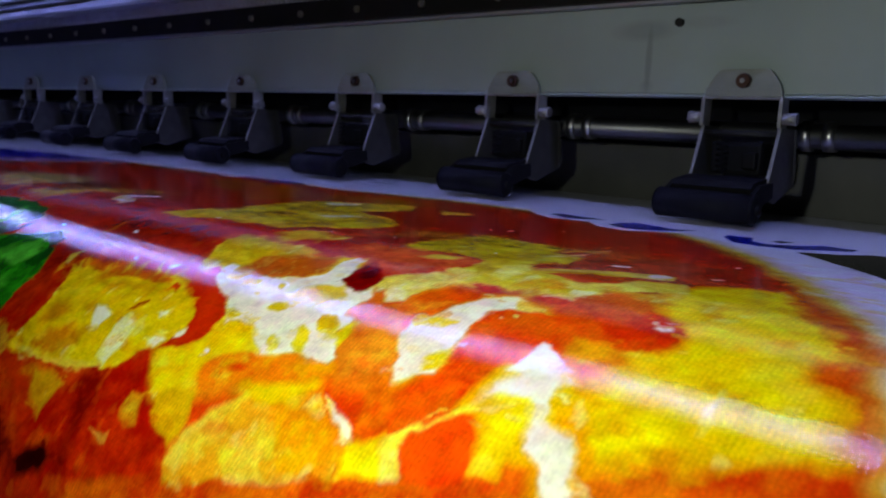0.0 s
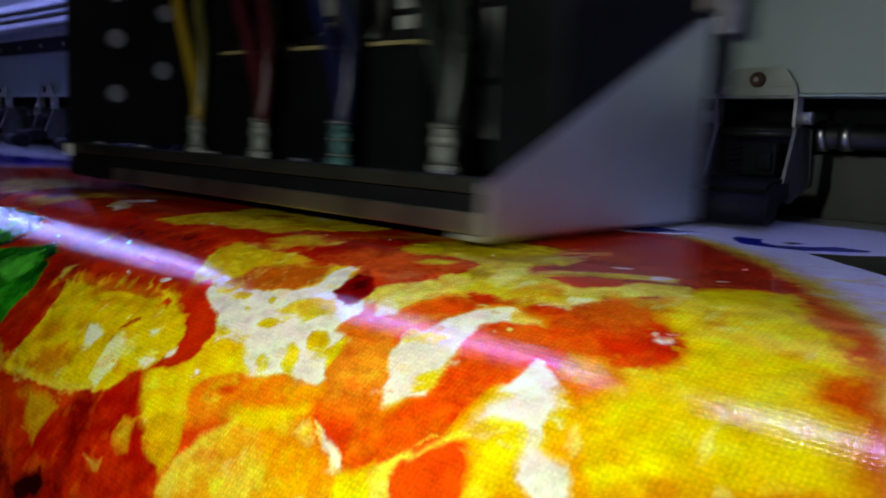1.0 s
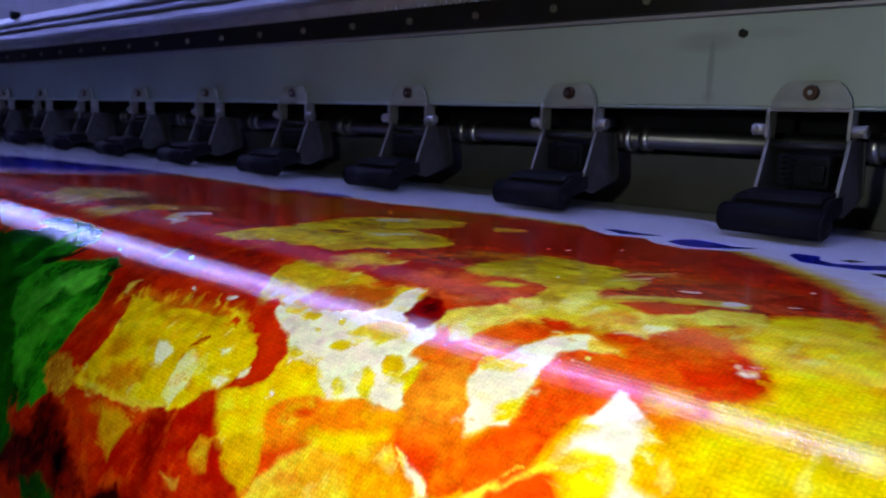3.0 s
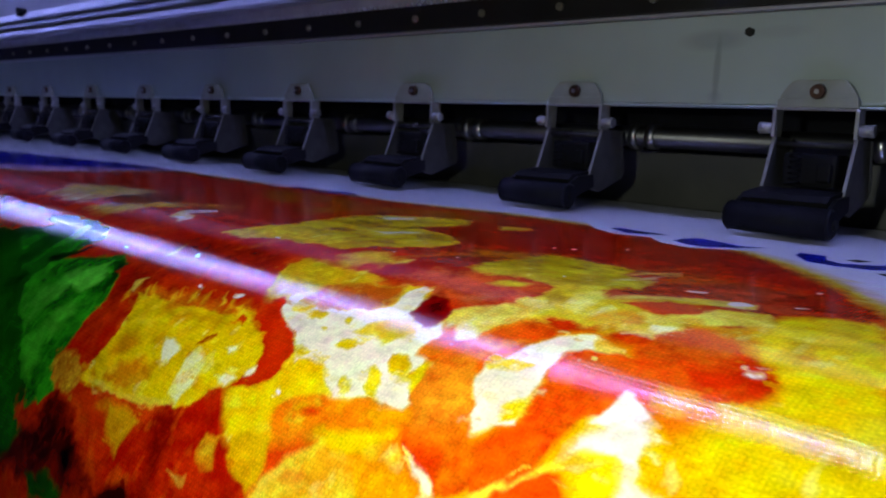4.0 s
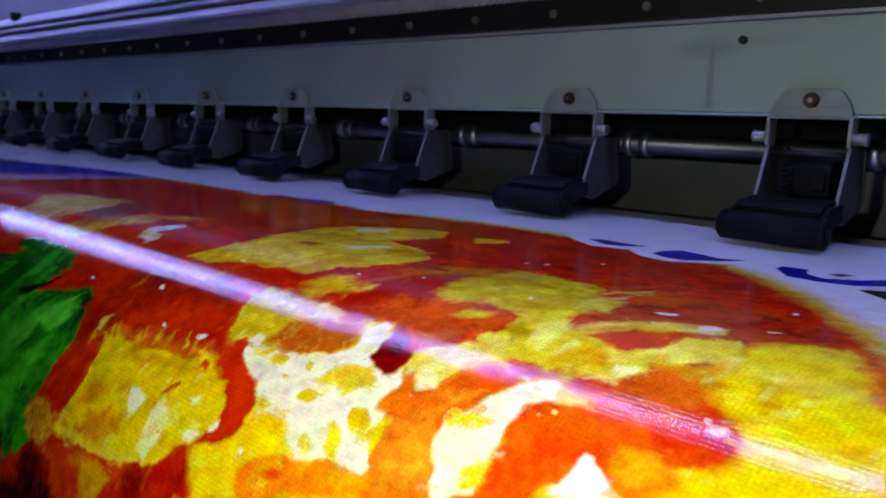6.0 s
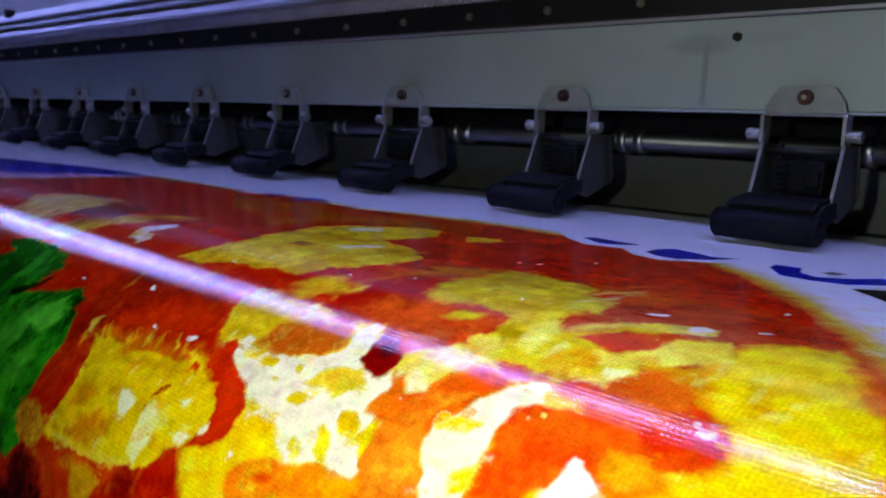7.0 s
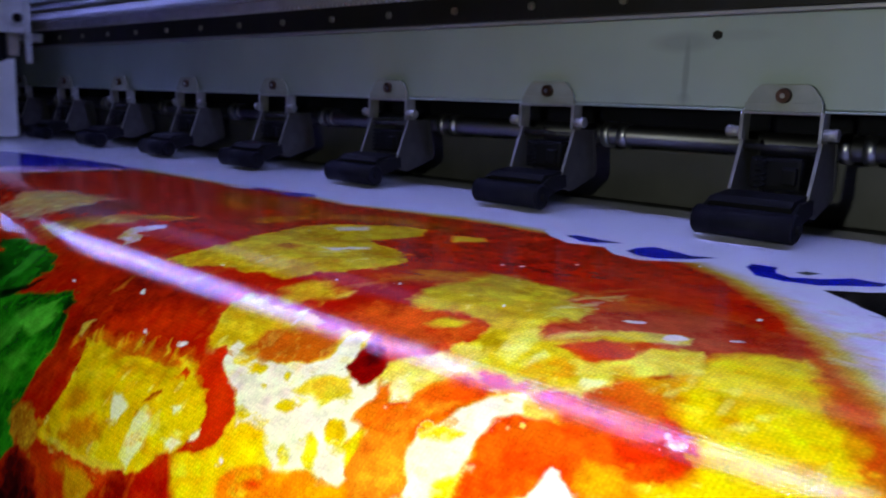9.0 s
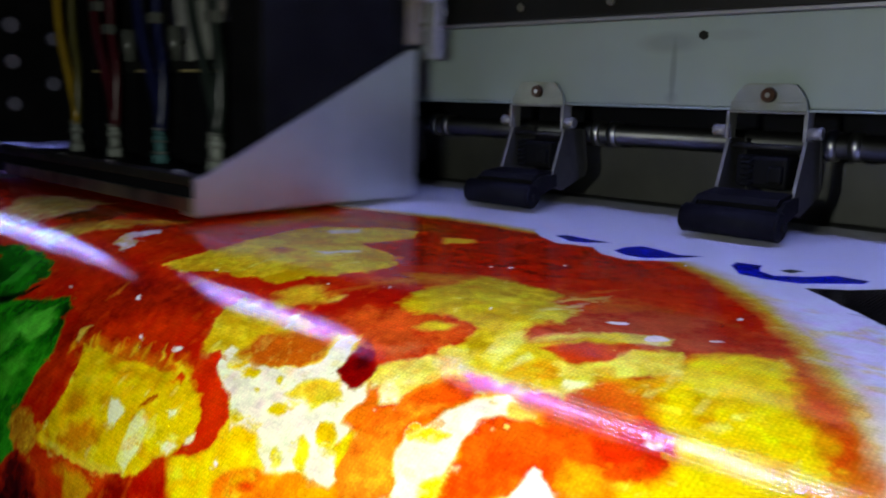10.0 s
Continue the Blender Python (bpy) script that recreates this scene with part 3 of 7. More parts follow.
    art.paint([(-2, 111.4), (4.5, 100.7), (18.9, 102.5), (32.3, 101.4), (23.9, 110.8), (10.4, 112.3)], (190, 100, 14), (200, 130, 24), soft=7, warp=4, alpha=0.5)
    art.paint([(-39.7, 156.7), (-39.2, 144.1), (-32.4, 132.2), (-23.5, 131.8), (-23.7, 145.3), (-29.9, 152.5)], (176, 16, 4), (190, 26, 6), soft=6, warp=3)
    art.paint([(-19.2, 144.2), (-20.6, 138.3), (-17.4, 128.7), (-18.9, 114.3), (-10.4, 110), (4.5, 118.9), (12.1, 131.8), (19, 128.9), (20.2, 124.3), (18.5, 134.4), (16.7, 139.1), (20.8, 145.8), (23.9, 146.5), (27.8, 140.4), (34.8, 134), (44.7, 132.9), (38.4, 139.8), (31.1, 142.9), (29.1, 146.9), (33.2, 149.4), (41.1, 148.8), (46.1, 145.3), (50.5, 135.6), (59.5, 151.2), (52.9, 154.6), (47.2, 157.5), (44.1, 162.4), (36.9, 162.4), (27.4, 160), (12.4, 162.4), (12.4, 164.4), (-0.4, 170.9), (-1.4, 167.8), (6.1, 163.5), (7.7, 159), (9.7, 153.9), (8.7, 149.5), (6.8, 143.2), (2.2, 141.7), (-5.1, 142.4), (-13, 145.1)], (196, 150, 10), (222, 196, 30), soft=4, warp=2, grain=1.5)
    art.paint([(9.4, 152.5), (8.2, 144.4), (13, 134.2), (21.8, 145.9), (31.7, 152.9), (38.9, 154.5), (43.5, 161.4), (34.6, 161.3), (24.9, 158.8), (12.2, 162.1)], (226, 200, 10), (236, 216, 60), soft=6, warp=3, grain=1.4, alpha=0.85)
    art.paint([(29.1, 146.9), (29.6, 144.2), (37, 140), (44.9, 135.9), (51.9, 133.1), (47.2, 144.7), (41.1, 148.8), (33.2, 149.4)], (198, 44, 8), (214, 80, 16), soft=3, warp=1.6)
    art.paint([(-6.4, 153.1), (-2.9, 149.3), (2.2, 145.8), (1.9, 150.3), (-2.6, 153.9)], (226, 190, 40), (206, 120, 30), soft=2.5, warp=2)
    art.paint([(-0.1, 161.9), (1.6, 158.5), (8.3, 158.7), (7, 162.4), (2.5, 163.7)], (226, 160, 110), (190, 60, 20), soft=3.5, warp=3, grain=1.8, alpha=0.75)
    art.paint([(-18.8, 175.4), (-24.3, 168.2), (-22, 159.9), (-19, 157.4), (-17.1, 161.4), (-18.7, 166.1), (-17.8, 172.2)], (226, 190, 30), (236, 214, 80), soft=2, warp=1.6)
    art.paint([(16.9, 156.1), (16, 146.3), (18.3, 142.4), (20.9, 148.1), (22.5, 157.9)], (246, 232, 120), (238, 232, 170), soft=2, warp=1.4, alpha=0.9)
    art.paint([(25.3, 156.6), (25.2, 150.6), (28.4, 153.3), (27.5, 156.9)], (246, 232, 120), (238, 232, 170), soft=2, warp=1.4, alpha=0.9)
    art.paint([(37.5, 155.7), (42.6, 151.3), (46.9, 152.4), (41.5, 156.2)], (246, 232, 120), (238, 232, 170), soft=2, warp=1.4, alpha=0.9)
    art.paint([(41.6, 160.7), (43.2, 156.7), (46.9, 155.4), (46.1, 158.9), (43.7, 161.8)], (246, 232, 120), (238, 232, 170), soft=2, warp=1.4, alpha=0.9)
    art.paint([(12.2, 162.1), (11.5, 155), (12, 151.2), (15, 155.7), (16.2, 161.6)], (246, 232, 120), (238, 232, 170), soft=2, warp=1.4, alpha=0.9)
    art.paint([(26.7, 158), (30.6, 153.5), (35.5, 155), (38.5, 157.2), (33.2, 159.3)], (226, 130, 14), (236, 170, 20), soft=4, warp=2, alpha=0.8)
    art.paint([(-43, 152.6), (-42.9, 150.3), (-41.5, 147.8), (-40.9, 150.8)], (232, 206, 110), soft=2.2, warp=1.5, alpha=0.6)
    art.paint([(11.2, 144.3), (11.9, 141.6), (14, 138.7), (13.7, 142)], (206, 110, 30), soft=2.2, warp=1.5, alpha=0.6)
    art.paint([(-5.2, 166.5), (-3.2, 164.3), (0.5, 161.7), (-1.1, 164.3)], (150, 14, 4), soft=2.2, warp=1.5, alpha=0.6)
    art.paint([(14, 123.6), (14.8, 117.9), (17.9, 112), (17.3, 118.2)], (240, 226, 170), soft=2.2, warp=1.5, alpha=0.6)
    art.paint([(3.2, 154.2), (6.1, 151), (11.3, 147.2), (8.8, 150.9)], (232, 206, 110), soft=2.2, warp=1.5, alpha=0.6)
    art.paint([(-41.4, 145.4), (-41.2, 142.4), (-39.6, 139), (-38.8, 142.9)], (206, 110, 30), soft=2.2, warp=1.5, alpha=0.6)
    art.paint([(12.4, 136.8), (13.2, 133.2), (15.4, 129.2), (15.2, 133.6)], (150, 14, 4), soft=2.2, warp=1.5, alpha=0.6)
    art.paint([(-2.2, 161.4), (0.2, 159), (4.3, 156), (2.4, 158.9)], (240, 226, 170), soft=2.2, warp=1.5, alpha=0.6)
    art.paint([(12.9, 111.3), (14, 104.7), (17.8, 97.9), (16.9, 105)], (232, 206, 110), soft=2.2, warp=1.5, alpha=0.6)
    art.paint([(8.7, 146.4), (9.2, 144.1), (10.7, 141.7), (10.7, 144.5)], (206, 110, 30), soft=2.2, warp=1.5, alpha=0.6)
    art.paint([(-8.2, 168.1), (-6.6, 166.2), (-3.5, 163.9), (-4.7, 166.3)], (150, 14, 4), soft=2.2, warp=1.5, alpha=0.6)
    art.paint([(12.4, 127.2), (12.8, 122), (15.3, 116.7), (15.2, 122.5)], (240, 226, 170), soft=2.2, warp=1.5, alpha=0.6)
    art.paint([(0.5, 156.1), (3.1, 153.2), (7.7, 149.7), (5.6, 153.1)], (232, 206, 110), soft=2.2, warp=1.5, alpha=0.6)
    art.paint([(-48.6, 149.9), (-45.3, 145.7), (-39.6, 140.1), (-41.5, 145.5)], (206, 110, 30), soft=2.2, warp=1.5, alpha=0.6)
    art.paint([(10.2, 139.3), (10.7, 136.2), (12.6, 133), (12.5, 136.7)], (150, 14, 4), soft=2.2, warp=1.5, alpha=0.6)
    art.paint([(-5.1, 163.2), (-3.1, 160.9), (0.5, 158.3), (-1, 161)], (240, 226, 170), soft=2.2, warp=1.5, alpha=0.6)
    art.paint([(11.3, 115.2), (12, 109.1), (15.1, 102.9), (14.6, 109.5)], (232, 206, 110), soft=2.2, warp=1.5, alpha=0.6)
    art.paint([(2.8, 150.2), (5.6, 146.8), (10.6, 142.7), (8.3, 146.7)], (206, 110, 30), soft=2.2, warp=1.5, alpha=0.6)
    art.paint([(-11.3, 169.8), (-10.1, 168), (-7.6, 166.1), (-8.5, 168.2)], (150, 14, 4), soft=2.2, warp=1.5, alpha=0.6)
    art.paint([(10.7, 130.5), (10.9, 126), (12.8, 121.3), (13, 126.6)], (240, 226, 170), soft=2.2, warp=1.5, alpha=0.6)
    art.paint([(-2.3, 157.9), (-0, 155.3), (4, 152.2), (2.3, 155.3)], (232, 206, 110), soft=2.2, warp=1.5, alpha=0.6)
    art.paint([(10, 102), (11.1, 95), (14.9, 87.8), (14, 95.3)], (206, 110, 30), soft=2.2, warp=1.5, alpha=0.6)
    art.paint([(7.9, 141.7), (8.2, 139.1), (9.5, 136.4), (9.8, 139.7)], (150, 14, 4), soft=2.2, warp=1.5, alpha=0.6)
    art.paint([(-8, 164.9), (-6.5, 162.9), (-3.5, 160.6), (-4.6, 163)], (240, 226, 170), soft=2.2, warp=1.5, alpha=0.6)
    art.paint([(9.7, 119), (9.9, 113.4), (12.4, 107.8), (12.4, 114)], (232, 206, 110), soft=2.2, warp=1.5, alpha=0.6)
    art.paint([(0.2, 152.2), (2.7, 149.2), (7.1, 145.4), (5.2, 149.1)], (206, 110, 30), soft=2.2, warp=1.5, alpha=0.6)
    # smooth yellow cheese
    art.paint([(59.4, 154.7), (57.2, 144.4), (56.6, 138.2), (58.8, 133.3), (64.5, 125.8), (72.2, 119.8), (76.5, 125.1), (85.5, 142.9), (90.4, 151.2), (95.6, 157.1), (98.4, 160.3), (100.3, 163.8), (63.5, 181.6), (66.2, 176.1), (72.3, 170.5), (72, 166.8), (69.1, 164.2), (63.9, 159.6)], (236, 200, 2), (250, 226, 16), soft=5, warp=2, grain=0.6)
    art.paint([(58.9, 185.2), (65.9, 183.9), (73.5, 174.4), (89.4, 167.3), (100.3, 178), (105.1, 189.6), (71.6, 203.6), (66.6, 195.5)], (240, 206, 0), (250, 226, 10), soft=6, warp=2, grain=0.6)
    art.paint([(48.8, 158.9), (52.2, 153.4), (57.6, 146.5), (60.9, 146.7), (64, 157.5), (60.8, 157.2), (53.3, 155.3)], (206, 90, 10), (230, 170, 20), soft=4, warp=2.5)
    art.paint([(75.1, 155.3), (75.1, 156.4), (74.2, 157.3), (73.1, 157.5), (72.2, 156.8), (72.3, 155.7), (73.1, 154.8), (74.3, 154.6)], (246, 232, 120), (250, 226, 16), soft=2, warp=1.5)
    art.paint([(77.5, 151.4), (77.5, 152.1), (77.1, 152.6), (76.5, 152.7), (76, 152.2), (76, 151.4), (76.4, 150.9), (77, 150.9)], (246, 232, 120), soft=2, warp=1)
    # browned rim
    art.paint([(73.6, 118.3), (83.5, 132.1), (91.4, 144), (97.8, 152.5), (102.8, 162.5), (99.6, 164.2), (93.1, 155.1), (86.3, 145), (79.4, 131.7)], (206, 70, 14), (226, 120, 20), soft=7, warp=3)
    art.paint([(-360.9, 203.6), (-287.4, 196.4), (-240.1, 186.4), (-205.7, 180.3), (-152.1, 221.7), (-132.7, 236.9), (-139.7, 246.4), (-124.5, 255.9), (-145.6, 268.2)], (6, 48, 5), (26, 104, 14), soft=2.7, warp=3)
    art.paint([(-141.6, 265.9), (-126.3, 249.5), (-119, 243.8), (-97.2, 256.8)], (40, 8, 4), (110, 22, 8), soft=5.4, warp=3)
    # basil leaves
    art.paint([(-239.5, 176.8), (-228.7, 173.2), (-210.8, 173), (-186.1, 175.3), (-176.2, 180.8), (-180, 187.2), (-181.7, 197.2), (-186.7, 200.4)], (15, 75, 11), (37, 135, 24), soft=1.2, warp=1.5)
    art.paint([(-187.1, 200.2), (-174.3, 195.4), (-157.3, 188.3), (-148.3, 186), (-140.7, 189.4), (-136.1, 200), (-133.2, 205.6), (-128.9, 207.1), (-138, 211.6), (-132.4, 220), (-133.3, 226.4), (-127.5, 233.6), (-118.2, 236.2), (-126.2, 241.4)], (18, 93, 14), (49, 166, 26), soft=1.2, warp=1.5)
    art.paint([(-240.8, 190.1), (-197.5, 182.7), (-186.9, 180.2), (-186.7, 197.3), (-189.7, 211.5)], (13, 65, 11), (34, 130, 21), soft=2.7, warp=2)
    art.paint([(-189.7, 211.5), (-186.7, 197.3), (-159.1, 188.6), (-149.2, 186.2), (-141.8, 189.3), (-130.5, 203.4), (-130.3, 210.7), (-128.7, 219.2), (-129.7, 229.7), (-126.3, 238.2), (-131.3, 245.1)], (18, 93, 14), (49, 166, 26), soft=1.62, warp=1.5)
    art.paint([(-166.4, 203.8), (-158.5, 195.5), (-150.6, 188.8), (-144.6, 195.7), (-146.4, 205), (-154.7, 204.5)], (90, 208, 49), (54, 169, 29), soft=3, warp=2)
    art.paint([(-153.6, 216.5), (-145.1, 208.7), (-139, 213.1), (-142.2, 222.7)], (78, 195, 41), (42, 150, 24), soft=3, warp=2)
    art.paint([(-133.3, 206.1), (-138.6, 195.4), (-140.9, 189.5), (-146.8, 188.3), (-139.3, 199.2)], (10, 44, 9), soft=2, warp=1)
    art.paint([(-188.9, 199.3), (-174.7, 189.8), (-173.7, 185.1), (-181.9, 191.6), (-193.2, 197.2)], (4, 24, 4), soft=2, warp=1)
    art.paint([(-199.5, 191.4), (-202.3, 176.8), (-195.3, 176.1), (-191.7, 189.6)], (61, 176, 39), soft=2, warp=1, alpha=0.7)
    art.paint([(-181.9, 215.2), (-170.7, 207.3), (-164.1, 195.6), (-159.6, 210.2), (-165.3, 223.6)], (82, 195, 46), (42, 143, 24), soft=4.05, warp=2, alpha=0.8)
    art.paint([(-157, 228.2), (-150.2, 217.7), (-141.2, 228.5), (-138.7, 239.7)], (66, 182, 36), soft=4.05, warp=2, alpha=0.7)
    # burnt edge
    art.paint([(-123.6, 251.6), (-120.9, 242.2), (-115.5, 236.2), (-106, 237), (-94.6, 244.6), (-80.2, 249.3), (-66, 246.1), (-54.4, 245), (-55.6, 247), (-110.8, 266.3)], (46, 8, 4), (130, 24, 8), soft=5.4, warp=3)
    art.paint([(-102.3, 248.6), (-98.9, 244.3), (-91.6, 250), (-94.1, 253.9)], (10, 4, 2), soft=4.05, warp=2)
    art.paint([(-116.2, 259.2), (-101.1, 256.2), (-91.1, 257.3), (-93.6, 260.2), (-110.8, 266.3)], (10, 50, 6), (30, 90, 14), soft=2.7, warp=2)
    # yellow cheese piece
    art.paint([(-106.4, 218.5), (-107.6, 212.8), (-111.2, 204.8), (-116.9, 198.5), (-109.5, 198.6), (-101.9, 198), (-93, 198.5), (-81.6, 197.2), (-70.4, 195.8), (-66.8, 193.9), (-67.4, 191.6), (-64, 191.4), (-59.5, 193.9), (-54.1, 194.5), (-43.9, 202), (-41.2, 205.1), (-42.8, 207.3), (-42.8, 209.7), (-45.4, 211.4), (-47.7, 212.9), (-49.8, 214.6), (-51.5, 217.4), (-56.8, 222), (-61.5, 224.1), (-74.4, 224.5), (-83.5, 225.9), (-94.4, 228.4), (-98.9, 226.5), (-107.6, 226.8), (-109.5, 223.8)], (232, 170, 4), (248, 226, 24), soft=1, warp=1.4, shift=0.2, grain=1.5)
    art.paint([(-116.5, 198.8), (-93, 199), (-70, 196.1), (-61.8, 193.1), (-65.6, 190.2), (-73.2, 191.5), (-96.5, 194.2), (-110.6, 194.9)], (206, 84, 12), (226, 150, 16), soft=5, warp=3, alpha=0.7)
    art.paint([(-97.1, 223.3), (-89, 218.1), (-83.6, 214.3), (-80.4, 218.6), (-71.3, 221.7), (-84.8, 224.7), (-92.3, 225.4)], (196, 80, 10), (226, 150, 12), soft=3, warp=2)
    art.paint([(-109.2, 224.1), (-108, 218.5), (-102.7, 218.8), (-98, 224.5), (-105.4, 225.8)], (206, 120, 12), (232, 196, 40), soft=3, warp=2)
    art.paint([(-85.8, 208.5), (-82.2, 206.7), (-77.1, 210.9), (-78, 212.6), (-81.3, 211.9)], (244, 242, 196), (246, 232, 120), soft=1, warp=1.2)
    art.paint([(-68.4, 210.2), (-64.6, 207.6), (-60.6, 210.1), (-59, 214.9), (-59.1, 218.7), (-60.4, 223.4), (-63.5, 223.1), (-64.7, 217.1)], (244, 242, 196), (246, 232, 120), soft=1, warp=1.2)
    art.paint([(-57.8, 204.4), (-55.5, 202.7), (-53.2, 204.1), (-55.4, 205.7)], (246, 232, 120), soft=1, warp=1)
    art.paint([(-70.8, 207), (-68.6, 203.9), (-66.6, 201.6), (-65.8, 203.4), (-68.2, 206.7)], (176, 60, 10), soft=0.8, warp=0.5)
    art.paint([(-96.6, 227.1), (-84.3, 225.2), (-71.1, 222.8), (-61.7, 223.3), (-62.6, 224.6), (-75.1, 225.4), (-88.7, 228), (-95.5, 228.8)], (240, 222, 120), (226, 190, 30), soft=1.2, warp=1)
    art.paint([(-70.4, 191.7), (-69, 190.4), (-64.5, 191.5), (-60.3, 194.2), (-62.1, 195.6), (-63.8, 192.7), (-67.1, 193.2)], (226, 190, 20), (230, 150, 20), soft=1, warp=0.8)
    art.paint([(-111, 228), (-107.8, 220.4), (-107.3, 211.7), (-111.7, 201.7), (-100.8, 201.6), (-95.6, 197.9), (-82.1, 196.3), (-68.9, 195.1), (-66.2, 190.7), (-56.2, 192.6), (-42.9, 202.3), (-41.5, 206.2), (-48.4, 213.3), (-53.5, 217.4), (-62.8, 224.3), (-76.5, 225.5), (-92.1, 228.2), (-107.5, 229.6)], (226, 176, 2), (244, 222, 20), soft=2.7, warp=1.6, grain=1.4)
    art.paint([(-114.3, 202.7), (-94.1, 197.1), (-71.9, 194.8), (-62.9, 197.1), (-79.9, 200), (-91.5, 205.5), (-105.2, 207.1)], (206, 90, 12), (232, 170, 16), soft=5, warp=4, grain=1.6, alpha=0.8)
    art.paint([(-94.1, 226.7), (-90.5, 223), (-84.1, 218.3), (-79.9, 219.9), (-80.7, 225.3), (-90.4, 227.8)], (206, 90, 10), (232, 150, 12), soft=4.05, warp=2, grain=1.4)
    art.paint([(-108.7, 223.5), (-105.9, 213.8), (-99.5, 213.1), (-98.7, 219.8), (-101.1, 226)], (206, 120, 12), (240, 206, 30), soft=4.05, warp=2.5, grain=1.6, alpha=0.8)
    art.paint([(-86.4, 209.6), (-83.5, 207.5), (-79.4, 207.6), (-76.3, 211.4), (-76.8, 214.3), (-80.9, 212.7)], (244, 242, 196), (246, 232, 120), soft=1.62, warp=0.8)
    art.paint([(-62.7, 223.9), (-64, 220.2), (-66.6, 214), (-70.2, 208.6), (-66.4, 207.4), (-61.6, 209.7), (-59.4, 215.4), (-60.1, 221.4)], (244, 242, 196), (246, 232, 120), soft=1.62, warp=0.8)
    art.paint([(-62.7, 206.2), (-55.8, 202.5), (-54.7, 204.4), (-60.1, 206.9)], (246, 232, 120), (244, 242, 196), soft=1.62, warp=0.8)
    art.paint([(-52, 213), (-50.9, 210.6), (-43.1, 205.3), (-41.5, 206.2), (-46.2, 211.2), (-49.8, 213.7)], (244, 242, 196), (246, 232, 120), soft=1.62, warp=0.8)
    art.paint([(-104.9, 227.2), (-91.8, 227.3), (-77.7, 224.8), (-65.5, 223.1), (-64.7, 224.2), (-77.7, 226.1), (-93.5, 228.8)], (246, 232, 120), (226, 190, 40), soft=1.62, warp=0.8)
    art.paint([(-69.6, 206.4), (-67.2, 201.4), (-65.9, 202.1), (-67.7, 206.9)], (176, 60, 10), soft=1.08, warp=0.4)
    art.paint([(-65.1, 195.5), (-64.8, 193.2), (-61.2, 193.4), (-60.5, 196.4)], (196, 60, 10), soft=1.35, warp=0.6, alpha=0.8)
    art.paint([(-130.1, 233), (-131.4, 228.6), (-125.4, 225.2), (-116.2, 225.4), (-111.6, 227), (-109, 231.5), (-112.5, 234.3), (-122.1, 236)], (166, 110, 16), (216, 176, 40), soft=2.5, warp=2.5, grain=1.5, alpha=0.9)
    art.paint([(-51.2, 195.5), (-60, 184.6), (-57.6, 183.4), (-51.2, 187.7), (-39.5, 193.5), (-33.8, 198.5), (-33.5, 205.2), (-35, 208.6), (-40, 211.3), (-44.5, 211.7), (-40.4, 206)], (196, 28, 6), (214, 56, 8), soft=1.5, warp=1)
    art.paint([(0.8, 177.3), (-1.9, 172.4), (-1.4, 169.9), (6.3, 165.8), (11.1, 162.5), (12.5, 166.6), (9.8, 171.8), (9.1, 175.1), (7.1, 179), (3.7, 180)], (236, 204, 30), (240, 222, 100), soft=1.6, warp=1)
    art.paint([(4.5, 178.6), (4.4, 175), (7.2, 175.8), (7.9, 179.4)], (244, 242, 196), (246, 232, 120), soft=1, warp=0.6)
    art.paint([(-120.7, 203.5), (-122.7, 200.1), (-122.9, 197.4), (-119.3, 201.7)], (226, 170, 20), soft=1.6, warp=1.2, alpha=0.75)
    art.paint([(-118.7, 200.9), (-120.8, 197.5), (-121.1, 194.8), (-117.2, 199.2)], (206, 100, 14), soft=1.6, warp=1.2, alpha=0.75)
    art.paint([(-112.3, 201.1), (-114.5, 197.7), (-114.6, 195.1), (-111, 199.4)], (236, 200, 40), soft=1.6, warp=1.2, alpha=0.75)
    art.paint([(-110.4, 198.6), (-112.6, 195.2), (-113, 192.5), (-109.1, 196.9)], (226, 170, 20), soft=1.6, warp=1.2, alpha=0.75)
    art.paint([(-104.4, 198.8), (-106.4, 195.5), (-106.8, 192.8), (-103, 197.2)], (206, 100, 14), soft=1.6, warp=1.2, alpha=0.75)
    art.paint([(-98.4, 199.1), (-100.3, 195.8), (-100.6, 193.2), (-97.2, 197.4)], (236, 200, 40), soft=1.6, warp=1.2, alpha=0.75)
    art.paint([(-96.7, 196.6), (-98.7, 193.3), (-99.1, 190.7), (-95.4, 195)], (226, 170, 20), soft=1.6, warp=1.2, alpha=0.75)
    art.paint([(-90.9, 196.9), (-93, 193.6), (-93.3, 191), (-89.7, 195.3)], (206, 100, 14), soft=1.6, warp=1.2, alpha=0.75)
    art.paint([(-89.3, 194.5), (-91.4, 191.2), (-91.9, 188.5), (-88.2, 192.9)], (236, 200, 40), soft=1.6, warp=1.2, alpha=0.75)
    art.paint([(-83.8, 194.8), (-85.9, 191.5), (-86.3, 188.9), (-82.7, 193.2)], (226, 170, 20), soft=1.6, warp=1.2, alpha=0.75)
    art.paint([(-78.5, 195.1), (-80.3, 191.9), (-80.8, 189.3), (-77.4, 193.5)], (206, 100, 14), soft=1.6, warp=1.2, alpha=0.75)
    art.paint([(-77, 192.7), (-79, 189.5), (-79.4, 186.9), (-75.9, 191.2)], (236, 200, 40), soft=1.6, warp=1.2, alpha=0.75)
    art.paint([(-71.8, 193.1), (-73.8, 189.8), (-74.1, 187.3), (-70.8, 191.5)], (226, 170, 20), soft=1.6, warp=1.2, alpha=0.75)
    art.paint([(-66.8, 193.4), (-68.7, 190.2), (-69, 187.7), (-65.9, 191.8)], (206, 100, 14), soft=1.6, warp=1.2, alpha=0.75)
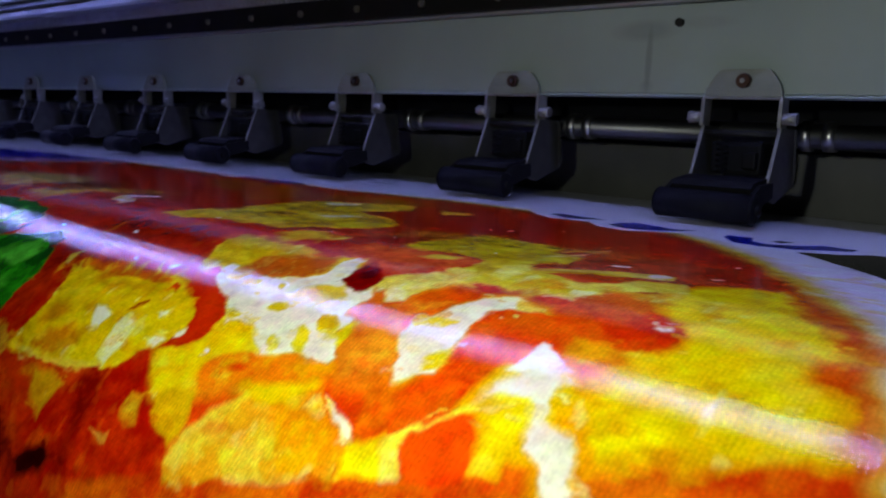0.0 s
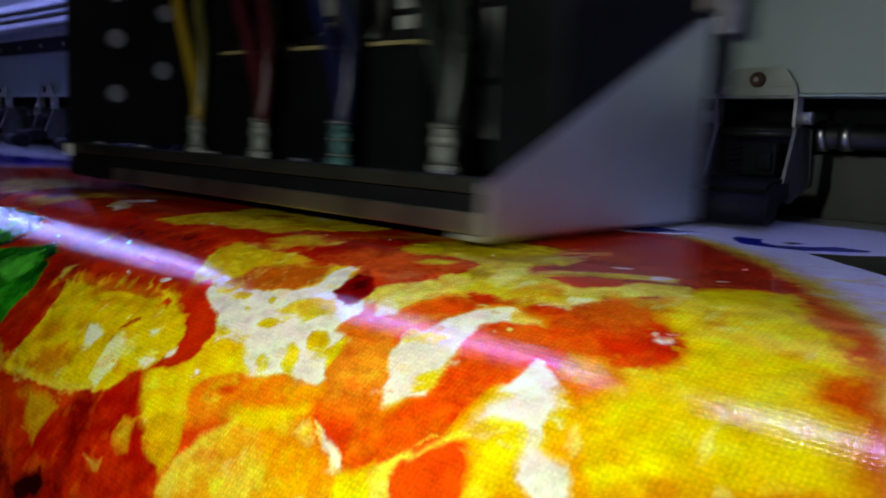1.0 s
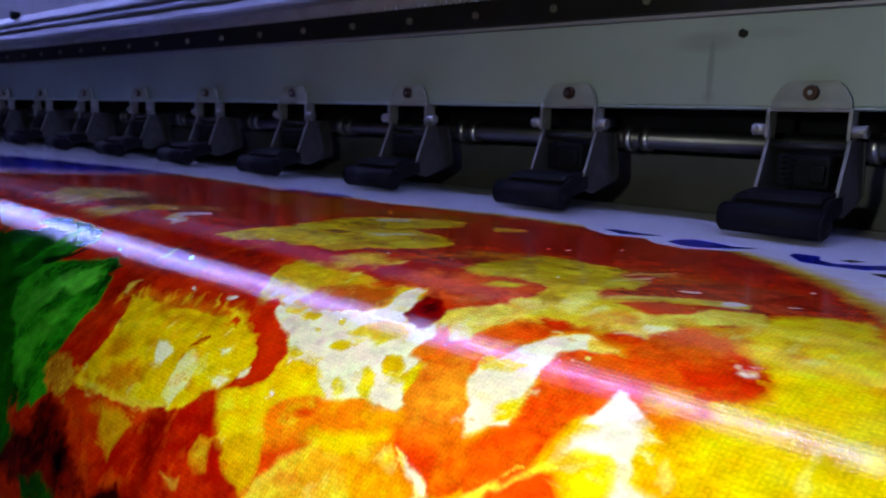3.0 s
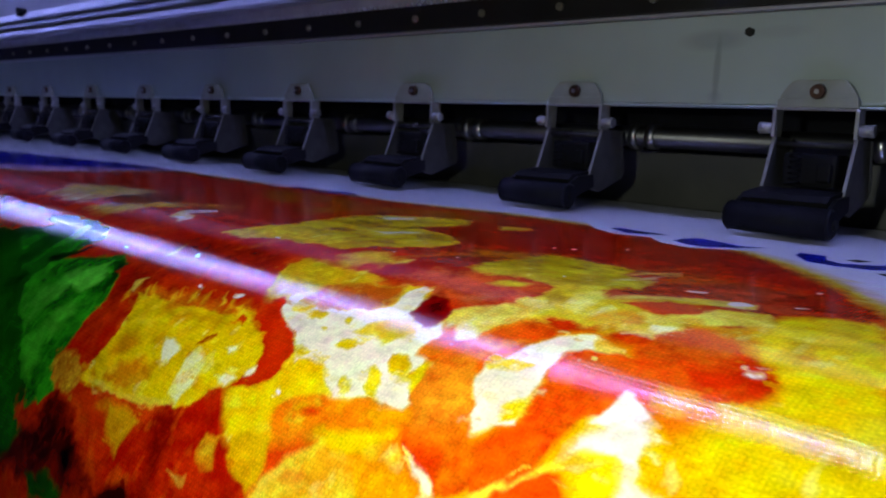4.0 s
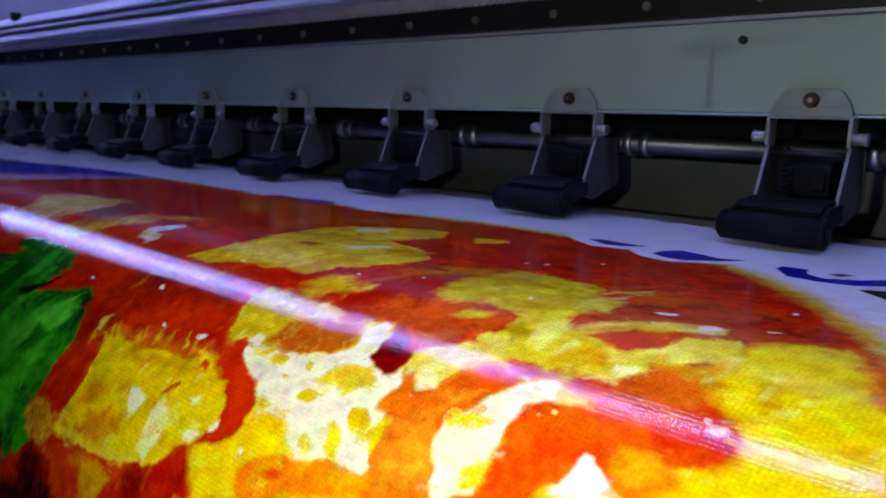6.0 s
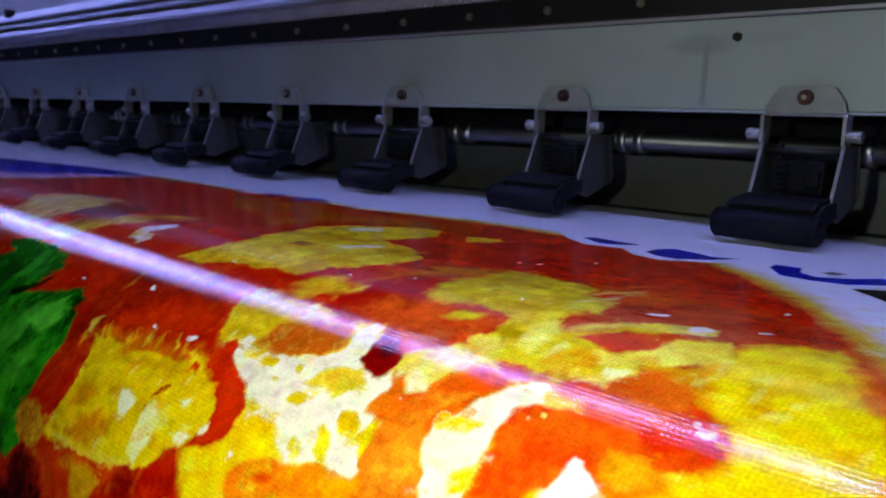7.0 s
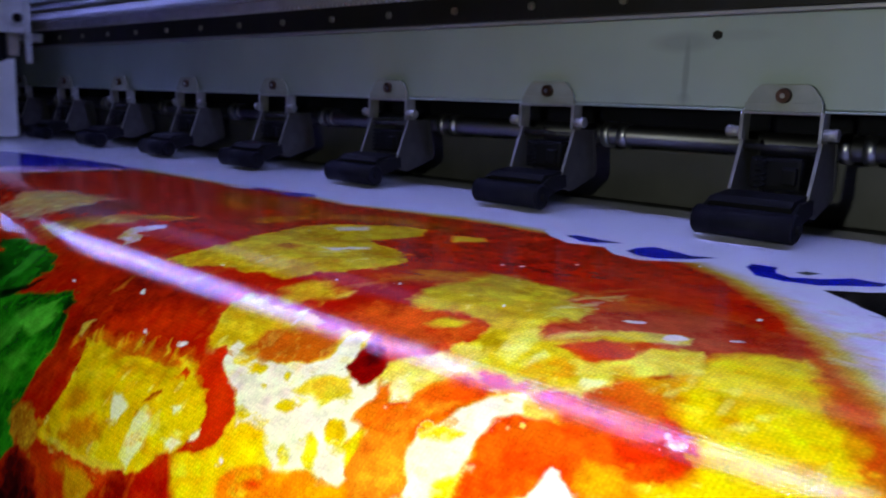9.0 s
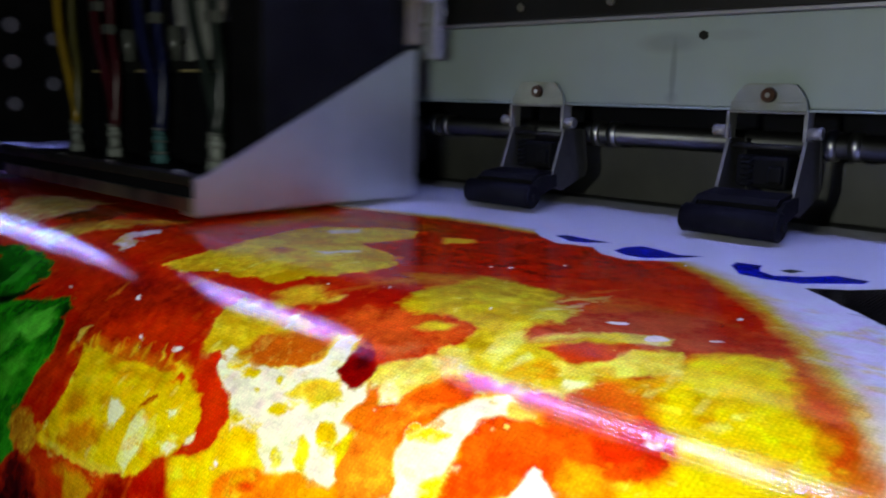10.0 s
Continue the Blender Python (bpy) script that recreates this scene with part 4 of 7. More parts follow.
    # red slices
    art.paint([(-107, 234.7), (-95.7, 229.9), (-62.2, 224.4), (-53.6, 221.8), (-47.7, 214.3), (-38.4, 221), (-32.3, 227.7), (-22.2, 231.3), (-14.8, 232.5), (-60.3, 248.7), (-76.4, 249.5), (-93.2, 244.1)], (190, 30, 6), (216, 78, 14), soft=2.7, warp=2, grain=1.3)
    art.paint([(-89.4, 231.8), (-79.7, 228.4), (-70.4, 231.2), (-69.8, 239.9), (-73.9, 243), (-80.2, 235.7)], (222, 176, 16), (232, 130, 14), soft=2.7, warp=1.5)
    art.paint([(-42.5, 227.1), (-38.9, 224.2), (-34.1, 224.9), (-34.8, 228), (-32.6, 232), (-34.8, 232.8), (-38.4, 228.4)], (226, 180, 30), (206, 100, 14), soft=2.03, warp=1.5)
    art.paint([(-53.2, 234.6), (-45.2, 236.2), (-38.5, 236.7), (-41, 238.2), (-48.2, 237.9)], (226, 160, 50), (206, 80, 14), soft=2.7, warp=2)
    art.paint([(-55.7, 224.8), (-49.7, 232), (-51, 232.4), (-56.8, 225.9)], (216, 110, 20), soft=2.7, warp=1, alpha=0.7)
    art.paint([(-62.7, 240.1), (-51.5, 231), (-38.3, 232.5), (-37, 238.8), (-22.3, 237.9), (-53.7, 248.6)], (176, 24, 6), (206, 66, 12), soft=5.4, warp=3, alpha=0.8)
    # orange ground
    art.paint([(-30.5, 210.7), (-23.8, 208.5), (-12.5, 205), (7.1, 201.8), (14.4, 206.3), (20.7, 211.9), (28.7, 216.3), (-14.8, 232.5), (-17.5, 222.8), (-25.8, 217)], (236, 116, 8), (244, 156, 14), soft=3.38, warp=2, grain=1.2)
    art.paint([(-47.1, 214.8), (-40.6, 211.5), (-31.6, 209.4), (-24.4, 216.6), (-20.5, 223.8), (-19.6, 231.2), (-25.4, 230.4), (-35.8, 223.1)], (228, 190, 2), (240, 206, 14), soft=2.03, warp=1)
    art.paint([(-13.7, 210.3), (-6.7, 206.8), (5.6, 204.1), (11.2, 207.4), (6.9, 213.3), (-2.8, 215.8), (-9.2, 214.7)], (242, 200, 2), (250, 216, 10), soft=2.7, warp=1.5)
    art.paint([(-25.5, 213.1), (-20.2, 209.8), (-14, 211.6), (-10.1, 217.5), (-15.3, 220.7), (-21.5, 218.5)], (242, 160, 10), (232, 120, 10), soft=4.05, warp=2)
    # golden round
    art.paint([(-16.8, 233.2), (-16.3, 226.7), (-12.5, 221.4), (-5.9, 217.7), (3.5, 215.5), (14.1, 215.6), (20.1, 217), (25.2, 217.6), (29, 222.6), (-13.4, 239.1)], (214, 150, 16), (240, 220, 110), soft=1.89, warp=1, grain=1.8)
    art.paint([(-15.2, 235.4), (-14.9, 228.9), (-11.2, 223.9), (-4.7, 219.9), (-0.7, 217.9), (-1.2, 219.4), (-6.8, 224), (-10.1, 229.2), (-10.9, 234)], (244, 180, 30), (230, 130, 20), soft=2.03, warp=1)
    art.paint([(2.7, 219.4), (12.9, 214.7), (21.1, 214.4), (25.3, 221.2), (13.7, 225.3)], (238, 120, 12), (244, 190, 40), soft=3.38, warp=2, grain=1.5)
    # large pale cheese
    art.paint([(-62.8, 184.5), (-66.4, 181.6), (-70.6, 175.5), (-72.4, 169.9), (-68.5, 166.2), (-57.5, 163.7), (-44.4, 163.4), (-29.8, 166.4), (-22.5, 163.6), (-19.7, 161), (-16.4, 165.2), (-15.6, 173.2), (-11.1, 178.2), (-3.1, 178.4), (-0.9, 176.1), (0.5, 182.1), (-0.5, 187.6), (2.9, 190.4), (4.6, 194.3), (9.5, 200.7), (1.5, 201), (-4.5, 202.1), (-12.8, 204.6), (-17.4, 206.8), (-25.5, 210.5), (-33.8, 213.4), (-45.4, 214), (-40.4, 210.9), (-34, 205.9), (-34.3, 198.7), (-39.5, 193.5), (-49.3, 189), (-56.2, 184)], (236, 184, 2), (250, 226, 30), soft=1, warp=1.4, shift=0.1, grain=1.5)
    art.paint([(-61.2, 173.7), (-54.8, 167.9), (-38.3, 166.4), (-25.7, 166.5), (-24.3, 172.4), (-25, 178), (-31.9, 180.3), (-38.2, 180.2), (-47.2, 180.3), (-54.7, 181.9)], (200, 100, 14), (236, 190, 24), soft=3, warp=2, grain=1.5)
    art.paint([(-49.9, 187.2), (-50.9, 183.8), (-49, 181), (-45.5, 181.6), (-45.1, 185.2), (-41.5, 180.6), (-33.7, 180.8), (-26.4, 178.8), (-21.1, 175.3), (-23.3, 167.1), (-21.3, 162.6), (-17.4, 164.2), (-15.6, 173.2), (-11.1, 178.2), (-3.1, 178.4), (-0.9, 176.5), (-1, 182.6), (-0.6, 188.1), (2.9, 190.4), (4.6, 194.3), (9.2, 200.4), (2.7, 200.1), (-2.3, 196.9), (-0, 200.4), (-7.7, 203.2), (-14.8, 203.7), (-19.3, 201.5), (-22.8, 198.1), (-29.1, 197.8), (-30.7, 200.8), (-35.3, 195.6), (-44.3, 192.2)], (244, 242, 196), (246, 243, 200), soft=1, warp=0.9)
    art.paint([(-41.6, 185.7), (-40.9, 182.2), (-37.2, 180), (-34.5, 181.2), (-36.9, 184), (-36.9, 187), (-39.2, 187.7)], (250, 226, 16), (236, 200, 2), soft=0.8, warp=0.7)
    art.paint([(-20.8, 189.2), (-20.4, 184.7), (-15.5, 180.5), (-8.6, 176.5), (-8.7, 180.9), (-12.7, 185.3), (-16.4, 188)], (232, 196, 20), (240, 220, 90), soft=1.2, warp=0.8)
    art.paint([(-26.3, 183.7), (-25.8, 184.5), (-26.1, 185), (-27, 184.9), (-28, 184.3), (-28.6, 183.5), (-28.3, 183), (-27.4, 183.1)], (236, 200, 10), soft=0.7, warp=0.6)
    art.paint([(-17.6, 190.3), (-17.5, 191.5), (-19.3, 192.7), (-22, 193.1), (-23.8, 192.6), (-23.9, 191.3), (-22, 190.2), (-19.3, 189.8)], (236, 200, 10), soft=0.7, warp=0.6)
    art.paint([(-9.5, 201.5), (-8.8, 203), (-9.6, 204.1), (-11.5, 204), (-13.3, 202.9), (-14.2, 201.3), (-13.4, 200.2), (-11.4, 200.3)], (236, 200, 10), soft=0.7, warp=0.6)
    art.paint([(-4.6, 195.9), (-3.2, 198), (-3.6, 199.1), (-5.4, 198.8), (-7.7, 197), (-9.2, 194.9), (-8.9, 193.7), (-7, 194.1)], (236, 200, 10), soft=0.7, warp=0.6)
    art.paint([(-0.4, 191.3), (1.3, 193.9), (0.9, 195.4), (-1.4, 194.9), (-4.3, 192.7), (-6.1, 190), (-5.8, 188.4), (-3.4, 188.9)], (236, 200, 10), soft=0.7, warp=0.6)
    art.paint([(-30.7, 197.2), (-30.7, 197.8), (-31.8, 198.3), (-33.1, 198.5), (-34, 198.3), (-34, 197.7), (-33.1, 197.1), (-31.7, 196.9)], (236, 200, 10), soft=0.7, warp=0.6)
    art.paint([(-30.6, 189.3), (-30.3, 190), (-30.9, 190.5), (-32, 190.6), (-33, 190.2), (-33.3, 189.5), (-32.7, 188.9), (-31.5, 188.9)], (236, 200, 10), soft=0.7, warp=0.6)
    art.paint([(-10.8, 187.8), (-10.8, 188.3), (-11.7, 188.8), (-12.8, 189), (-13.6, 188.8), (-13.6, 188.3), (-12.7, 187.8), (-11.5, 187.6)], (236, 200, 10), soft=0.7, warp=0.6)
    art.paint([(4.5, 194.4), (5.1, 195.4), (5, 196), (4.1, 195.8), (3, 194.9), (2.3, 193.9), (2.5, 193.3), (3.3, 193.5)], (236, 200, 10), soft=0.7, warp=0.6)
    art.paint([(-33.7, 191.5), (-33.4, 192), (-33.8, 192.3), (-34.5, 192.3), (-35.1, 192), (-35.3, 191.6), (-35.1, 191.2), (-34.3, 191.2)], (236, 200, 10), soft=0.7, warp=0.6)
    art.paint([(-5.2, 191.7), (-3.7, 188), (-0, 189.8), (2.1, 195.2), (-1.5, 196.6)], (236, 200, 10), soft=0.8, warp=0.6)
    art.paint([(-61.8, 185.1), (-68.2, 178.3), (-71.5, 170), (-63.9, 162), (-51.8, 164.3), (-35.9, 165.5), (-24.9, 169.6), (-25.7, 178.9), (-34.8, 180.4), (-50.1, 185.7), (-54.7, 184.9)], (214, 180, 30), (236, 214, 110), soft=5.4, warp=1.5, grain=1.4, alpha=0.8)
    art.paint([(-45.5, 169.6), (-38.9, 162.8), (-27, 161.3), (-26.1, 168.4), (-31.7, 173.4)], (196, 60, 12), (226, 150, 60), soft=5, warp=4, grain=1.5, alpha=0.8)
    art.paint([(-56.2, 183.8), (-50.1, 185.7), (-34.8, 180.4), (-25.7, 178.9), (-22.4, 175), (-21.5, 170.4), (-19, 167.1), (-15.5, 169.2), (-13.6, 175.4), (-11.8, 177.2), (-5.4, 178.2), (-2.5, 176), (-0.6, 179.4), (-2, 184.6), (-2.9, 187.7), (2.6, 189.5), (6.2, 186.9), (7, 191.7), (8.4, 198.9), (7.2, 200.4), (5.2, 202.1), (-3.7, 200.4), (-7.4, 203), (-11.5, 204.9), (-15.4, 204.7), (-18, 202.4), (-24.5, 196.7), (-30.3, 197.3), (-32.2, 198.7), (-37.9, 193.6), (-43.2, 191.8), (-48.8, 188.7)], (244, 206, 10), (240, 220, 60), soft=4.05, warp=1, grow=1.5, alpha=0.7)
    art.paint([(-56.2, 183.8), (-50.1, 185.7), (-34.8, 180.4), (-25.7, 178.9), (-22.4, 175), (-21.5, 170.4), (-19, 167.1), (-15.5, 169.2), (-13.6, 175.4), (-11.8, 177.2), (-5.4, 178.2), (-2.5, 176), (-0.6, 179.4), (-2, 184.6), (-2.9, 187.7), (2.6, 189.5), (6.2, 186.9), (7, 191.7), (8.4, 198.9), (7.2, 200.4), (5.2, 202.1), (-3.7, 200.4), (-7.4, 203), (-11.5, 204.9), (-15.4, 204.7), (-18, 202.4), (-24.5, 196.7), (-30.3, 197.3), (-32.2, 198.7), (-37.9, 193.6), (-43.2, 191.8), (-48.8, 188.7)], (244, 242, 196), (242, 241, 210), soft=1.89, warp=0.7)
    art.paint([(-21.2, 187.1), (-21.1, 183.2), (-16.4, 180.8), (-11.5, 178.9), (-6, 183.1), (-7.7, 186.1), (-13.3, 187.1), (-16.9, 188.4)], (232, 200, 30), (242, 226, 120), soft=2.7, warp=0.8, grain=1.4)
    art.paint([(-13.6, 180.5), (-11.8, 177.2), (-5.6, 178.8), (-5.7, 183.4), (-8.9, 183.3)], (238, 226, 150), (232, 190, 110), soft=3.38, warp=0.8, alpha=0.8)
    art.paint([(-36.9, 184.8), (-36.3, 186.1), (-37.4, 187), (-39.5, 187.1), (-41.3, 186.3), (-42.1, 184.9), (-41.1, 183.9), (-38.9, 183.9)], (238, 200, 4), (226, 170, 4), soft=1.35, warp=0.5)
    art.paint([(-26, 183.4), (-25.6, 184.1), (-26.1, 184.5), (-27.1, 184.5), (-28, 184), (-28.4, 183.3), (-28, 182.8), (-27.1, 182.8)], (238, 200, 4), (226, 170, 4), soft=1.35, warp=0.5)
    art.paint([(-30.9, 189.4), (-30.6, 190), (-31, 190.5), (-32, 190.5), (-32.8, 190.1), (-33.2, 189.4), (-32.8, 188.9), (-31.9, 188.9)], (238, 200, 4), (226, 170, 4), soft=1.35, warp=0.5)
    art.paint([(-17.4, 190.1), (-17.1, 191.5), (-18.8, 192.7), (-21.4, 193), (-23.5, 192.3), (-23.7, 190.9), (-22, 189.7), (-19.3, 189.4)], (238, 200, 4), (226, 170, 4), soft=1.35, warp=0.5)
    art.paint([(-10.4, 187.1), (-10, 187.9), (-10.5, 188.5), (-11.7, 188.5), (-12.7, 187.9), (-13.2, 187), (-12.7, 186.4), (-11.5, 186.4)], (238, 200, 4), (226, 170, 4), soft=1.35, warp=0.5)
    art.paint([(-30.2, 197), (-29.8, 197.9), (-30.5, 198.6), (-31.9, 198.6), (-33.2, 198), (-33.8, 197), (-33.1, 196.3), (-31.6, 196.3)], (238, 200, 4), (226, 170, 4), soft=1.35, warp=0.5)
    art.paint([(-1.2, 189.5), (0.1, 191.9), (-0.8, 193.3), (-3.2, 193.1), (-5.9, 191.2), (-7.4, 188.7), (-6.7, 187.1), (-4.1, 187.5)], (238, 200, 4), (226, 170, 4), soft=1.35, warp=0.5)
    art.paint([(-5.5, 194.2), (-4.9, 195.4), (-5.5, 196.3), (-7.1, 196.2), (-8.6, 195.3), (-9.3, 194), (-8.7, 193.1), (-7.1, 193.2)], (238, 200, 4), (226, 170, 4), soft=1.35, warp=0.5)
    art.paint([(-10, 200.4), (-9.6, 201.7), (-10.8, 202.6), (-12.7, 202.8), (-14.4, 202), (-14.9, 200.7), (-13.7, 199.7), (-11.7, 199.6)], (238, 200, 4), (226, 170, 4), soft=1.35, warp=0.5)
    art.paint([(-0.7, 195.7), (-0.3, 197), (-1.5, 198), (-3.4, 198.2), (-5.1, 197.3), (-5.5, 196), (-4.3, 195), (-2.3, 194.9)], (238, 200, 4), (226, 170, 4), soft=1.35, warp=0.5)
    art.paint([(0.9, 193.1), (1.4, 194.4), (0.7, 195.2), (-0.9, 195.2), (-2.4, 194.3), (-3, 193), (-2.3, 192.1), (-0.7, 192.1)], (238, 200, 4), (226, 170, 4), soft=1.35, warp=0.5)
    art.paint([(-48.9, 186.8), (-49.3, 183.9), (-45.6, 181.8), (-43.2, 182.7), (-44.6, 185.6)], (222, 176, 10), (236, 206, 40), soft=1.35, warp=0.5)
    art.paint([(-0.3, 187.4), (1.8, 181.8), (5.1, 182.2), (6.7, 185.3), (4.5, 188.1), (2.3, 188.3)], (226, 84, 10), (240, 130, 14), soft=1.62, warp=0.7)
    # dark red spot
    art.paint([(-11.8, 177.1), (-14.9, 171.2), (-14.7, 166.8), (-8, 168.9), (-3.9, 171), (-4.2, 174.8), (-4, 178.3), (-9, 178.6)], (116, 6, 8), (176, 22, 8), soft=1.2, warp=0.8)
    art.paint([(-15.1, 166.4), (-15.8, 162.6), (-12.5, 162.3), (-9.9, 166.4)], (120, 14, 10), soft=2, warp=1, alpha=0.7)
    # orange-red arch
    art.paint([(14.7, 207), (12.7, 203.4), (11.6, 200.1), (10.1, 193.2), (11.1, 187), (16.9, 182.2), (20.5, 174.8), (28, 180.8), (22, 191.9), (26, 198.3), (31.4, 199.3), (33, 189.8), (34.9, 178.3), (43.6, 182.7), (44.9, 191.8), (42.3, 200.8), (44.1, 204.2), (37.8, 211), (33.6, 213.7), (25.6, 211.9), (20.4, 209.9)], (222, 44, 6), (240, 106, 10), soft=1.89, warp=1.2, grain=1.2)
    art.paint([(11.8, 203), (6.1, 196.9), (4.7, 192.8), (3.7, 185.5), (4.5, 178.2), (8.5, 174.4), (13.5, 167), (16.6, 166.3), (15.6, 171.9), (15.7, 177.5), (17, 183.7), (17.4, 188.2), (18.6, 192.2), (23.8, 198.2)], (232, 84, 8), (244, 140, 16), soft=1.2, warp=1, grain=1.2)
    art.paint([(-0.7, 187.8), (0.5, 182.1), (-1.2, 175.4), (1.4, 177.1), (3, 182.3), (4.6, 186.5), (2.3, 189.4)], (236, 120, 12), (226, 80, 10), soft=1, warp=0.8)
    art.paint([(-3.4, 172.3), (0.1, 169.4), (8.1, 165.7), (10.6, 160.3), (14.3, 157.3), (15.1, 165.5), (10.1, 172.1), (7.8, 177.7), (3.9, 178.4), (0.4, 177.5)], (250, 240, 160), (236, 206, 50), soft=1.2, warp=1)
    # pale cheese in the arch
    art.paint([(23.8, 198.2), (19.2, 192), (19.6, 188.9), (22.9, 187.6), (20.1, 182.9), (22.1, 177.2), (25.7, 172.4), (29.4, 168.5), (33.5, 166.5), (35.1, 169.9), (38.8, 169.4), (41.9, 170.7), (35.9, 171.5), (30.6, 174.2), (29.4, 177.1), (30.7, 184.5), (31.3, 188.5), (34, 194.1)], (244, 242, 196), (246, 232, 120), soft=1, warp=0.9)
    art.paint([(22.5, 186.7), (26.1, 182.2), (28.2, 183.7), (25.1, 187.9)], (240, 206, 20), soft=1, warp=0.8)
    art.paint([(25.3, 190.6), (29.2, 191.1), (31, 195.4), (29.1, 196.1)], (240, 190, 20), soft=1.5, warp=1)
    # tomato
    art.paint([(34.9, 193.8), (32.2, 186.8), (30.4, 178.4), (30.8, 174.9), (33.5, 172.3), (36.6, 172.4), (41.6, 171.3), (44.7, 163.3), (46.9, 158.1), (48.2, 155.2), (53.3, 157.1), (60, 159.9), (69.8, 165.5), (71.8, 167.1), (69.9, 172.4), (66, 175.6), (62.5, 175.3), (62.6, 178), (66.2, 180.3)], (226, 52, 6), (240, 100, 10), soft=1.2, warp=0.9)
    art.paint([(46.9, 158.1), (53.3, 157.1), (70, 165.4), (71.7, 167.1), (66, 175.6), (61.7, 174.2), (56.2, 168.9)], (200, 24, 6), (216, 50, 8), soft=2.5, warp=1.5)
    art.paint([(53, 180.9), (54.4, 174.5), (60.6, 176.1), (66.4, 180.2), (56.3, 184.7)], (244, 140, 14), (240, 110, 10), soft=3, warp=2)
    art.paint([(37.6, 174.7), (37.7, 175.1), (37.2, 175.4), (36.7, 175.5), (36.3, 175.3), (36.3, 174.9), (36.7, 174.6), (37.2, 174.5)], (246, 232, 120), soft=0.8, warp=0.5)
    # front pieces
    art.paint([(25.1, 215.3), (38.4, 211.7), (44.6, 204.9), (49.5, 198.3), (57.9, 185.5), (67.3, 188.3), (67.1, 195.4), (71.6, 203.6), (26.4, 220.7)], (246, 190, 8), (242, 150, 10), soft=2.7, warp=1.5)
    art.paint([(50, 200.8), (53.7, 197.3), (58.4, 199.8), (60.4, 203.8), (55.3, 206.8), (50.4, 206.4)], (240, 150, 10), (236, 120, 10), soft=2.7, warp=1.5)
    art.paint([(57.9, 185.5), (54.7, 178.5), (63, 178.8), (66.8, 186.5), (66.2, 190.1), (61.6, 189.8)], (220, 50, 6), (238, 110, 10), soft=2.7, warp=1)
    art.paint([(47.6, 181.0), (55.2, 186.0), (59.0, 191.1), (58.9, 194.4), (61.3, 197.7), (65.9, 198.9), (68.8, 202.1), (70.1, 207.2), (72.2, 211.6), (68.2, 213.2), (64.3, 207.3), (60.3, 204.1), (56.8, 199.8), (52.7, 198.2), (50.1, 199.9), (46.6, 199.6), (45.5, 196.2), (47.0, 191.7), (46.2, 187.7), (45.8, 182.7)], (248, 206, 6), (244, 170, 10), soft=4.05, warp=1, grow=1.6, alpha=0.8)
    art.paint([(47.6, 181.0), (55.2, 186.0), (59.0, 191.1), (58.9, 194.4), (61.3, 197.7), (65.9, 198.9), (68.8, 202.1), (70.1, 207.2), (72.2, 211.6), (68.2, 213.2), (64.3, 207.3), (60.3, 204.1), (56.8, 199.8), (52.7, 198.2), (50.1, 199.9), (46.6, 199.6), (45.5, 196.2), (47.0, 191.7), (46.2, 187.7), (45.8, 182.7)], (248, 246, 214), (242, 238, 180), soft=1.35, warp=0.9)
    art.paint([(38.8, 214), (40.7, 211.1), (45.2, 205.7), (49.2, 203.2), (51.8, 204.1), (53.5, 207.3), (52.4, 211.1), (53.3, 214.6), (43.4, 218.4)], (230, 48, 6), (238, 86, 10), soft=1.35, warp=0.8)
    art.paint([(17.3, 209.4), (21.1, 210.7), (24.8, 212.1), (26.4, 215.1), (24.8, 215.7), (20.3, 212.4)], (244, 242, 196), (246, 232, 120), soft=1.35, warp=0.8)
    art.paint([(35, 214.3), (38.8, 214), (41.9, 217.9), (38, 219.4)], (244, 242, 196), (246, 232, 120), soft=1.62, warp=0.8)
    # front left pieces
    art.paint([(-94.6, 233.1), (-86, 229.5), (-70.9, 230.2), (-72.5, 237.3), (-75.8, 243.7), (-81.4, 237)], (232, 186, 10), (236, 140, 12), soft=2.7, warp=1.5)
    art.paint([(-47.8, 212.5), (-38.9, 210.9), (-30.7, 209), (-21.8, 218.6), (-18.7, 224.4), (-19.9, 228.9), (-27.9, 227.8), (-36, 222.1)], (238, 196, 2), (244, 212, 12), soft=4.73, warp=1, grain=0.8)
    art.paint([(-11.5, 210.9), (-6.5, 207.4), (1.8, 205.2), (6.1, 208.6), (6.5, 211.8), (-2.4, 215.5), (-9.4, 214.3)], (244, 204, 2), (250, 216, 10), soft=5.4, warp=1.5)
    art.paint([(-42.4, 228.6), (-41.2, 225.3), (-36.3, 223.9), (-34.3, 228.7), (-32.7, 232), (-36, 232)], (232, 186, 20), (226, 130, 14), soft=2.7, warp=1.5)
    art.paint([(23.8, 213.3), (18.5, 209.5), (14.2, 207.2), (10.9, 203.3), (9.4, 200.1), (7.6, 196.7), (7.6, 191.6), (6.9, 185.8), (8.7, 180.6), (10.9, 175.9), (18.8, 176.7), (20.9, 179.4), (21, 183.2), (20.3, 187.4), (18.4, 190.1), (19.9, 192.5), (23.2, 195.3), (25.1, 198.9), (27, 200.7), (30.4, 196.9), (34.9, 185.3), (40.7, 193.7), (40.1, 203.1), (40.3, 206.6)], (232, 74, 6), (244, 122, 12), soft=2.16, warp=1, grain=1.3)
    art.paint([(8.9, 195.6), (10.6, 189.8), (14.9, 188.1), (19.5, 194.7), (22.2, 201), (21.4, 204.8), (15.7, 203.6)], (242, 130, 10), (246, 164, 24), soft=5, warp=3, grain=1.4, alpha=0.8)
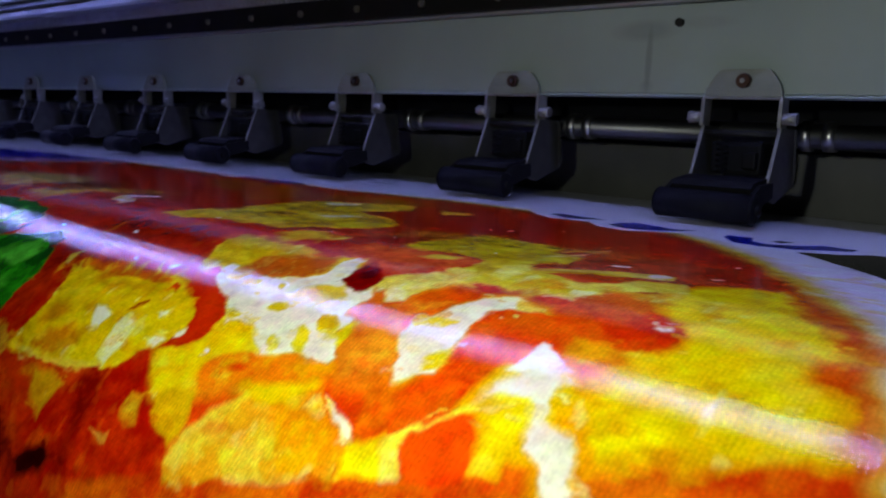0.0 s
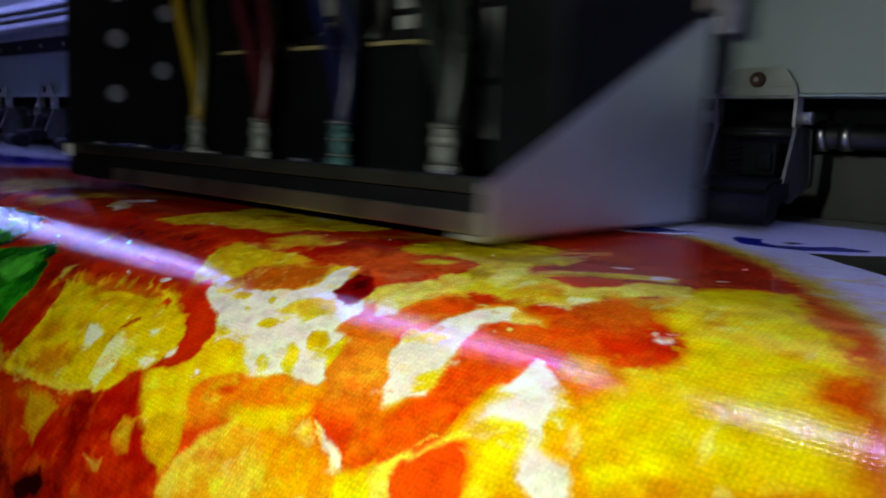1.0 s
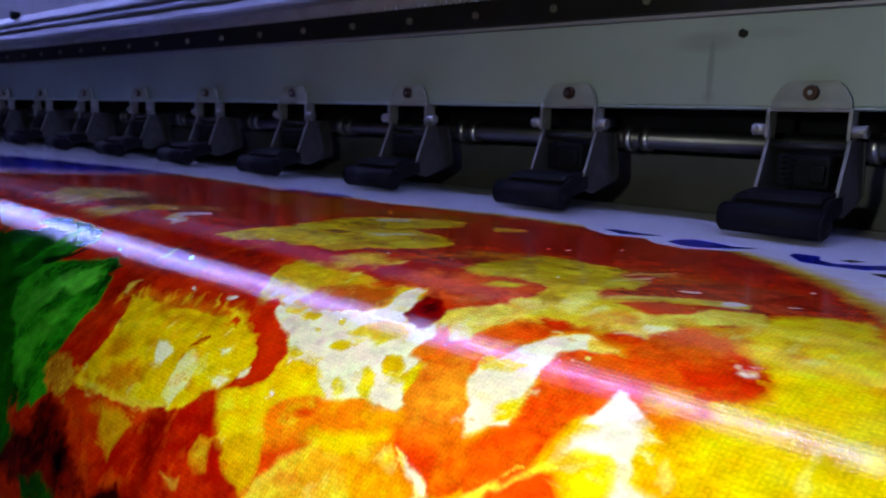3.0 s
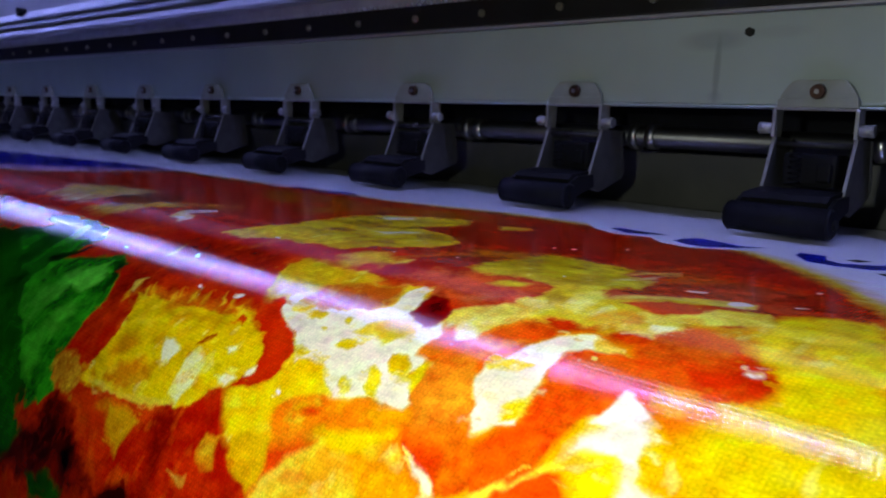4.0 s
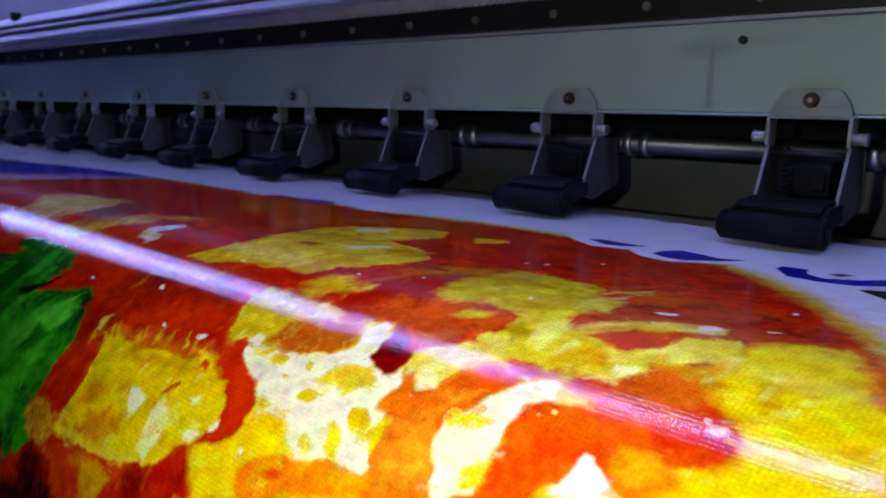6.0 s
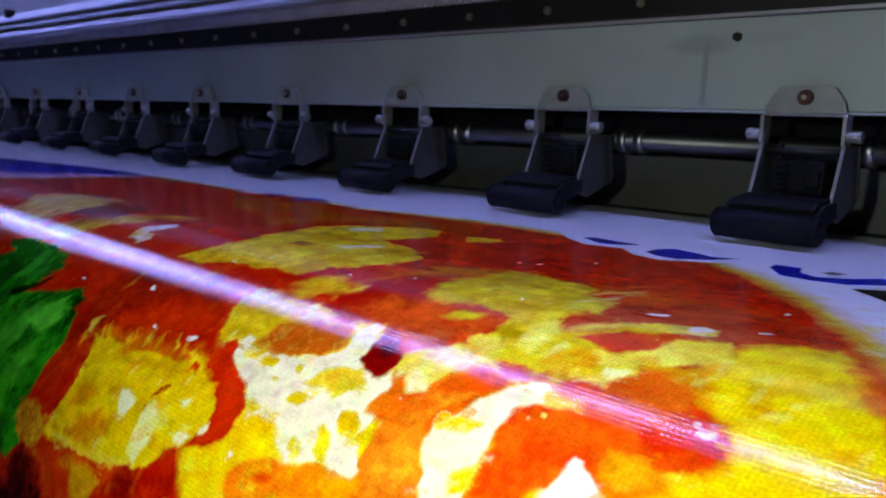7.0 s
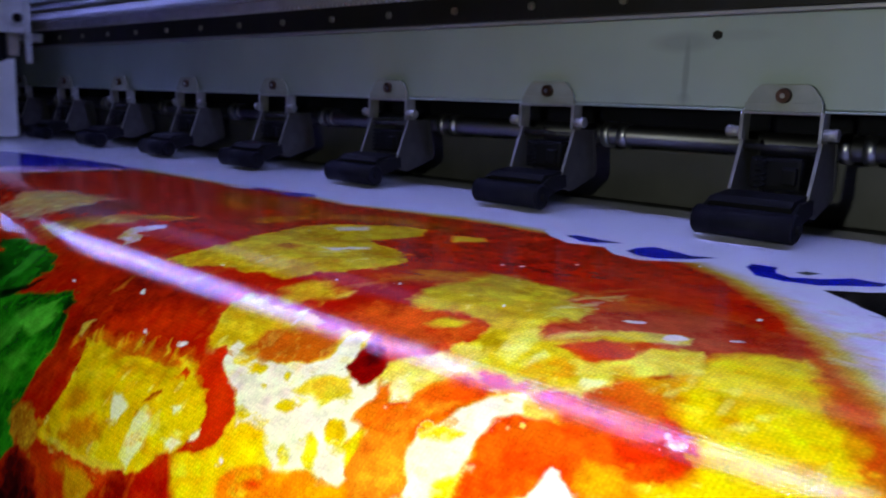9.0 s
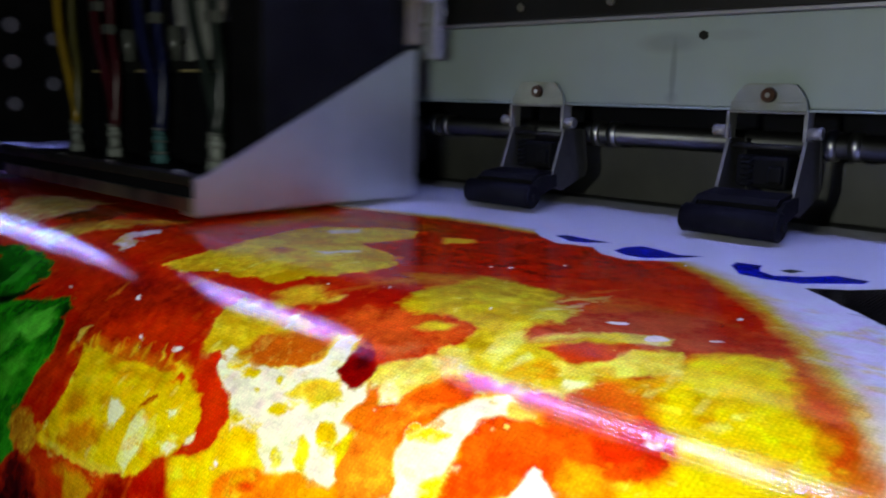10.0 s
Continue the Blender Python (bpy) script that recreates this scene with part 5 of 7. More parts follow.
    art.paint([(12.8, 204.6), (18.6, 205.2), (23.6, 208.5), (23.5, 212.3), (16.6, 208.6)], (228, 48, 6), (236, 70, 8), soft=4.05, warp=2, alpha=0.8)
    art.paint([(29, 201.2), (32.6, 195.5), (39.1, 191.4), (40.5, 199.2), (38.7, 206.1), (32.4, 208.7)], (230, 50, 6), (240, 84, 8), soft=5.4, warp=2, alpha=0.8)
    art.paint([(21, 183.2), (20.3, 187.4), (18.4, 190.1), (19.9, 192.5), (23.2, 195.3), (25.1, 198.9), (27, 200.7), (28.4, 199.2), (30.4, 196.9), (32, 194.1), (31.6, 191.5), (31.9, 188.4), (30.7, 183.8), (30.9, 180.4), (30.8, 176.6), (32, 173.8), (35.6, 171.5), (40.6, 171.6), (42.2, 169.4), (36.2, 169.3), (33.6, 166.8), (30.4, 167.6), (25.9, 169.7), (24.1, 174.8), (23.4, 178.3), (21.3, 181.5)], (244, 196, 10), (240, 160, 14), soft=4.05, warp=0.9, grow=1.6, alpha=0.75)
    art.paint([(21, 183.2), (20.3, 187.4), (18.4, 190.1), (19.9, 192.5), (23.2, 195.3), (25.1, 198.9), (27, 200.7), (28.4, 199.2), (30.4, 196.9), (32, 194.1), (31.6, 191.5), (31.9, 188.4), (30.7, 183.8), (30.9, 180.4), (30.8, 176.6), (32, 173.8), (35.6, 171.5), (40.6, 171.6), (42.2, 169.4), (36.2, 169.3), (33.6, 166.8), (30.4, 167.6), (25.9, 169.7), (24.1, 174.8), (23.4, 178.3), (21.3, 181.5)], (244, 242, 196), (246, 243, 200), soft=1.76, warp=0.7)
    art.paint([(20.1, 185.6), (22, 183.4), (28, 182.3), (28.1, 184.5), (24.2, 185.2), (22, 186.6)], (242, 214, 10), soft=1.62, warp=0.6)
    art.paint([(20.9, 191.6), (25.3, 188), (26.2, 190), (24.5, 192)], (236, 222, 40), soft=1.89, warp=0.8)
    art.paint([(27, 196), (28, 192.3), (31.3, 191), (32, 194.1), (30.4, 196.9), (27.9, 199.4)], (246, 212, 4), (248, 190, 8), soft=3.38, warp=1)
    art.paint([(41.5, 205.1), (42.9, 201.6), (45.1, 196.5), (44.8, 193.1), (46.8, 189), (47.7, 187.1), (49.7, 191.2), (46.3, 194.6), (47.5, 197.3), (45.3, 199.4), (43.6, 204)], (248, 206, 6), (244, 160, 10), soft=3.38, warp=1)
    art.paint([(60, 186.8), (63.6, 179.2), (69.5, 176.4), (77.4, 177.2), (81.4, 187.4), (63.6, 195.7)], (242, 196, 2), (250, 216, 8), soft=8, warp=2, alpha=0.5)
    art.paint([(56.6, 196.8), (56.6, 197.8), (55.7, 198.6), (54.5, 198.8), (53.5, 198.1), (53.5, 197.1), (54.4, 196.3), (55.7, 196.2)], (246, 200, 6), (244, 170, 10), soft=1.62, warp=0.8)
    art.paint([(55.8, 170.3), (62.8, 161.7), (68.5, 163.7), (72.1, 167.3), (70, 173.1), (66, 175.6), (60.7, 175.5)], (206, 34, 6), (220, 60, 8), soft=2.7, warp=1.2)
    art.paint([(67.6, 165), (67.5, 166), (66.6, 166.9), (65.4, 167.2), (64.6, 166.7), (64.7, 165.7), (65.6, 164.8), (66.8, 164.5)], (240, 236, 200), soft=1.35, warp=0.6)
    art.paint([(53, 165.6), (52.9, 166.3), (52.2, 166.9), (51.3, 167.1), (50.7, 166.8), (50.8, 166.1), (51.5, 165.5), (52.4, 165.3)], (238, 200, 60), soft=1.62, warp=0.8)
    art.paint([(47.2, 163.2), (50.1, 159.4), (55.2, 160), (51.3, 164.1)], (120, 20, 10), soft=4.05, warp=1.5, alpha=0.6)
    art.paint([(-105.8, 214.1), (-107.3, 204.7), (-103.4, 204.7), (-100.1, 212.5), (-98.8, 219.4), (-101.4, 221.1)], (206, 120, 14), (232, 190, 30), soft=2, warp=1.6, grain=1.4, alpha=0.75)
    art.paint([(-96.5, 209.5), (-99.9, 200.6), (-93.9, 200.9), (-88.1, 208.9), (-83.5, 218.1), (-88.1, 218.8)], (226, 170, 10), (246, 226, 70), soft=2, warp=1.6, grain=1.4, alpha=0.75)
    art.paint([(-56.3, 209.4), (-56.9, 199.2), (-53, 198.8), (-50, 207.3), (-50.2, 212.2)], (238, 210, 60), (226, 170, 16), soft=2, warp=1.6, grain=1.4, alpha=0.75)
    art.paint([(-80, 204.5), (-82, 199.3), (-77.6, 198.9), (-73.5, 204.4)], (214, 140, 14), (240, 210, 40), soft=2, warp=1.6, grain=1.4, alpha=0.75)
    art.paint([(-29.1, 197.8), (-22.8, 198.1), (-19, 202.9), (-24, 204.8), (-29.2, 203.4)], (232, 180, 4), (240, 206, 20), soft=2, warp=1.6, grain=1.4, alpha=0.75)
    art.paint([(-4, 202.6), (2.4, 200.9), (9.9, 200.8), (10.2, 203.3), (2.3, 205.1), (-5.7, 205.3)], (236, 130, 10), (226, 90, 10), soft=2, warp=1.6, grain=1.4, alpha=0.75)
    art.paint([(-29.7, 211.2), (-22.4, 206.4), (-14, 205.6), (-15.3, 208.9), (-22.9, 213.1)], (226, 110, 12), (240, 170, 20), soft=2, warp=1.6, grain=1.4, alpha=0.75)
    art.paint([(5.7, 187.7), (6.7, 180.6), (10, 180.2), (12, 188.5), (12.8, 195.6), (10.7, 196.4)], (240, 150, 20), (226, 80, 10), soft=2, warp=1.6, grain=1.4, alpha=0.75)
    art.paint([(9.4, 179.5), (11.2, 173.3), (14, 172.5), (14.4, 181.1), (14.5, 184.3)], (246, 180, 40), (236, 110, 12), soft=2, warp=1.6, grain=1.4, alpha=0.75)
    art.paint([(34.1, 181.3), (36, 175.7), (39.1, 176), (39.6, 184.8), (38.5, 189.4)], (244, 110, 12), (228, 56, 6), soft=2, warp=1.6, grain=1.4, alpha=0.75)
    art.paint([(41.4, 175.1), (48.9, 171.9), (55.5, 172.1), (52.2, 175.1), (46, 177.8)], (220, 40, 6), (240, 90, 10), soft=2, warp=1.6, grain=1.4, alpha=0.75)
    art.paint([(64.7, 150.6), (67.5, 143.8), (74, 142.5), (72.9, 150.6), (68.3, 155.4)], (214, 190, 10), (236, 214, 50), soft=2, warp=1.6, grain=1.4, alpha=0.75)
    art.paint([(49.1, 143.2), (56.4, 141.8), (57.9, 149.5), (51.8, 150.3)], (196, 130, 14), (226, 190, 40), soft=2, warp=1.6, grain=1.4, alpha=0.75)
    art.paint([(-32.6, 158.7), (-28.5, 151.7), (-19.5, 149.4), (-15, 156), (-20.5, 161.3)], (180, 50, 14), (214, 120, 40), soft=2, warp=1.6, grain=1.4, alpha=0.75)
    art.paint([(-8.4, 160.6), (-1.9, 154.7), (3.4, 155.4), (1.8, 162.9), (-3, 166.1)], (222, 150, 90), (190, 60, 20), soft=2, warp=1.6, grain=1.4, alpha=0.75)
    art.paint([(-57.2, 168.2), (-46.2, 164.1), (-35.6, 164.5), (-39.2, 169.9), (-49.3, 172.2)], (236, 196, 40), (206, 120, 14), soft=2, warp=1.6, grain=1.4, alpha=0.75)
    art.paint([(-102.5, 233.5), (-82.9, 231.3), (-76.8, 239.1), (-90.3, 240)], (206, 60, 10), (186, 24, 6), soft=3.38, warp=2, grain=1.5, alpha=0.7)
    art.paint([(-58.2, 230.2), (-48.2, 224), (-35, 228.7), (-37.4, 236.4), (-49.8, 237.8)], (206, 70, 10), (226, 110, 14), soft=3.38, warp=2, grain=1.5, alpha=0.7)
    art.paint([(5.8, 212.1), (12, 211.2), (17.4, 215.6), (11.5, 216.5)], (244, 170, 20), (236, 120, 10), soft=3.38, warp=2, grain=1.5, alpha=0.7)
    art.paint([(11, 198.6), (17.5, 194.7), (22.9, 197.4), (21.8, 203.6), (16, 204.3)], (244, 140, 20), (230, 80, 8), soft=3.38, warp=2, grain=1.5, alpha=0.7)
    art.paint([(19.4, 204.5), (25.3, 199.6), (30.8, 205.6), (25.9, 208.7)], (226, 60, 6), (240, 110, 10), soft=3.38, warp=2, grain=1.5, alpha=0.7)
    art.paint([(-14.6, 225.8), (-8.6, 221.1), (-0.8, 221), (-1.8, 226.3), (-9.4, 229.1)], (240, 206, 70), (206, 120, 14), soft=3.38, warp=2, grain=1.5, alpha=0.7)
    art.paint([(2, 220), (8.9, 217.5), (13.3, 220.7), (7.1, 223.7)], (226, 130, 14), (244, 200, 60), soft=3.38, warp=2, grain=1.5, alpha=0.7)
    # front left: sauce, slices and the golden round
    art.paint([(-46.7, 212.4), (-40.3, 219.4), (-32.6, 225.8), (-28.9, 230.1), (-21.3, 231.5), (-16.7, 238.5), (-69.5, 257.0), (-85.4, 241.6), (-72.2, 234.7), (-65.3, 227.3), (-54.1, 221.8), (-52.0, 214.7)], (176, 22, 4), (209, 48, 9), soft=3, warp=0.8, grain=1.3)
    art.paint([(-66.1, 226.8), (-58.5, 223.1), (-53.4, 229.2), (-52.5, 237.6), (-50.9, 247.9), (-55.7, 249.5), (-58.3, 238.0)], (96, 12, 4), (165, 29, 7), soft=4, warp=0.8, alpha=0.7)
    art.paint([(-42.4, 228.8), (-41.5, 225.0), (-36.6, 223.5), (-36.2, 228.3), (-33.9, 231.4), (-36.3, 232.2)], (227, 165, 22), (216, 121, 18), soft=1.4, warp=0.8)
    art.paint([(-49.0, 236.4), (-42.5, 236.0), (-40.6, 234.6), (-39.9, 237.1), (-45.0, 237.6)], (227, 154, 44), soft=1, warp=0.8, alpha=0.8)
    art.paint([(-74.4, 251.6), (-71.3, 247.5), (-62.8, 245.7), (-57.7, 246.8), (-60.2, 251.7), (-70.9, 255.4)], (24, 4, 2), (60, 8, 4), soft=3, warp=0.8)
    art.paint([(-87.9, 231.2), (-78.7, 230.0), (-70.0, 230.2), (-72.8, 235.7), (-73.8, 240.5), (-85.2, 235.3)], (205, 143, 15), (227, 176, 22), soft=2, warp=0.8)
    art.paint([(-30.0, 209.3), (-17.8, 204.1), (-10.1, 206.1), (-11.8, 210.8), (-10.4, 216.4), (-17.0, 219.3), (-23.2, 218.0)], (244, 121, 13), (250, 154, 18), soft=3, warp=0.8)
    art.paint([(-20.8, 221.0), (-11.6, 217.2), (-8.4, 218.2), (-13.3, 223.7), (-17.3, 226.3)], (227, 55, 9), (242, 88, 11), soft=3, warp=0.8)
    art.paint([(-11.5, 212.5), (-8.6, 208.4), (2.6, 204.1), (7.7, 203.2), (7.8, 209.2), (4.2, 213.0), (-5.7, 214.9)], (250, 205, 9), (250, 220, 18), soft=2.5, warp=0.8)
    art.paint([(-44.0, 213.5), (-32.9, 209.0), (-26.7, 210.4), (-23.9, 216.0), (-19.6, 221.7), (-18.7, 228.3), (-22.5, 230.3), (-28.7, 227.3), (-36.6, 221.3)], (233, 180, 9), (250, 202, 20), soft=1.8, warp=0.8)
    art.paint([(-14.9, 237.9), (-18.6, 230.6), (-16.7, 224.8), (-12.7, 220.2), (-4.6, 215.9), (3.1, 215.8), (10.3, 220.8), (14.1, 227.5)], (240, 165, 26), (250, 216, 66), soft=2, warp=0.8, grain=1.7)
    art.paint([(-16.3, 233.6), (-17.2, 227.6), (-13.3, 221.7), (-10.3, 221.4), (-14.1, 227.2), (-12.4, 233.4), (-12.3, 235.8)], (250, 227, 99), (249, 187, 44), soft=1.6, warp=0.8, alpha=0.8)
    art.paint([(-5.5, 222.4), (-5.5, 223.3), (-6.8, 224.1), (-8.9, 224.7), (-10.7, 224.6), (-11.3, 223.9), (-10.6, 223.0), (-8.8, 222.3), (-6.7, 222.0)], (227, 99, 13), soft=3, warp=0.8, alpha=0.7)
    art.paint([(3.1, 215.8), (7.3, 212.4), (14.5, 208.7), (20.1, 212.6), (26.5, 218.5), (26.9, 222.8), (14.8, 227.2)], (250, 150, 11), (250, 202, 13), soft=3, warp=0.8, grain=1.4)
    art.paint([(15.3, 207.8), (20.5, 211.2), (25.4, 212.6), (25.5, 215.5), (22.5, 214.2)], (250, 250, 198), (250, 250, 132), soft=1, warp=0.8)
    art.paint([(26.1, 215.3), (30.6, 214.2), (33.0, 211.7), (38.3, 218.5), (29.3, 221.9)], (250, 220, 9), (250, 238, 22), soft=2, warp=0.8)
    art.paint([(33.7, 212.5), (39.7, 205.7), (44.2, 201.0), (49.3, 195.6), (55.0, 194.1), (56.1, 196.2), (52.3, 198.1), (46.7, 200.8), (41.9, 205.1), (38.3, 209.4), (38.2, 213.2), (40.7, 217.6), (38.3, 218.5)], (250, 220, 13), (250, 250, 88), soft=1.4, warp=0.8)
    art.paint([(38.1, 212.3), (38.5, 209.6), (42.1, 205.4), (45.9, 201.6), (48.8, 201.2), (51.7, 204.8), (53.0, 210.8), (53.7, 212.6), (42.2, 217.0)], (249, 59, 7), (250, 84, 9), soft=1.2, warp=0.8)
    art.paint([(49.1, 201.1), (52.2, 198.0), (55.9, 195.4), (58.8, 199.8), (58.8, 204.3), (58.3, 210.8), (54.1, 212.4), (52.1, 205.8)], (250, 198, 11), (250, 227, 18), soft=2.5, warp=0.8)
    # yellow cheese piece and its neighbours
    art.paint([(-56.5, 191.0), (-60.2, 184.8), (-57.2, 183.2), (-49.2, 188.6), (-39.7, 193.1), (-34.3, 198.2), (-32.7, 204.2), (-35.1, 209.2), (-45.5, 212.1), (-45.3, 208.5), (-40.6, 205.3), (-46.3, 198.8)], (192, 30, 4), (206, 50, 6), soft=1.2, warp=0.8)
    art.paint([(-109.7, 223.2), (-107.4, 216.1), (-106.4, 208.1), (-112.3, 203.6), (-109.9, 196.9), (-96.0, 199.0), (-86.0, 196.0), (-70.4, 195.3), (-65.0, 195.2), (-66.6, 191.7), (-61.4, 191.5), (-56.1, 194.7), (-49.7, 196.4), (-43.5, 201.4), (-40.6, 205.3), (-44.0, 209.7), (-48.9, 212.9), (-52.8, 217.4), (-59.0, 223.1), (-66.7, 223.4), (-82.2, 226.7), (-92.9, 227.9), (-99.8, 224.6)], (222, 177, 7), (244, 211, 11), soft=1.5, warp=1.2)
    art.paint([(-98.7, 223.9), (-90.2, 216.7), (-80.6, 216.8), (-77.0, 221.0), (-86.5, 226.1), (-94.6, 226.4)], (202, 85, 9), (220, 134, 13), soft=3, warp=1.5, alpha=0.8)
    art.paint([(-105.7, 213.7), (-99.2, 209.9), (-92.0, 212.4), (-96.8, 217.5), (-103.3, 218.5)], (208, 112, 11), soft=3, warp=0.8, alpha=0.7)
    art.paint([(-98.6, 199.7), (-86.4, 198.2), (-77.7, 199.5), (-87.8, 202.2)], (208, 123, 11), soft=3, warp=0.8, alpha=0.6)
    art.paint([(-65.5, 221.4), (-67.2, 215.0), (-68.9, 208.8), (-64.3, 207.8), (-59.9, 210.5), (-59.3, 216.4), (-60.0, 222.6)], (250, 250, 179), (250, 240, 123), soft=1.2, warp=0.8)
    art.paint([(-78.9, 213.7), (-84.5, 207.7), (-80.5, 207.0), (-74.4, 209.6), (-74.6, 213.5)], (250, 250, 179), soft=1.2, warp=0.8)
    art.paint([(-51.2, 212.1), (-50.4, 209.0), (-45.4, 209.4), (-47.5, 212.6)], (250, 250, 179), soft=1.2, warp=0.8)
    art.paint([(-58.2, 203.6), (-55.1, 202.1), (-53.2, 203.2), (-55.2, 204.9)], (250, 250, 168), soft=1, warp=0.8)
    art.paint([(-43.6, 206.3), (-41.3, 204.3), (-40.6, 206.6), (-42.6, 208.4)], (250, 246, 190), soft=1, warp=0.8)
    art.paint([(-70.6, 206.7), (-68.7, 203.4), (-66.2, 200.9), (-65.3, 202.1), (-67.9, 205.5)], (157, 63, 9), soft=0.8, warp=0.4)
    art.paint([(-63.8, 195.6), (-63.4, 193.2), (-60.3, 193.7), (-60.3, 196.0)], (213, 63, 9), soft=1, warp=0.8)
    art.paint([(-88.7, 227.5), (-77.4, 224.4), (-66.4, 223.6), (-60.3, 223.3), (-66.5, 225.2), (-78.3, 227.0)], (240, 206, 67), soft=1, warp=0.8, alpha=0.8)
    art.paint([(-42.1, 216.7), (-44.5, 212.2), (-35.9, 209.7), (-32.5, 205.1), (-28.3, 200.3), (-21.2, 198.6), (-17.7, 202.0), (-12.6, 204.3), (-23.6, 209.5), (-27.1, 212.8), (-24.0, 218.7), (-35.8, 223.1)], (249, 199, 7), (250, 224, 20), soft=1.6, warp=0.8)
    art.paint([(-23.4, 218.5), (-25.8, 212.6), (-17.8, 208.2), (-6.0, 204.5), (8.8, 201.1), (13.6, 204.2)], (249, 125, 11), (250, 179, 11), soft=2.5, warp=0.8, grain=1.4)
    art.paint([(-13.3, 210.0), (-13.0, 210.9), (-13.6, 211.7), (-14.9, 212.0), (-16.2, 211.6), (-17.0, 210.8), (-16.9, 209.9), (-15.9, 209.3), (-14.5, 209.3)], (231, 67, 9), soft=2, warp=0.8)
    # red and olive ground above the pale cheese
    art.paint([(-42.1, 162.7), (-36.0, 155.1), (-23.0, 149.9), (-10.4, 145.0), (3.4, 142.7), (8.9, 145.5), (10.6, 153.0), (8.6, 159.5), (4.5, 165.4), (-1.6, 169.2), (-6.0, 169.1), (-14.6, 163.2), (-26.1, 164.0)], (187, 36, 11), (216, 85, 25), soft=2, warp=1.5, grain=1.4)
    art.paint([(-41.7, 162.0), (-40.5, 149.0), (-36.2, 132.6), (-25.3, 126.9), (-21.5, 136.8), (-29.7, 150.0), (-32.6, 160.2)], (163, 19, 8), (182, 32, 8), soft=3, warp=1.5, alpha=0.85)
    art.paint([(-8.5, 166.6), (-11.4, 159.1), (-7.4, 156.8), (1.2, 160.1), (-0.4, 167.3)], (218, 127, 64), (201, 74, 25), soft=3, warp=2, grain=1.8, alpha=0.6)
    art.paint([(-23.1, 145.4), (-22.9, 136.6), (-22.6, 124.9), (-23.9, 107.9), (-10.9, 104.7), (-0.5, 106.0), (7.4, 107.4), (9.8, 123.8), (12.4, 129.2), (17.2, 139.3), (16.8, 145.5), (16.7, 152.1), (15.1, 158.3), (11.0, 157.6), (10.5, 148.9), (7.2, 143.3), (-4.0, 143.1), (-12.2, 147.6)], (191, 159, 15), (220, 191, 28), soft=2.5, warp=1.6, grain=1.3)
    art.paint([(-7.8, 153.3), (-5.3, 148.3), (0.6, 147.0), (0.9, 150.8), (-4.2, 153.8)], (197, 159, 32), (218, 180, 53), soft=2, warp=0.8)
    art.paint([(18.9, 156.6), (16.6, 151.5), (15.4, 145.6), (18.5, 141.9), (22.6, 145.1), (21.9, 151.8), (22.6, 157.0)], (242, 235, 127), (229, 208, 64), soft=1.6, warp=1.2)
    art.paint([(12.0, 132.3), (13.3, 126.7), (22.8, 124.5), (22.1, 131.6), (15.6, 133.5)], (218, 201, 64), soft=1.6, warp=0.8, alpha=0.8)
    art.paint([(22.2, 146.0), (21.3, 140.1), (23.4, 131.0), (25.4, 118.3), (32.8, 104.9), (47.1, 101.5), (62.4, 103.4), (68.6, 107.4), (62.9, 121.3), (54.4, 132.0), (46.0, 129.3), (34.6, 135.7), (29.2, 141.9)], (176, 40, 13), (191, 74, 36), soft=2.5, warp=1.6, grain=1.4)
    art.paint([(23.1, 147.2), (28.8, 141.4), (34.8, 136.0), (42.8, 134.1), (51.3, 129.9), (49.3, 124.6), (44.2, 126.1), (39.5, 128.4), (28.0, 137.8), (23.5, 143.1)], (208, 182, 64), (225, 208, 106), soft=1.8, warp=1.2, alpha=0.9)
    art.paint([(28.9, 147.0), (31.2, 142.5), (37.9, 138.5), (43.5, 137.4), (46.9, 140.8), (43.2, 146.6), (34.9, 148.0)], (195, 49, 11), (210, 74, 17), soft=1.6, warp=0.8)
    art.paint([(44.1, 129.9), (45.4, 125.5), (48.8, 126.4), (49.8, 131.2), (47.0, 132.6)], (235, 218, 159), soft=1.6, warp=1.2, alpha=0.8)
    art.paint([(35.5, 151.1), (43.6, 147.6), (47.2, 136.8), (54.8, 132.7), (59.1, 143.4), (53.1, 149.7), (45.6, 152.0), (47.3, 157.0), (41.8, 160.1), (39.2, 154.5)], (229, 208, 36), (250, 233, 106), soft=2, warp=1.4)
    art.paint([(41.6, 159.8), (40.8, 156.8), (44.1, 155.2), (46.4, 155.6), (45.5, 159.6)], (250, 248, 159), soft=1.4, warp=0.8)
    art.paint([(30.9, 155.6), (31.8, 152.5), (37.2, 153.7), (38.8, 157.1), (34.9, 158.0)], (218, 148, 17), (227, 180, 25), soft=2, warp=0.8)
    # pale cheese with its holes
    art.paint([(-63.1, 184.4), (-65.6, 177.5), (-73.1, 168.8), (-71.4, 163.5), (-49.7, 165.0), (-31.2, 167.8), (-24.9, 166.7), (-25.6, 172.4), (-31.1, 180.5), (-36.0, 182.6), (-47.0, 182.1), (-57.0, 181.8)], (206, 166, 14), (224, 190, 30), soft=1.8, warp=1.2)
    art.paint([(-48.9, 180.5), (-48.1, 172.6), (-40.4, 168.3), (-27.5, 167.7), (-23.5, 172.5), (-26.7, 178.1), (-31.9, 180.8), (-39.8, 182.6)], (190, 90, 14), (216, 160, 50), soft=2.5, warp=1.8, grain=1.6)
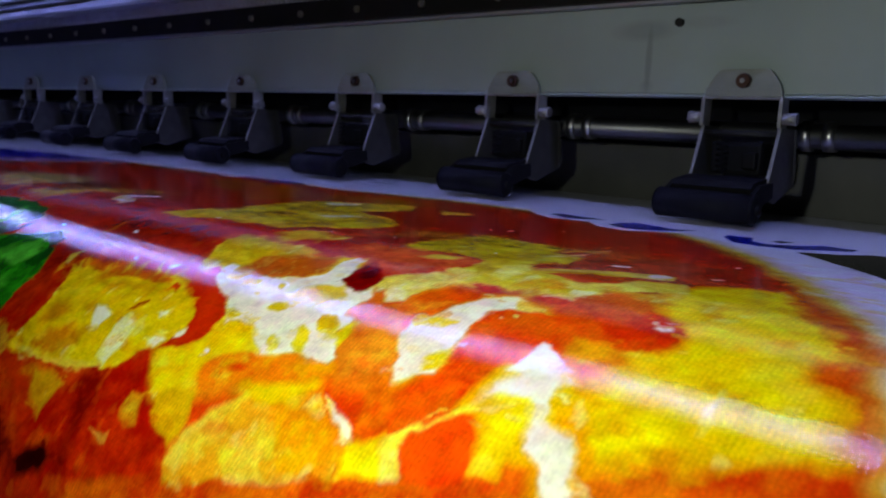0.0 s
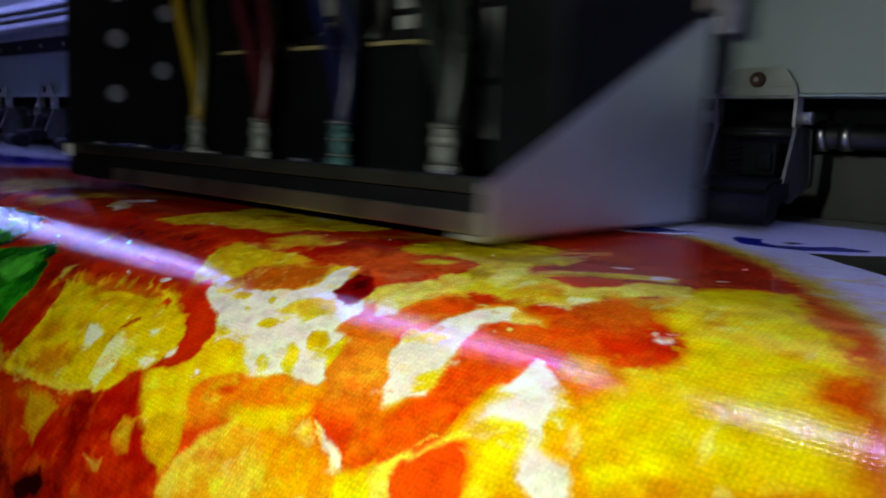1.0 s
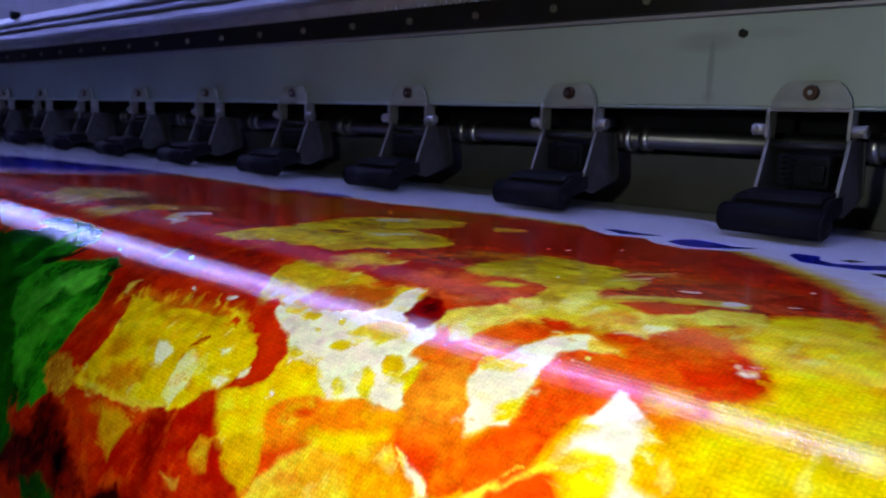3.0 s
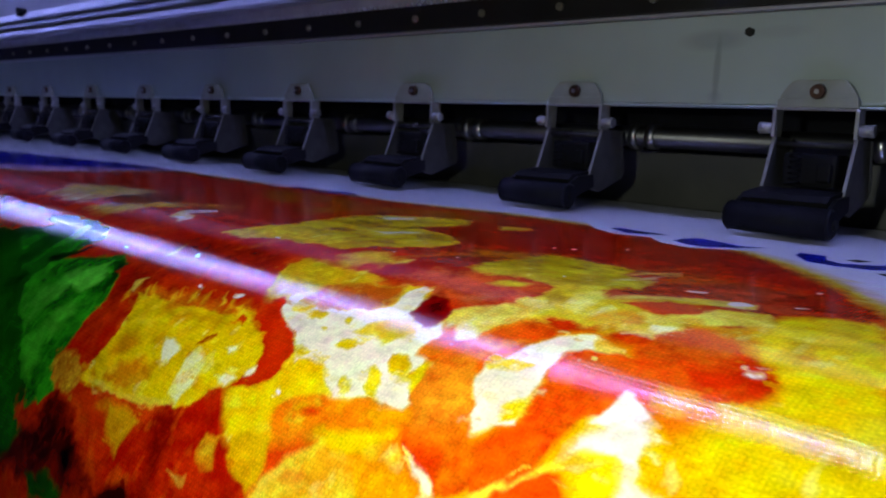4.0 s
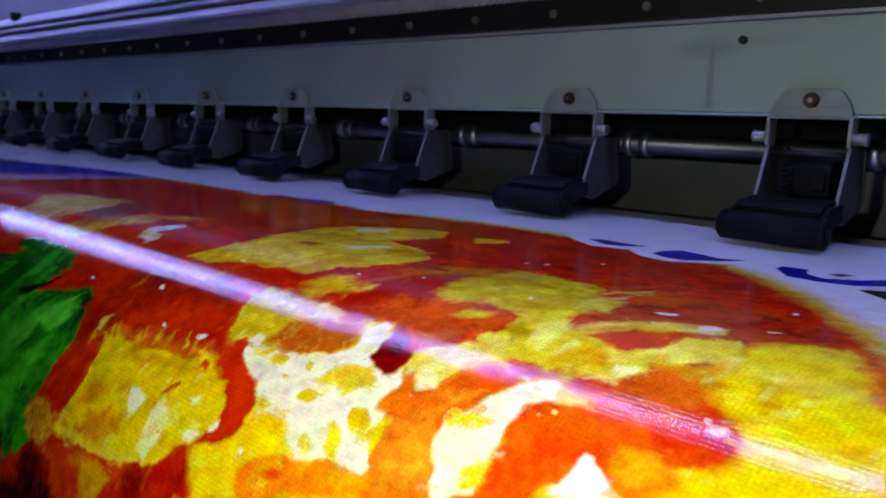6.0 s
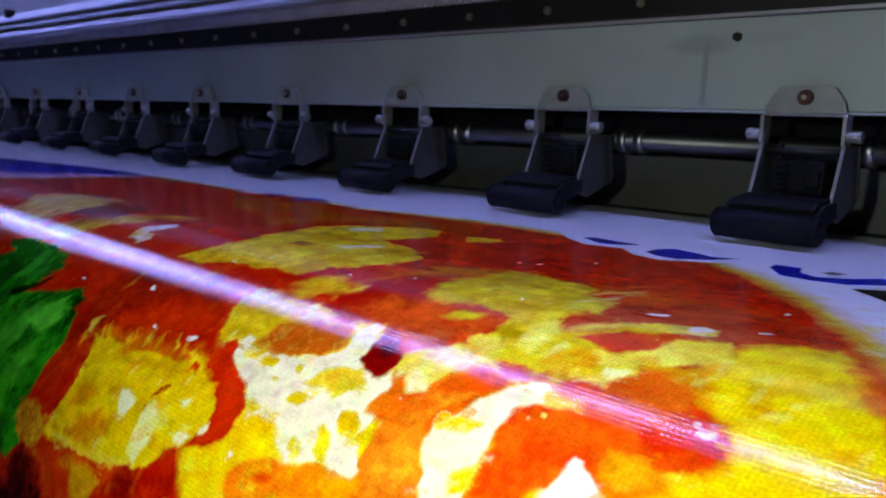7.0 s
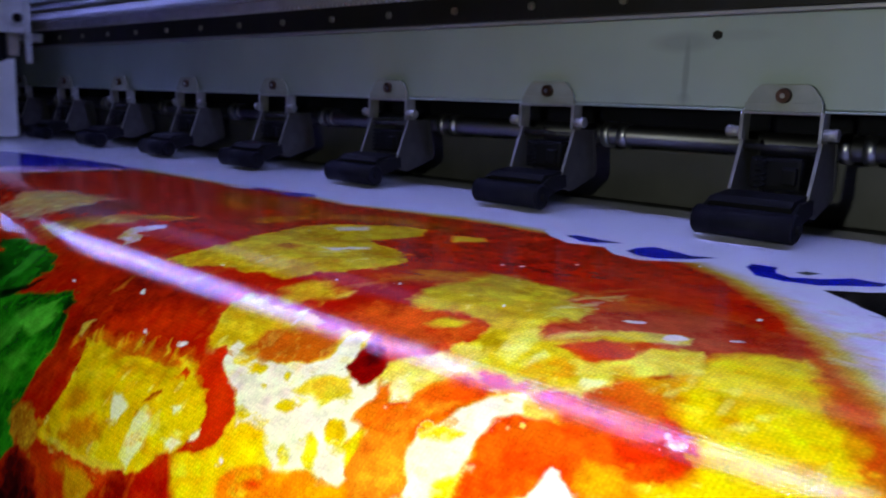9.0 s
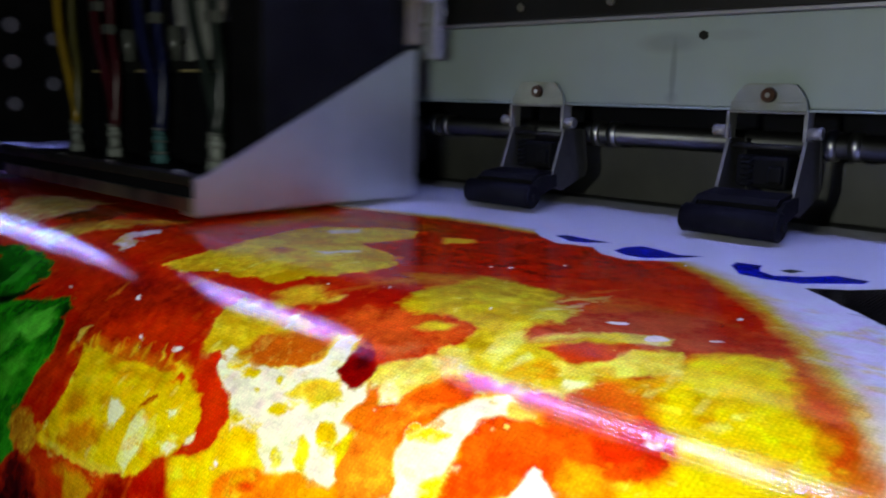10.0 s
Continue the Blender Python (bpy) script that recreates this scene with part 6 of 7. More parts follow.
    art.paint([(-48.8, 188.9), (-54.0, 186.5), (-54.8, 180.2), (-50.3, 180.5), (-49.4, 186.2), (-40.8, 185.0), (-36.2, 182.4), (-30.9, 180.6), (-23.6, 177.6), (-19.1, 172.5), (-23.0, 171.0), (-22.6, 167.1), (-17.6, 166.5), (-16.1, 172.0), (-15.0, 175.1), (-10.7, 178.5), (-1.0, 178.0), (-0.6, 174.7), (0.2, 180.8), (-1.3, 185.9), (3.3, 188.2), (3.8, 193.0), (5.5, 198.2), (9.6, 199.4), (7.4, 201.6), (-1.2, 200.7), (-12.6, 204.3), (-17.8, 202.4), (-21.6, 198.8), (-29.4, 199.2), (-35.1, 196.8), (-38.8, 192.8)], (242, 239, 186), (240, 236, 190), soft=1.2, warp=0.8)
    art.paint([(-35.7, 184.5), (-35.1, 185.9), (-36.1, 187.2), (-38.5, 187.7), (-41.0, 187.2), (-42.5, 185.9), (-42.3, 184.5), (-40.5, 183.5), (-37.9, 183.6)], (214, 186, 10), (230, 202, 20), soft=1, warp=0.9)
    art.paint([(-26.3, 183.2), (-25.7, 184.1), (-26.0, 184.7), (-27.0, 184.8), (-28.2, 184.4), (-29.0, 183.7), (-29.2, 182.9), (-28.5, 182.5), (-27.4, 182.6)], (214, 186, 10), (230, 202, 20), soft=1, warp=0.9)
    art.paint([(-18.3, 189.7), (-18.1, 190.9), (-19.4, 192.1), (-21.7, 192.6), (-23.9, 192.3), (-25.1, 191.3), (-24.5, 190.0), (-22.6, 189.1), (-20.1, 189.0)], (214, 186, 10), (230, 202, 20), soft=1, warp=0.9)
    art.paint([(-29.8, 197.1), (-29.6, 197.9), (-30.4, 198.6), (-31.9, 198.9), (-33.3, 198.7), (-34.1, 198.1), (-33.8, 197.2), (-32.5, 196.7), (-31.0, 196.6)], (214, 186, 10), (230, 202, 20), soft=1, warp=0.9)
    art.paint([(-31.2, 189.1), (-31.0, 189.5), (-31.5, 189.9), (-32.2, 190.1), (-33.0, 190.0), (-33.4, 189.6), (-33.3, 189.2), (-32.6, 188.9), (-31.8, 188.8)], (214, 186, 10), (230, 202, 20), soft=1, warp=0.9)
    art.paint([(-3.2, 197.1), (-1.4, 199.6), (-1.2, 201.2), (-2.7, 201.2), (-5.3, 199.6), (-7.7, 197.0), (-9.0, 194.7), (-8.3, 193.8), (-6.0, 194.8)], (214, 186, 10), (230, 202, 20), soft=1, warp=0.9)
    art.paint([(0.3, 190.9), (1.8, 193.3), (1.4, 195.0), (-0.6, 195.2), (-3.4, 193.9), (-5.8, 191.5), (-6.5, 189.2), (-5.2, 188.1), (-2.5, 188.8)], (214, 186, 10), (230, 202, 20), soft=1, warp=0.9)
    art.paint([(-9.8, 200.7), (-9.0, 202.2), (-9.4, 203.3), (-10.9, 203.5), (-12.8, 202.7), (-14.2, 201.3), (-14.5, 199.9), (-13.4, 199.2), (-11.6, 199.5)], (214, 186, 10), (230, 202, 20), soft=1, warp=0.9)
    art.paint([(-22.8, 186.8), (-20.2, 181.9), (-11.6, 177.6), (-6.1, 181.7), (-9.5, 185.5), (-11.3, 188.2), (-16.5, 187.4)], (214, 184, 16), (228, 206, 60), soft=1.6, warp=1.2)
    art.paint([(1.5, 195.0), (3.5, 188.9), (6.9, 188.4), (6.8, 194.5), (6.6, 197.5)], (238, 214, 20), soft=1.5, warp=0.8)
    art.paint([(-3.6, 174.2), (-4.4, 170.7), (1.4, 166.2), (6.4, 161.2), (7.5, 156.2), (13.2, 156.0), (12.6, 161.7), (9.3, 166.6), (2.5, 171.4), (0.2, 174.8)], (236, 222, 120), (222, 186, 40), soft=1.4, warp=1)
    art.paint([(4.4, 179.6), (1.7, 174.6), (3.4, 172.3), (7.4, 174.3), (8.9, 178.4)], (244, 240, 180), (236, 214, 60), soft=1.4, warp=0.8)
    art.paint([(0.5, 175.0), (3.3, 178.8), (5.3, 183.5), (4.1, 187.4), (-0.6, 188.0), (-1.1, 184.0), (-0.0, 180.0), (-1.1, 176.6)], (222, 104, 14), (232, 134, 20), soft=1.2, warp=0.8)
    art.paint([(-10.2, 176.5), (-14.0, 175.6), (-15.5, 171.4), (-15.8, 166.5), (-11.2, 166.4), (-5.8, 170.2), (-2.9, 173.5), (-3.8, 177.1), (-6.5, 178.5)], (150, 10, 4), (112, 4, 6), soft=1, warp=0.8)
    art.paint([(-12.7, 170.8), (-10.3, 168.5), (-6.8, 171.2), (-8.9, 172.9)], (64, 2, 6), soft=1.6, warp=0.8, alpha=0.8)
    # the arch, the cheese in it and the tomato
    art.paint([(13.1, 204.4), (7.3, 196.6), (5.9, 190.7), (6.3, 184.8), (9.0, 178.6), (11.9, 172.6), (13.6, 167.4), (21.8, 166.5), (26.2, 167.9), (21.6, 172.9), (20.1, 177.1), (15.2, 181.5), (15.5, 185.5), (18.7, 190.3), (25.3, 199.5)], (230, 100, 14), (240, 146, 26), soft=1.3, warp=0.8, grain=1.3)
    art.paint([(10.1, 176.7), (12.6, 170.3), (16.5, 167.1), (25.2, 167.1), (24.6, 170.5), (18.3, 174.9), (15.1, 177.3)], (220, 60, 8), (228, 90, 12), soft=1.6, warp=0.8)
    art.paint([(18.1, 189.0), (17.8, 184.6), (20.9, 180.1), (22.7, 174.2), (26.6, 168.9), (32.3, 166.0), (35.8, 167.3), (34.6, 170.7), (31.5, 174.8), (31.6, 179.1), (30.8, 184.0), (31.8, 187.9), (31.3, 190.8), (33.7, 196.1), (26.3, 199.1), (20.9, 193.6)], (246, 244, 200), (244, 238, 176), soft=1.1, warp=0.8)
    art.paint([(18.2, 184.2), (21.7, 181.1), (26.7, 180.7), (25.2, 183.4), (21.1, 185.4)], (238, 208, 20), soft=1.1, warp=0.8)
    art.paint([(28.5, 193.3), (30.1, 189.7), (32.3, 188.5), (32.9, 194.2), (30.4, 196.2)], (240, 206, 14), soft=1.3, warp=0.8)
    art.paint([(33.3, 166.4), (38.5, 168.0), (43.9, 169.6), (41.4, 172.5), (36.2, 171.3)], (222, 180, 40), (232, 200, 80), soft=1.4, warp=0.8, alpha=0.85)
    art.paint([(35.2, 195.5), (32.2, 186.3), (31.4, 179.1), (30.9, 174.4), (33.7, 172.0), (39.3, 171.6), (44.0, 170.2), (48.8, 169.1), (55.1, 168.7), (60.4, 167.1), (65.3, 167.2), (71.9, 166.5), (71.4, 169.9), (68.6, 173.6), (65.1, 175.6), (60.5, 175.7), (54.2, 175.6), (54.5, 179.8), (56.1, 185.4), (52.8, 183.2), (49.1, 181.5), (48.5, 188.2)], (230, 64, 8), (240, 104, 14), soft=1.3, warp=0.8, grain=1.2)
    art.paint([(55.5, 169.3), (60.6, 167.5), (65.3, 167.2), (71.6, 166.8), (70.5, 170.9), (67.8, 174.1), (64.7, 175.8), (60.2, 173.6)], (218, 44, 6), (226, 60, 8), soft=1.6, warp=0.8)
    art.paint([(44.9, 168.4), (43.8, 161.3), (47.8, 154.5), (53.5, 151.5), (58.0, 153.8), (60.6, 160.8), (63.5, 165.1), (55.6, 167.4)], (206, 60, 10), (220, 110, 20), soft=2, warp=1.4)
    art.paint([(52.6, 150.0), (55.2, 146.4), (57.1, 147.5), (55.0, 150.7)], (190, 84, 14), soft=1.6, warp=0.8)
    art.paint([(54.4, 176.0), (60.7, 176.1), (62.8, 179.9), (58.7, 183.0), (55.0, 182.0)], (242, 150, 14), (244, 180, 20), soft=2.5, warp=0.8)
    art.paint([(47.2, 190.5), (48.7, 185.5), (49.3, 181.3), (52.0, 182.0), (55.8, 185.0), (58.2, 186.3)], (250, 248, 218), soft=1, warp=0.8)
    art.paint([(37.9, 174.2), (38.0, 174.6), (37.7, 174.9), (37.2, 175.0), (36.7, 174.9), (36.5, 174.5), (36.6, 174.1), (37.0, 173.9), (37.5, 173.9)], (244, 220, 150), soft=0.8, warp=0.8)
    art.paint([(74.0, 156.9), (75.3, 154.2), (76.8, 156.3), (75.4, 158.5)], (236, 222, 90), soft=1.6, warp=0.8)
    art.paint([(-71.1, 186.6), (-71.2, 187.2), (-72.5, 187.9), (-74.3, 188.2), (-75.6, 187.9), (-75.6, 187.3), (-74.3, 186.6), (-72.5, 186.3)], (244, 236, 214), soft=0.6, warp=0.4)
    art.paint([(-93, 188.2), (-92.9, 188.6), (-93.4, 188.9), (-94.3, 189), (-95.1, 188.7), (-95.3, 188.3), (-94.8, 188), (-93.9, 187.9)], (244, 236, 214), soft=0.6, warp=0.4)
    art.paint([(-99.3, 154.2), (-99.1, 154.6), (-99.5, 155), (-100.3, 155.1), (-101, 154.9), (-101.2, 154.5), (-100.9, 154.1), (-100, 154)], (244, 236, 214), soft=0.6, warp=0.4)
    art.paint([(-112.4, 175.8), (-112.1, 176.4), (-112.9, 176.9), (-114.3, 177), (-115.5, 176.7), (-115.7, 176.2), (-114.9, 175.7), (-113.6, 175.5)], (244, 236, 214), soft=0.6, warp=0.4)
    art.paint([(-154.9, 182), (-154.6, 182.4), (-155, 182.7), (-156, 182.7), (-156.8, 182.5), (-157, 182.2), (-156.5, 181.9), (-155.7, 181.8)], (244, 236, 214), soft=0.6, warp=0.4)
    art.paint([(53.9, 94.2), (54.1, 95.1), (53.8, 95.9), (53.2, 96.1), (52.7, 95.5), (52.5, 94.5), (52.8, 93.7), (53.4, 93.6)], (244, 236, 214), soft=0.6, warp=0.4)
    art.paint([(-15.6, 71.9), (-15.3, 72.7), (-15.6, 73.3), (-16.1, 73.5), (-16.6, 73.1), (-16.8, 72.4), (-16.6, 71.7), (-16.1, 71.5)], (244, 236, 214), soft=0.6, warp=0.4)
    art.paint([(-30.7, 92.7), (-30.5, 93.3), (-30.6, 94), (-31.1, 94.2), (-31.7, 93.8), (-31.9, 93.2), (-31.8, 92.5), (-31.3, 92.3)], (244, 236, 214), soft=0.6, warp=0.4)
    art.paint([(-25.3, 89), (-25.1, 89.8), (-25.4, 90.6), (-26.1, 91), (-26.8, 90.7), (-26.9, 90), (-26.5, 89.2), (-25.9, 88.7)], (244, 236, 214), soft=0.6, warp=0.4)
    art.paint([(35.1, 120.5), (35.1, 121.9), (34, 123.6), (32.6, 124.7), (31.6, 124.4), (31.6, 123), (32.7, 121.3), (34.1, 120.3)], (244, 236, 214), soft=0.6, warp=0.4)
    art.paint([(48.5, 125.8), (48.6, 127.9), (47.4, 129.9), (45.6, 130.8), (44.3, 130.1), (44.2, 128.1), (45.3, 125.9), (47.1, 124.9)], (244, 236, 214), soft=0.6, warp=0.4)
    art.paint([(59.4, 117.1), (59.3, 118.2), (58.5, 119.4), (57.5, 120.2), (56.8, 120), (56.9, 118.9), (57.7, 117.7), (58.7, 116.9)], (244, 236, 214), soft=0.6, warp=0.4)
    art.paint([(-28.5, 209), (-28.2, 209.5), (-28.6, 209.8), (-29.4, 209.8), (-30, 209.5), (-30.1, 209.1), (-29.8, 208.7), (-29.1, 208.7)], (244, 236, 214), soft=0.6, warp=0.4)
    art.paint([(-33.9, 137), (-33.5, 137.6), (-33.6, 138), (-34.1, 138), (-34.7, 137.6), (-35.2, 136.9), (-35.2, 136.5), (-34.6, 136.5)], (244, 236, 214), soft=0.6, warp=0.4)
    art.paint([(-52.1, 144.9), (-51.9, 145.3), (-52, 145.7), (-52.5, 145.7), (-53, 145.5), (-53.4, 145), (-53.2, 144.7), (-52.6, 144.7)], (244, 236, 214), soft=0.6, warp=0.4)
    art.paint([(2.1, 133.9), (2.4, 134.5), (2.3, 134.9), (1.9, 134.9), (1.3, 134.4), (1, 133.8), (1.1, 133.4), (1.5, 133.4)], (244, 236, 214), soft=0.6, warp=0.4)
    art.paint([(11.9, 39.4), (12.1, 40.2), (11.9, 40.8), (11.5, 40.9), (11.1, 40.4), (10.9, 39.6), (11, 39), (11.4, 38.9)], (244, 236, 214), soft=0.6, warp=0.4)
    # white outline and blue letters, the dark board beyond
    art.paint([(-66.8, 20.4), (-56.7, 30.3), (-43.4, 38.6), (-29.2, 34.6), (-18.6, 44.6), (-7.4, 47.2), (6.2, 35.7), (11.8, 27.4), (8.9, -6.5), (-21.6, -20.4), (-70.8, -7.7)], PAPER, soft=1.2, warp=0.5)
    art.paint([(-53.6, 24.3), (-51.3, 19.1), (-40.6, 20.8), (-29, 20.8), (-35.5, 28.8), (-42, 30.9)], (14, 22, 150), (20, 34, 176), soft=1, warp=0.4)
    art.paint([(-20.2, 34.4), (-20.7, 24), (-16.9, 17.6), (-5.9, 20.5), (0.2, 23.6), (8.4, 18.6), (3.3, 29.7), (-4.9, 39.6), (-11.7, 39.6)], (14, 22, 150), (20, 34, 176), soft=1, warp=0.4)
    art.paint([(22, 27.5), (20.9, 19.7), (29.5, 18.5), (33, 28.6), (38.7, 32.7), (47.1, 25.6), (52.9, 16.1), (63.4, 16.6), (63.4, 22.7), (49.4, 37.7), (39.7, 40.4), (29.9, 39)], (14, 22, 150), (20, 34, 176), soft=1, warp=0.4)
    art.paint([(36.9, 22.7), (38.8, 17.6), (43.9, 17.2), (41.2, 24.5)], (70, 80, 60), soft=1, warp=0.3)
    art.paint([(52.2, 43.7), (62.1, 35.7), (70.2, 25.3), (130, 10), (500, 0), (500, 300), (190, 240), (120, 120), (82, 73.2), (69.1, 60.1)], (8, 8, 10), (30, 26, 26), soft=1.2, warp=0.4)
    # blue ribbon with pale and red edges further along
    art.paint([(-1500, 210), (-900, 130), (-592, 66), (-485, 42), (-400, 38), (-388, 35), (-403, 53), (-416, 68), (-441, 110), (-560, 190), (-900, 330), (-1500, 420)], (20, 20, 136), (44, 44, 190), soft=5, warp=3)
    art.paint([(-1500, 420), (-560, 190), (-441, 111), (-416, 69), (-403, 55), (-392, 36), (-380, 38), (-390, 58), (-397, 126), (-480, 190), (-900, 400)], (206, 196, 226), (190, 110, 140), soft=4, warp=2)
    art.paint([(-276, 44), (-262, 34), (-249, 32), (-246, 37), (-262, 43)], PAPER, soft=2, warp=1)
    art.paint([(-262, 36), (-246, 31), (-240, 36), (-250, 40)], (40, 44, 176), soft=2, warp=1)
    art.paint([(-232, 41), (-226, 28), (-214, 26), (-206, 33), (-218, 42)], (40, 44, 176), (120, 120, 200), soft=2, warp=1)
    return art.ink


def inks(x, s):
    """The picture with ragged edges and with neighbouring inks that bleed into one another."""
    keep = np.clip((s - 42) / 45, 0, 1) * np.clip((105 - x) / 12, 0, 1)
    n1, n2 = fractal(x / 4.5, s / 4.5, 201, 3), fractal(x / 4.5, s / 4.5, 211, 3)
    one = draw(x + 1.1 * keep * n1, s + 0.9 * keep * n2)
    u, v = fractal(x / 6, s / 3.5, 221, 4), fractal(x / 6, s / 3.5, 231, 4)
    two = draw(x + 6.5 * u, s + 4.5 * v)
    mask = (np.clip(2.4 * fractal(x / 7, s / 4, 241, 4) - 0.6, 0, 0.50) * keep)[:, None]
    ink = one * (1 - mask) + two * mask
    # cheese browns and pales, sauce darkens and catches oil, in small uneven patches
    r, g, b = ink[:, 0], ink[:, 1], ink[:, 2]
    cheese = np.clip((g - 0.22) / 0.2, 0, 1) * np.clip((r - g) / 0.1, 0, 1) * np.clip((0.42 - b) / 0.2, 0, 1) * keep
    pale = np.clip((b - 0.35) / 0.2, 0, 1) * np.clip((g - 0.5) / 0.2, 0, 1) * keep
    sauce = np.clip((0.2 - g) / 0.12, 0, 1) * np.clip((r - 0.25) / 0.2, 0, 1) * keep * np.clip((s - 85) / 50, 0.25, 1)
    v1, v2 = fractal(x / 8, s / 6, 301, 4), fractal(x / 5, s / 7, 311, 3)
    for where, level, colour, much in ((cheese, 1.2 * v1 - 0.30, (252, 230, 50), 0.6), (cheese, -1.2 * v1 - 0.32, (212, 116, 8), 0.45), (cheese, 1.6 * v2 - 0.80, (248, 238, 130), 0.6),
                                       (pale, 1.4 * v1 - 0.45, (244, 220, 40), 0.5), (sauce, 1.3 * v2 - 0.50, (226, 100, 16), 0.45), (sauce, -1.3 * v1 - 0.50, (132, 12, 4), 0.45)):
        a = (where * np.clip(level * 2.2, 0, 1) * much)[:, None]
        ink = ink * (1 - a) + linear(colour) * a
    ink[:, 1] *= 1 + 0.06 * cheese
    ink[:, 2] *= 1 - 0.45 * cheese
    tone = 1 + keep * ((0.08 + 0.13 * np.clip((s - 105) / 45, 0, 1)) * fractal(x / 5, s / 3, 251, 5) + 0.08 * fractal(x / 1.4, s / 1.1, 261, 3) + 0.08 * fractal(x / 0.7, s / 0.6, 281, 2))
    ink = ink * tone[:, None]
    hue = 1 + 0.18 * keep * fractal(x / 4, s / 4, 271, 4)
    ink[:, 1] *= hue * (1 - 0.06 * keep)
    return np.clip(ink, 0.0, 0.92)


def advance(t):
    """How far the banner has been fed towards the front, in metres."""
    return float(np.interp(t, [0.0, 0.1, 0.2, 0.3, 5.4, 5.5, 5.6, 5.7, 5.8], [0.0, 0.0035, 0.0053, 0.0058, 0.0058, 0.0090, 0.0145, 0.0163, 0.0166]))


FEEDS = (0.0, 0.1, 0.2, 0.3, 2.0, 5.3, 5.4, 5.5, 5.6, 5.7, 5.8, 7.0, 10.0)
TRAVEL = 0.0168


def along(s):
    """Place on the platen at the way s from the rollers: y, z and the slope in degrees."""
    if s <= FLAT:
        return ROLL_Y - s, 0.0, 0.0
    a = (s - FLAT) / CURVE
    return AXIS_Y - CURVE * math.sin(a), -CURVE * (1 - math.cos(a)), math.degrees(a)


def sheet_piece(name, parent, xs, ss, place):
    """A rigid piece of the banner over the ways ss; place(s) gives y and z in the piece's own space."""
    nx, ns = len(xs), len(ss)
    yz = np.array([place(s) for s in ss])
    co = np.empty((ns, nx, 3))
    co[:, :, 0], co[:, :, 1], co[:, :, 2] = xs[None, :], yz[:, :1], yz[:, 1:]
    i = np.arange((ns - 1) * nx).reshape(ns - 1, nx)[:, :-1].ravel()
    quads = np.stack([i, i + nx, i + nx + 1, i + 1], 1).astype(np.int32)
    me = bpy.data.meshes.new(name)
    me.vertices.add(nx * ns)
    me.vertices.foreach_set("co", co.ravel())
    me.loops.add(quads.size)
    me.loops.foreach_set("vertex_index", quads.ravel())
    me.polygons.add(len(quads))
    me.polygons.foreach_set("loop_start", np.arange(0, quads.size, 4, dtype=np.int32))
    me.polygons.foreach_set("use_smooth", np.ones(len(quads), bool))
    me.update(calc_edges=True)
    gx, gs = np.meshgrid(xs, ss)
    ink = np.ones((nx * ns, 4))
    ink[:, :3] = inks(gx.ravel() * 1000, gs.ravel() * 1000)
    strong = ink[:, :3].max(1)
    ink[:, 3] = np.clip(1.4 * (strong - ink[:, :3].min(1)) / (strong + 0.01) - 0.1, 0.0, 1.0)  # how strongly the ink speckles
    me.attributes.new("ink", "FLOAT_COLOR", "POINT").data.foreach_set("color", ink.ravel())
    uv = np.stack([gx.ravel(), gs.ravel()], 1)[quads.ravel()]
    me.uv_layers.new(name="sheet").data.foreach_set("uv", uv.ravel())
    me.materials.append(VINYL)
    ob = new(name, me)
    ob.parent = parent
    return ob


def banner():
    p = base("printed_banner", 0, 0, 0, "glossy vinyl banner printed with a pizza and blue lettering", "banner")
    xs = np.unique(np.concatenate([np.arange(-1.9, -0.36, 0.006), np.arange(-0.36, -0.15, 0.0007), np.arange(-0.15, 0.13, 0.0004), np.arange(0.13, 0.6, 0.01)]).round(5))
    cut = FLAT - TRAVEL
    flat = sheet_piece("flat_sheet", p, xs, np.concatenate([np.arange(-0.10, -0.005, 0.005), np.arange(-0.005, cut, 0.0006), [cut]]), lambda s: (ROLL_Y - s, 0.0))
    bent = sheet_piece("bent_sheet", p, xs, np.concatenate([np.arange(FLAT, FLAT + 0.125, 0.0004), np.arange(FLAT + 0.125, FLAT + 0.16, 0.005)]),
                       lambda s: (-CURVE * math.sin((s - FLAT) / CURVE), CURVE * math.cos((s - FLAT) / CURVE)))
    strips, n = [], 12
    for k in range(n):
        a, b = cut + TRAVEL * k / n, cut + TRAVEL * (k + 1) / n
        mid = (a + b) / 2
        strips.append((mid, sheet_piece("sheet_strip", p, xs, np.linspace(a, b, 3), lambda s, mid=mid: (mid - s, 0.0))))
    end = FLAT + 0.155
    hang = sheet_piece("hanging_sheet", p, xs[::6], np.array([end, end + 0.1, end + 0.35]), lambda s: (0.0, end - s))
    return flat, bent, strips, hang


FLAT_SHEET, BENT_SHEET, STRIPS, HANGING = banner()


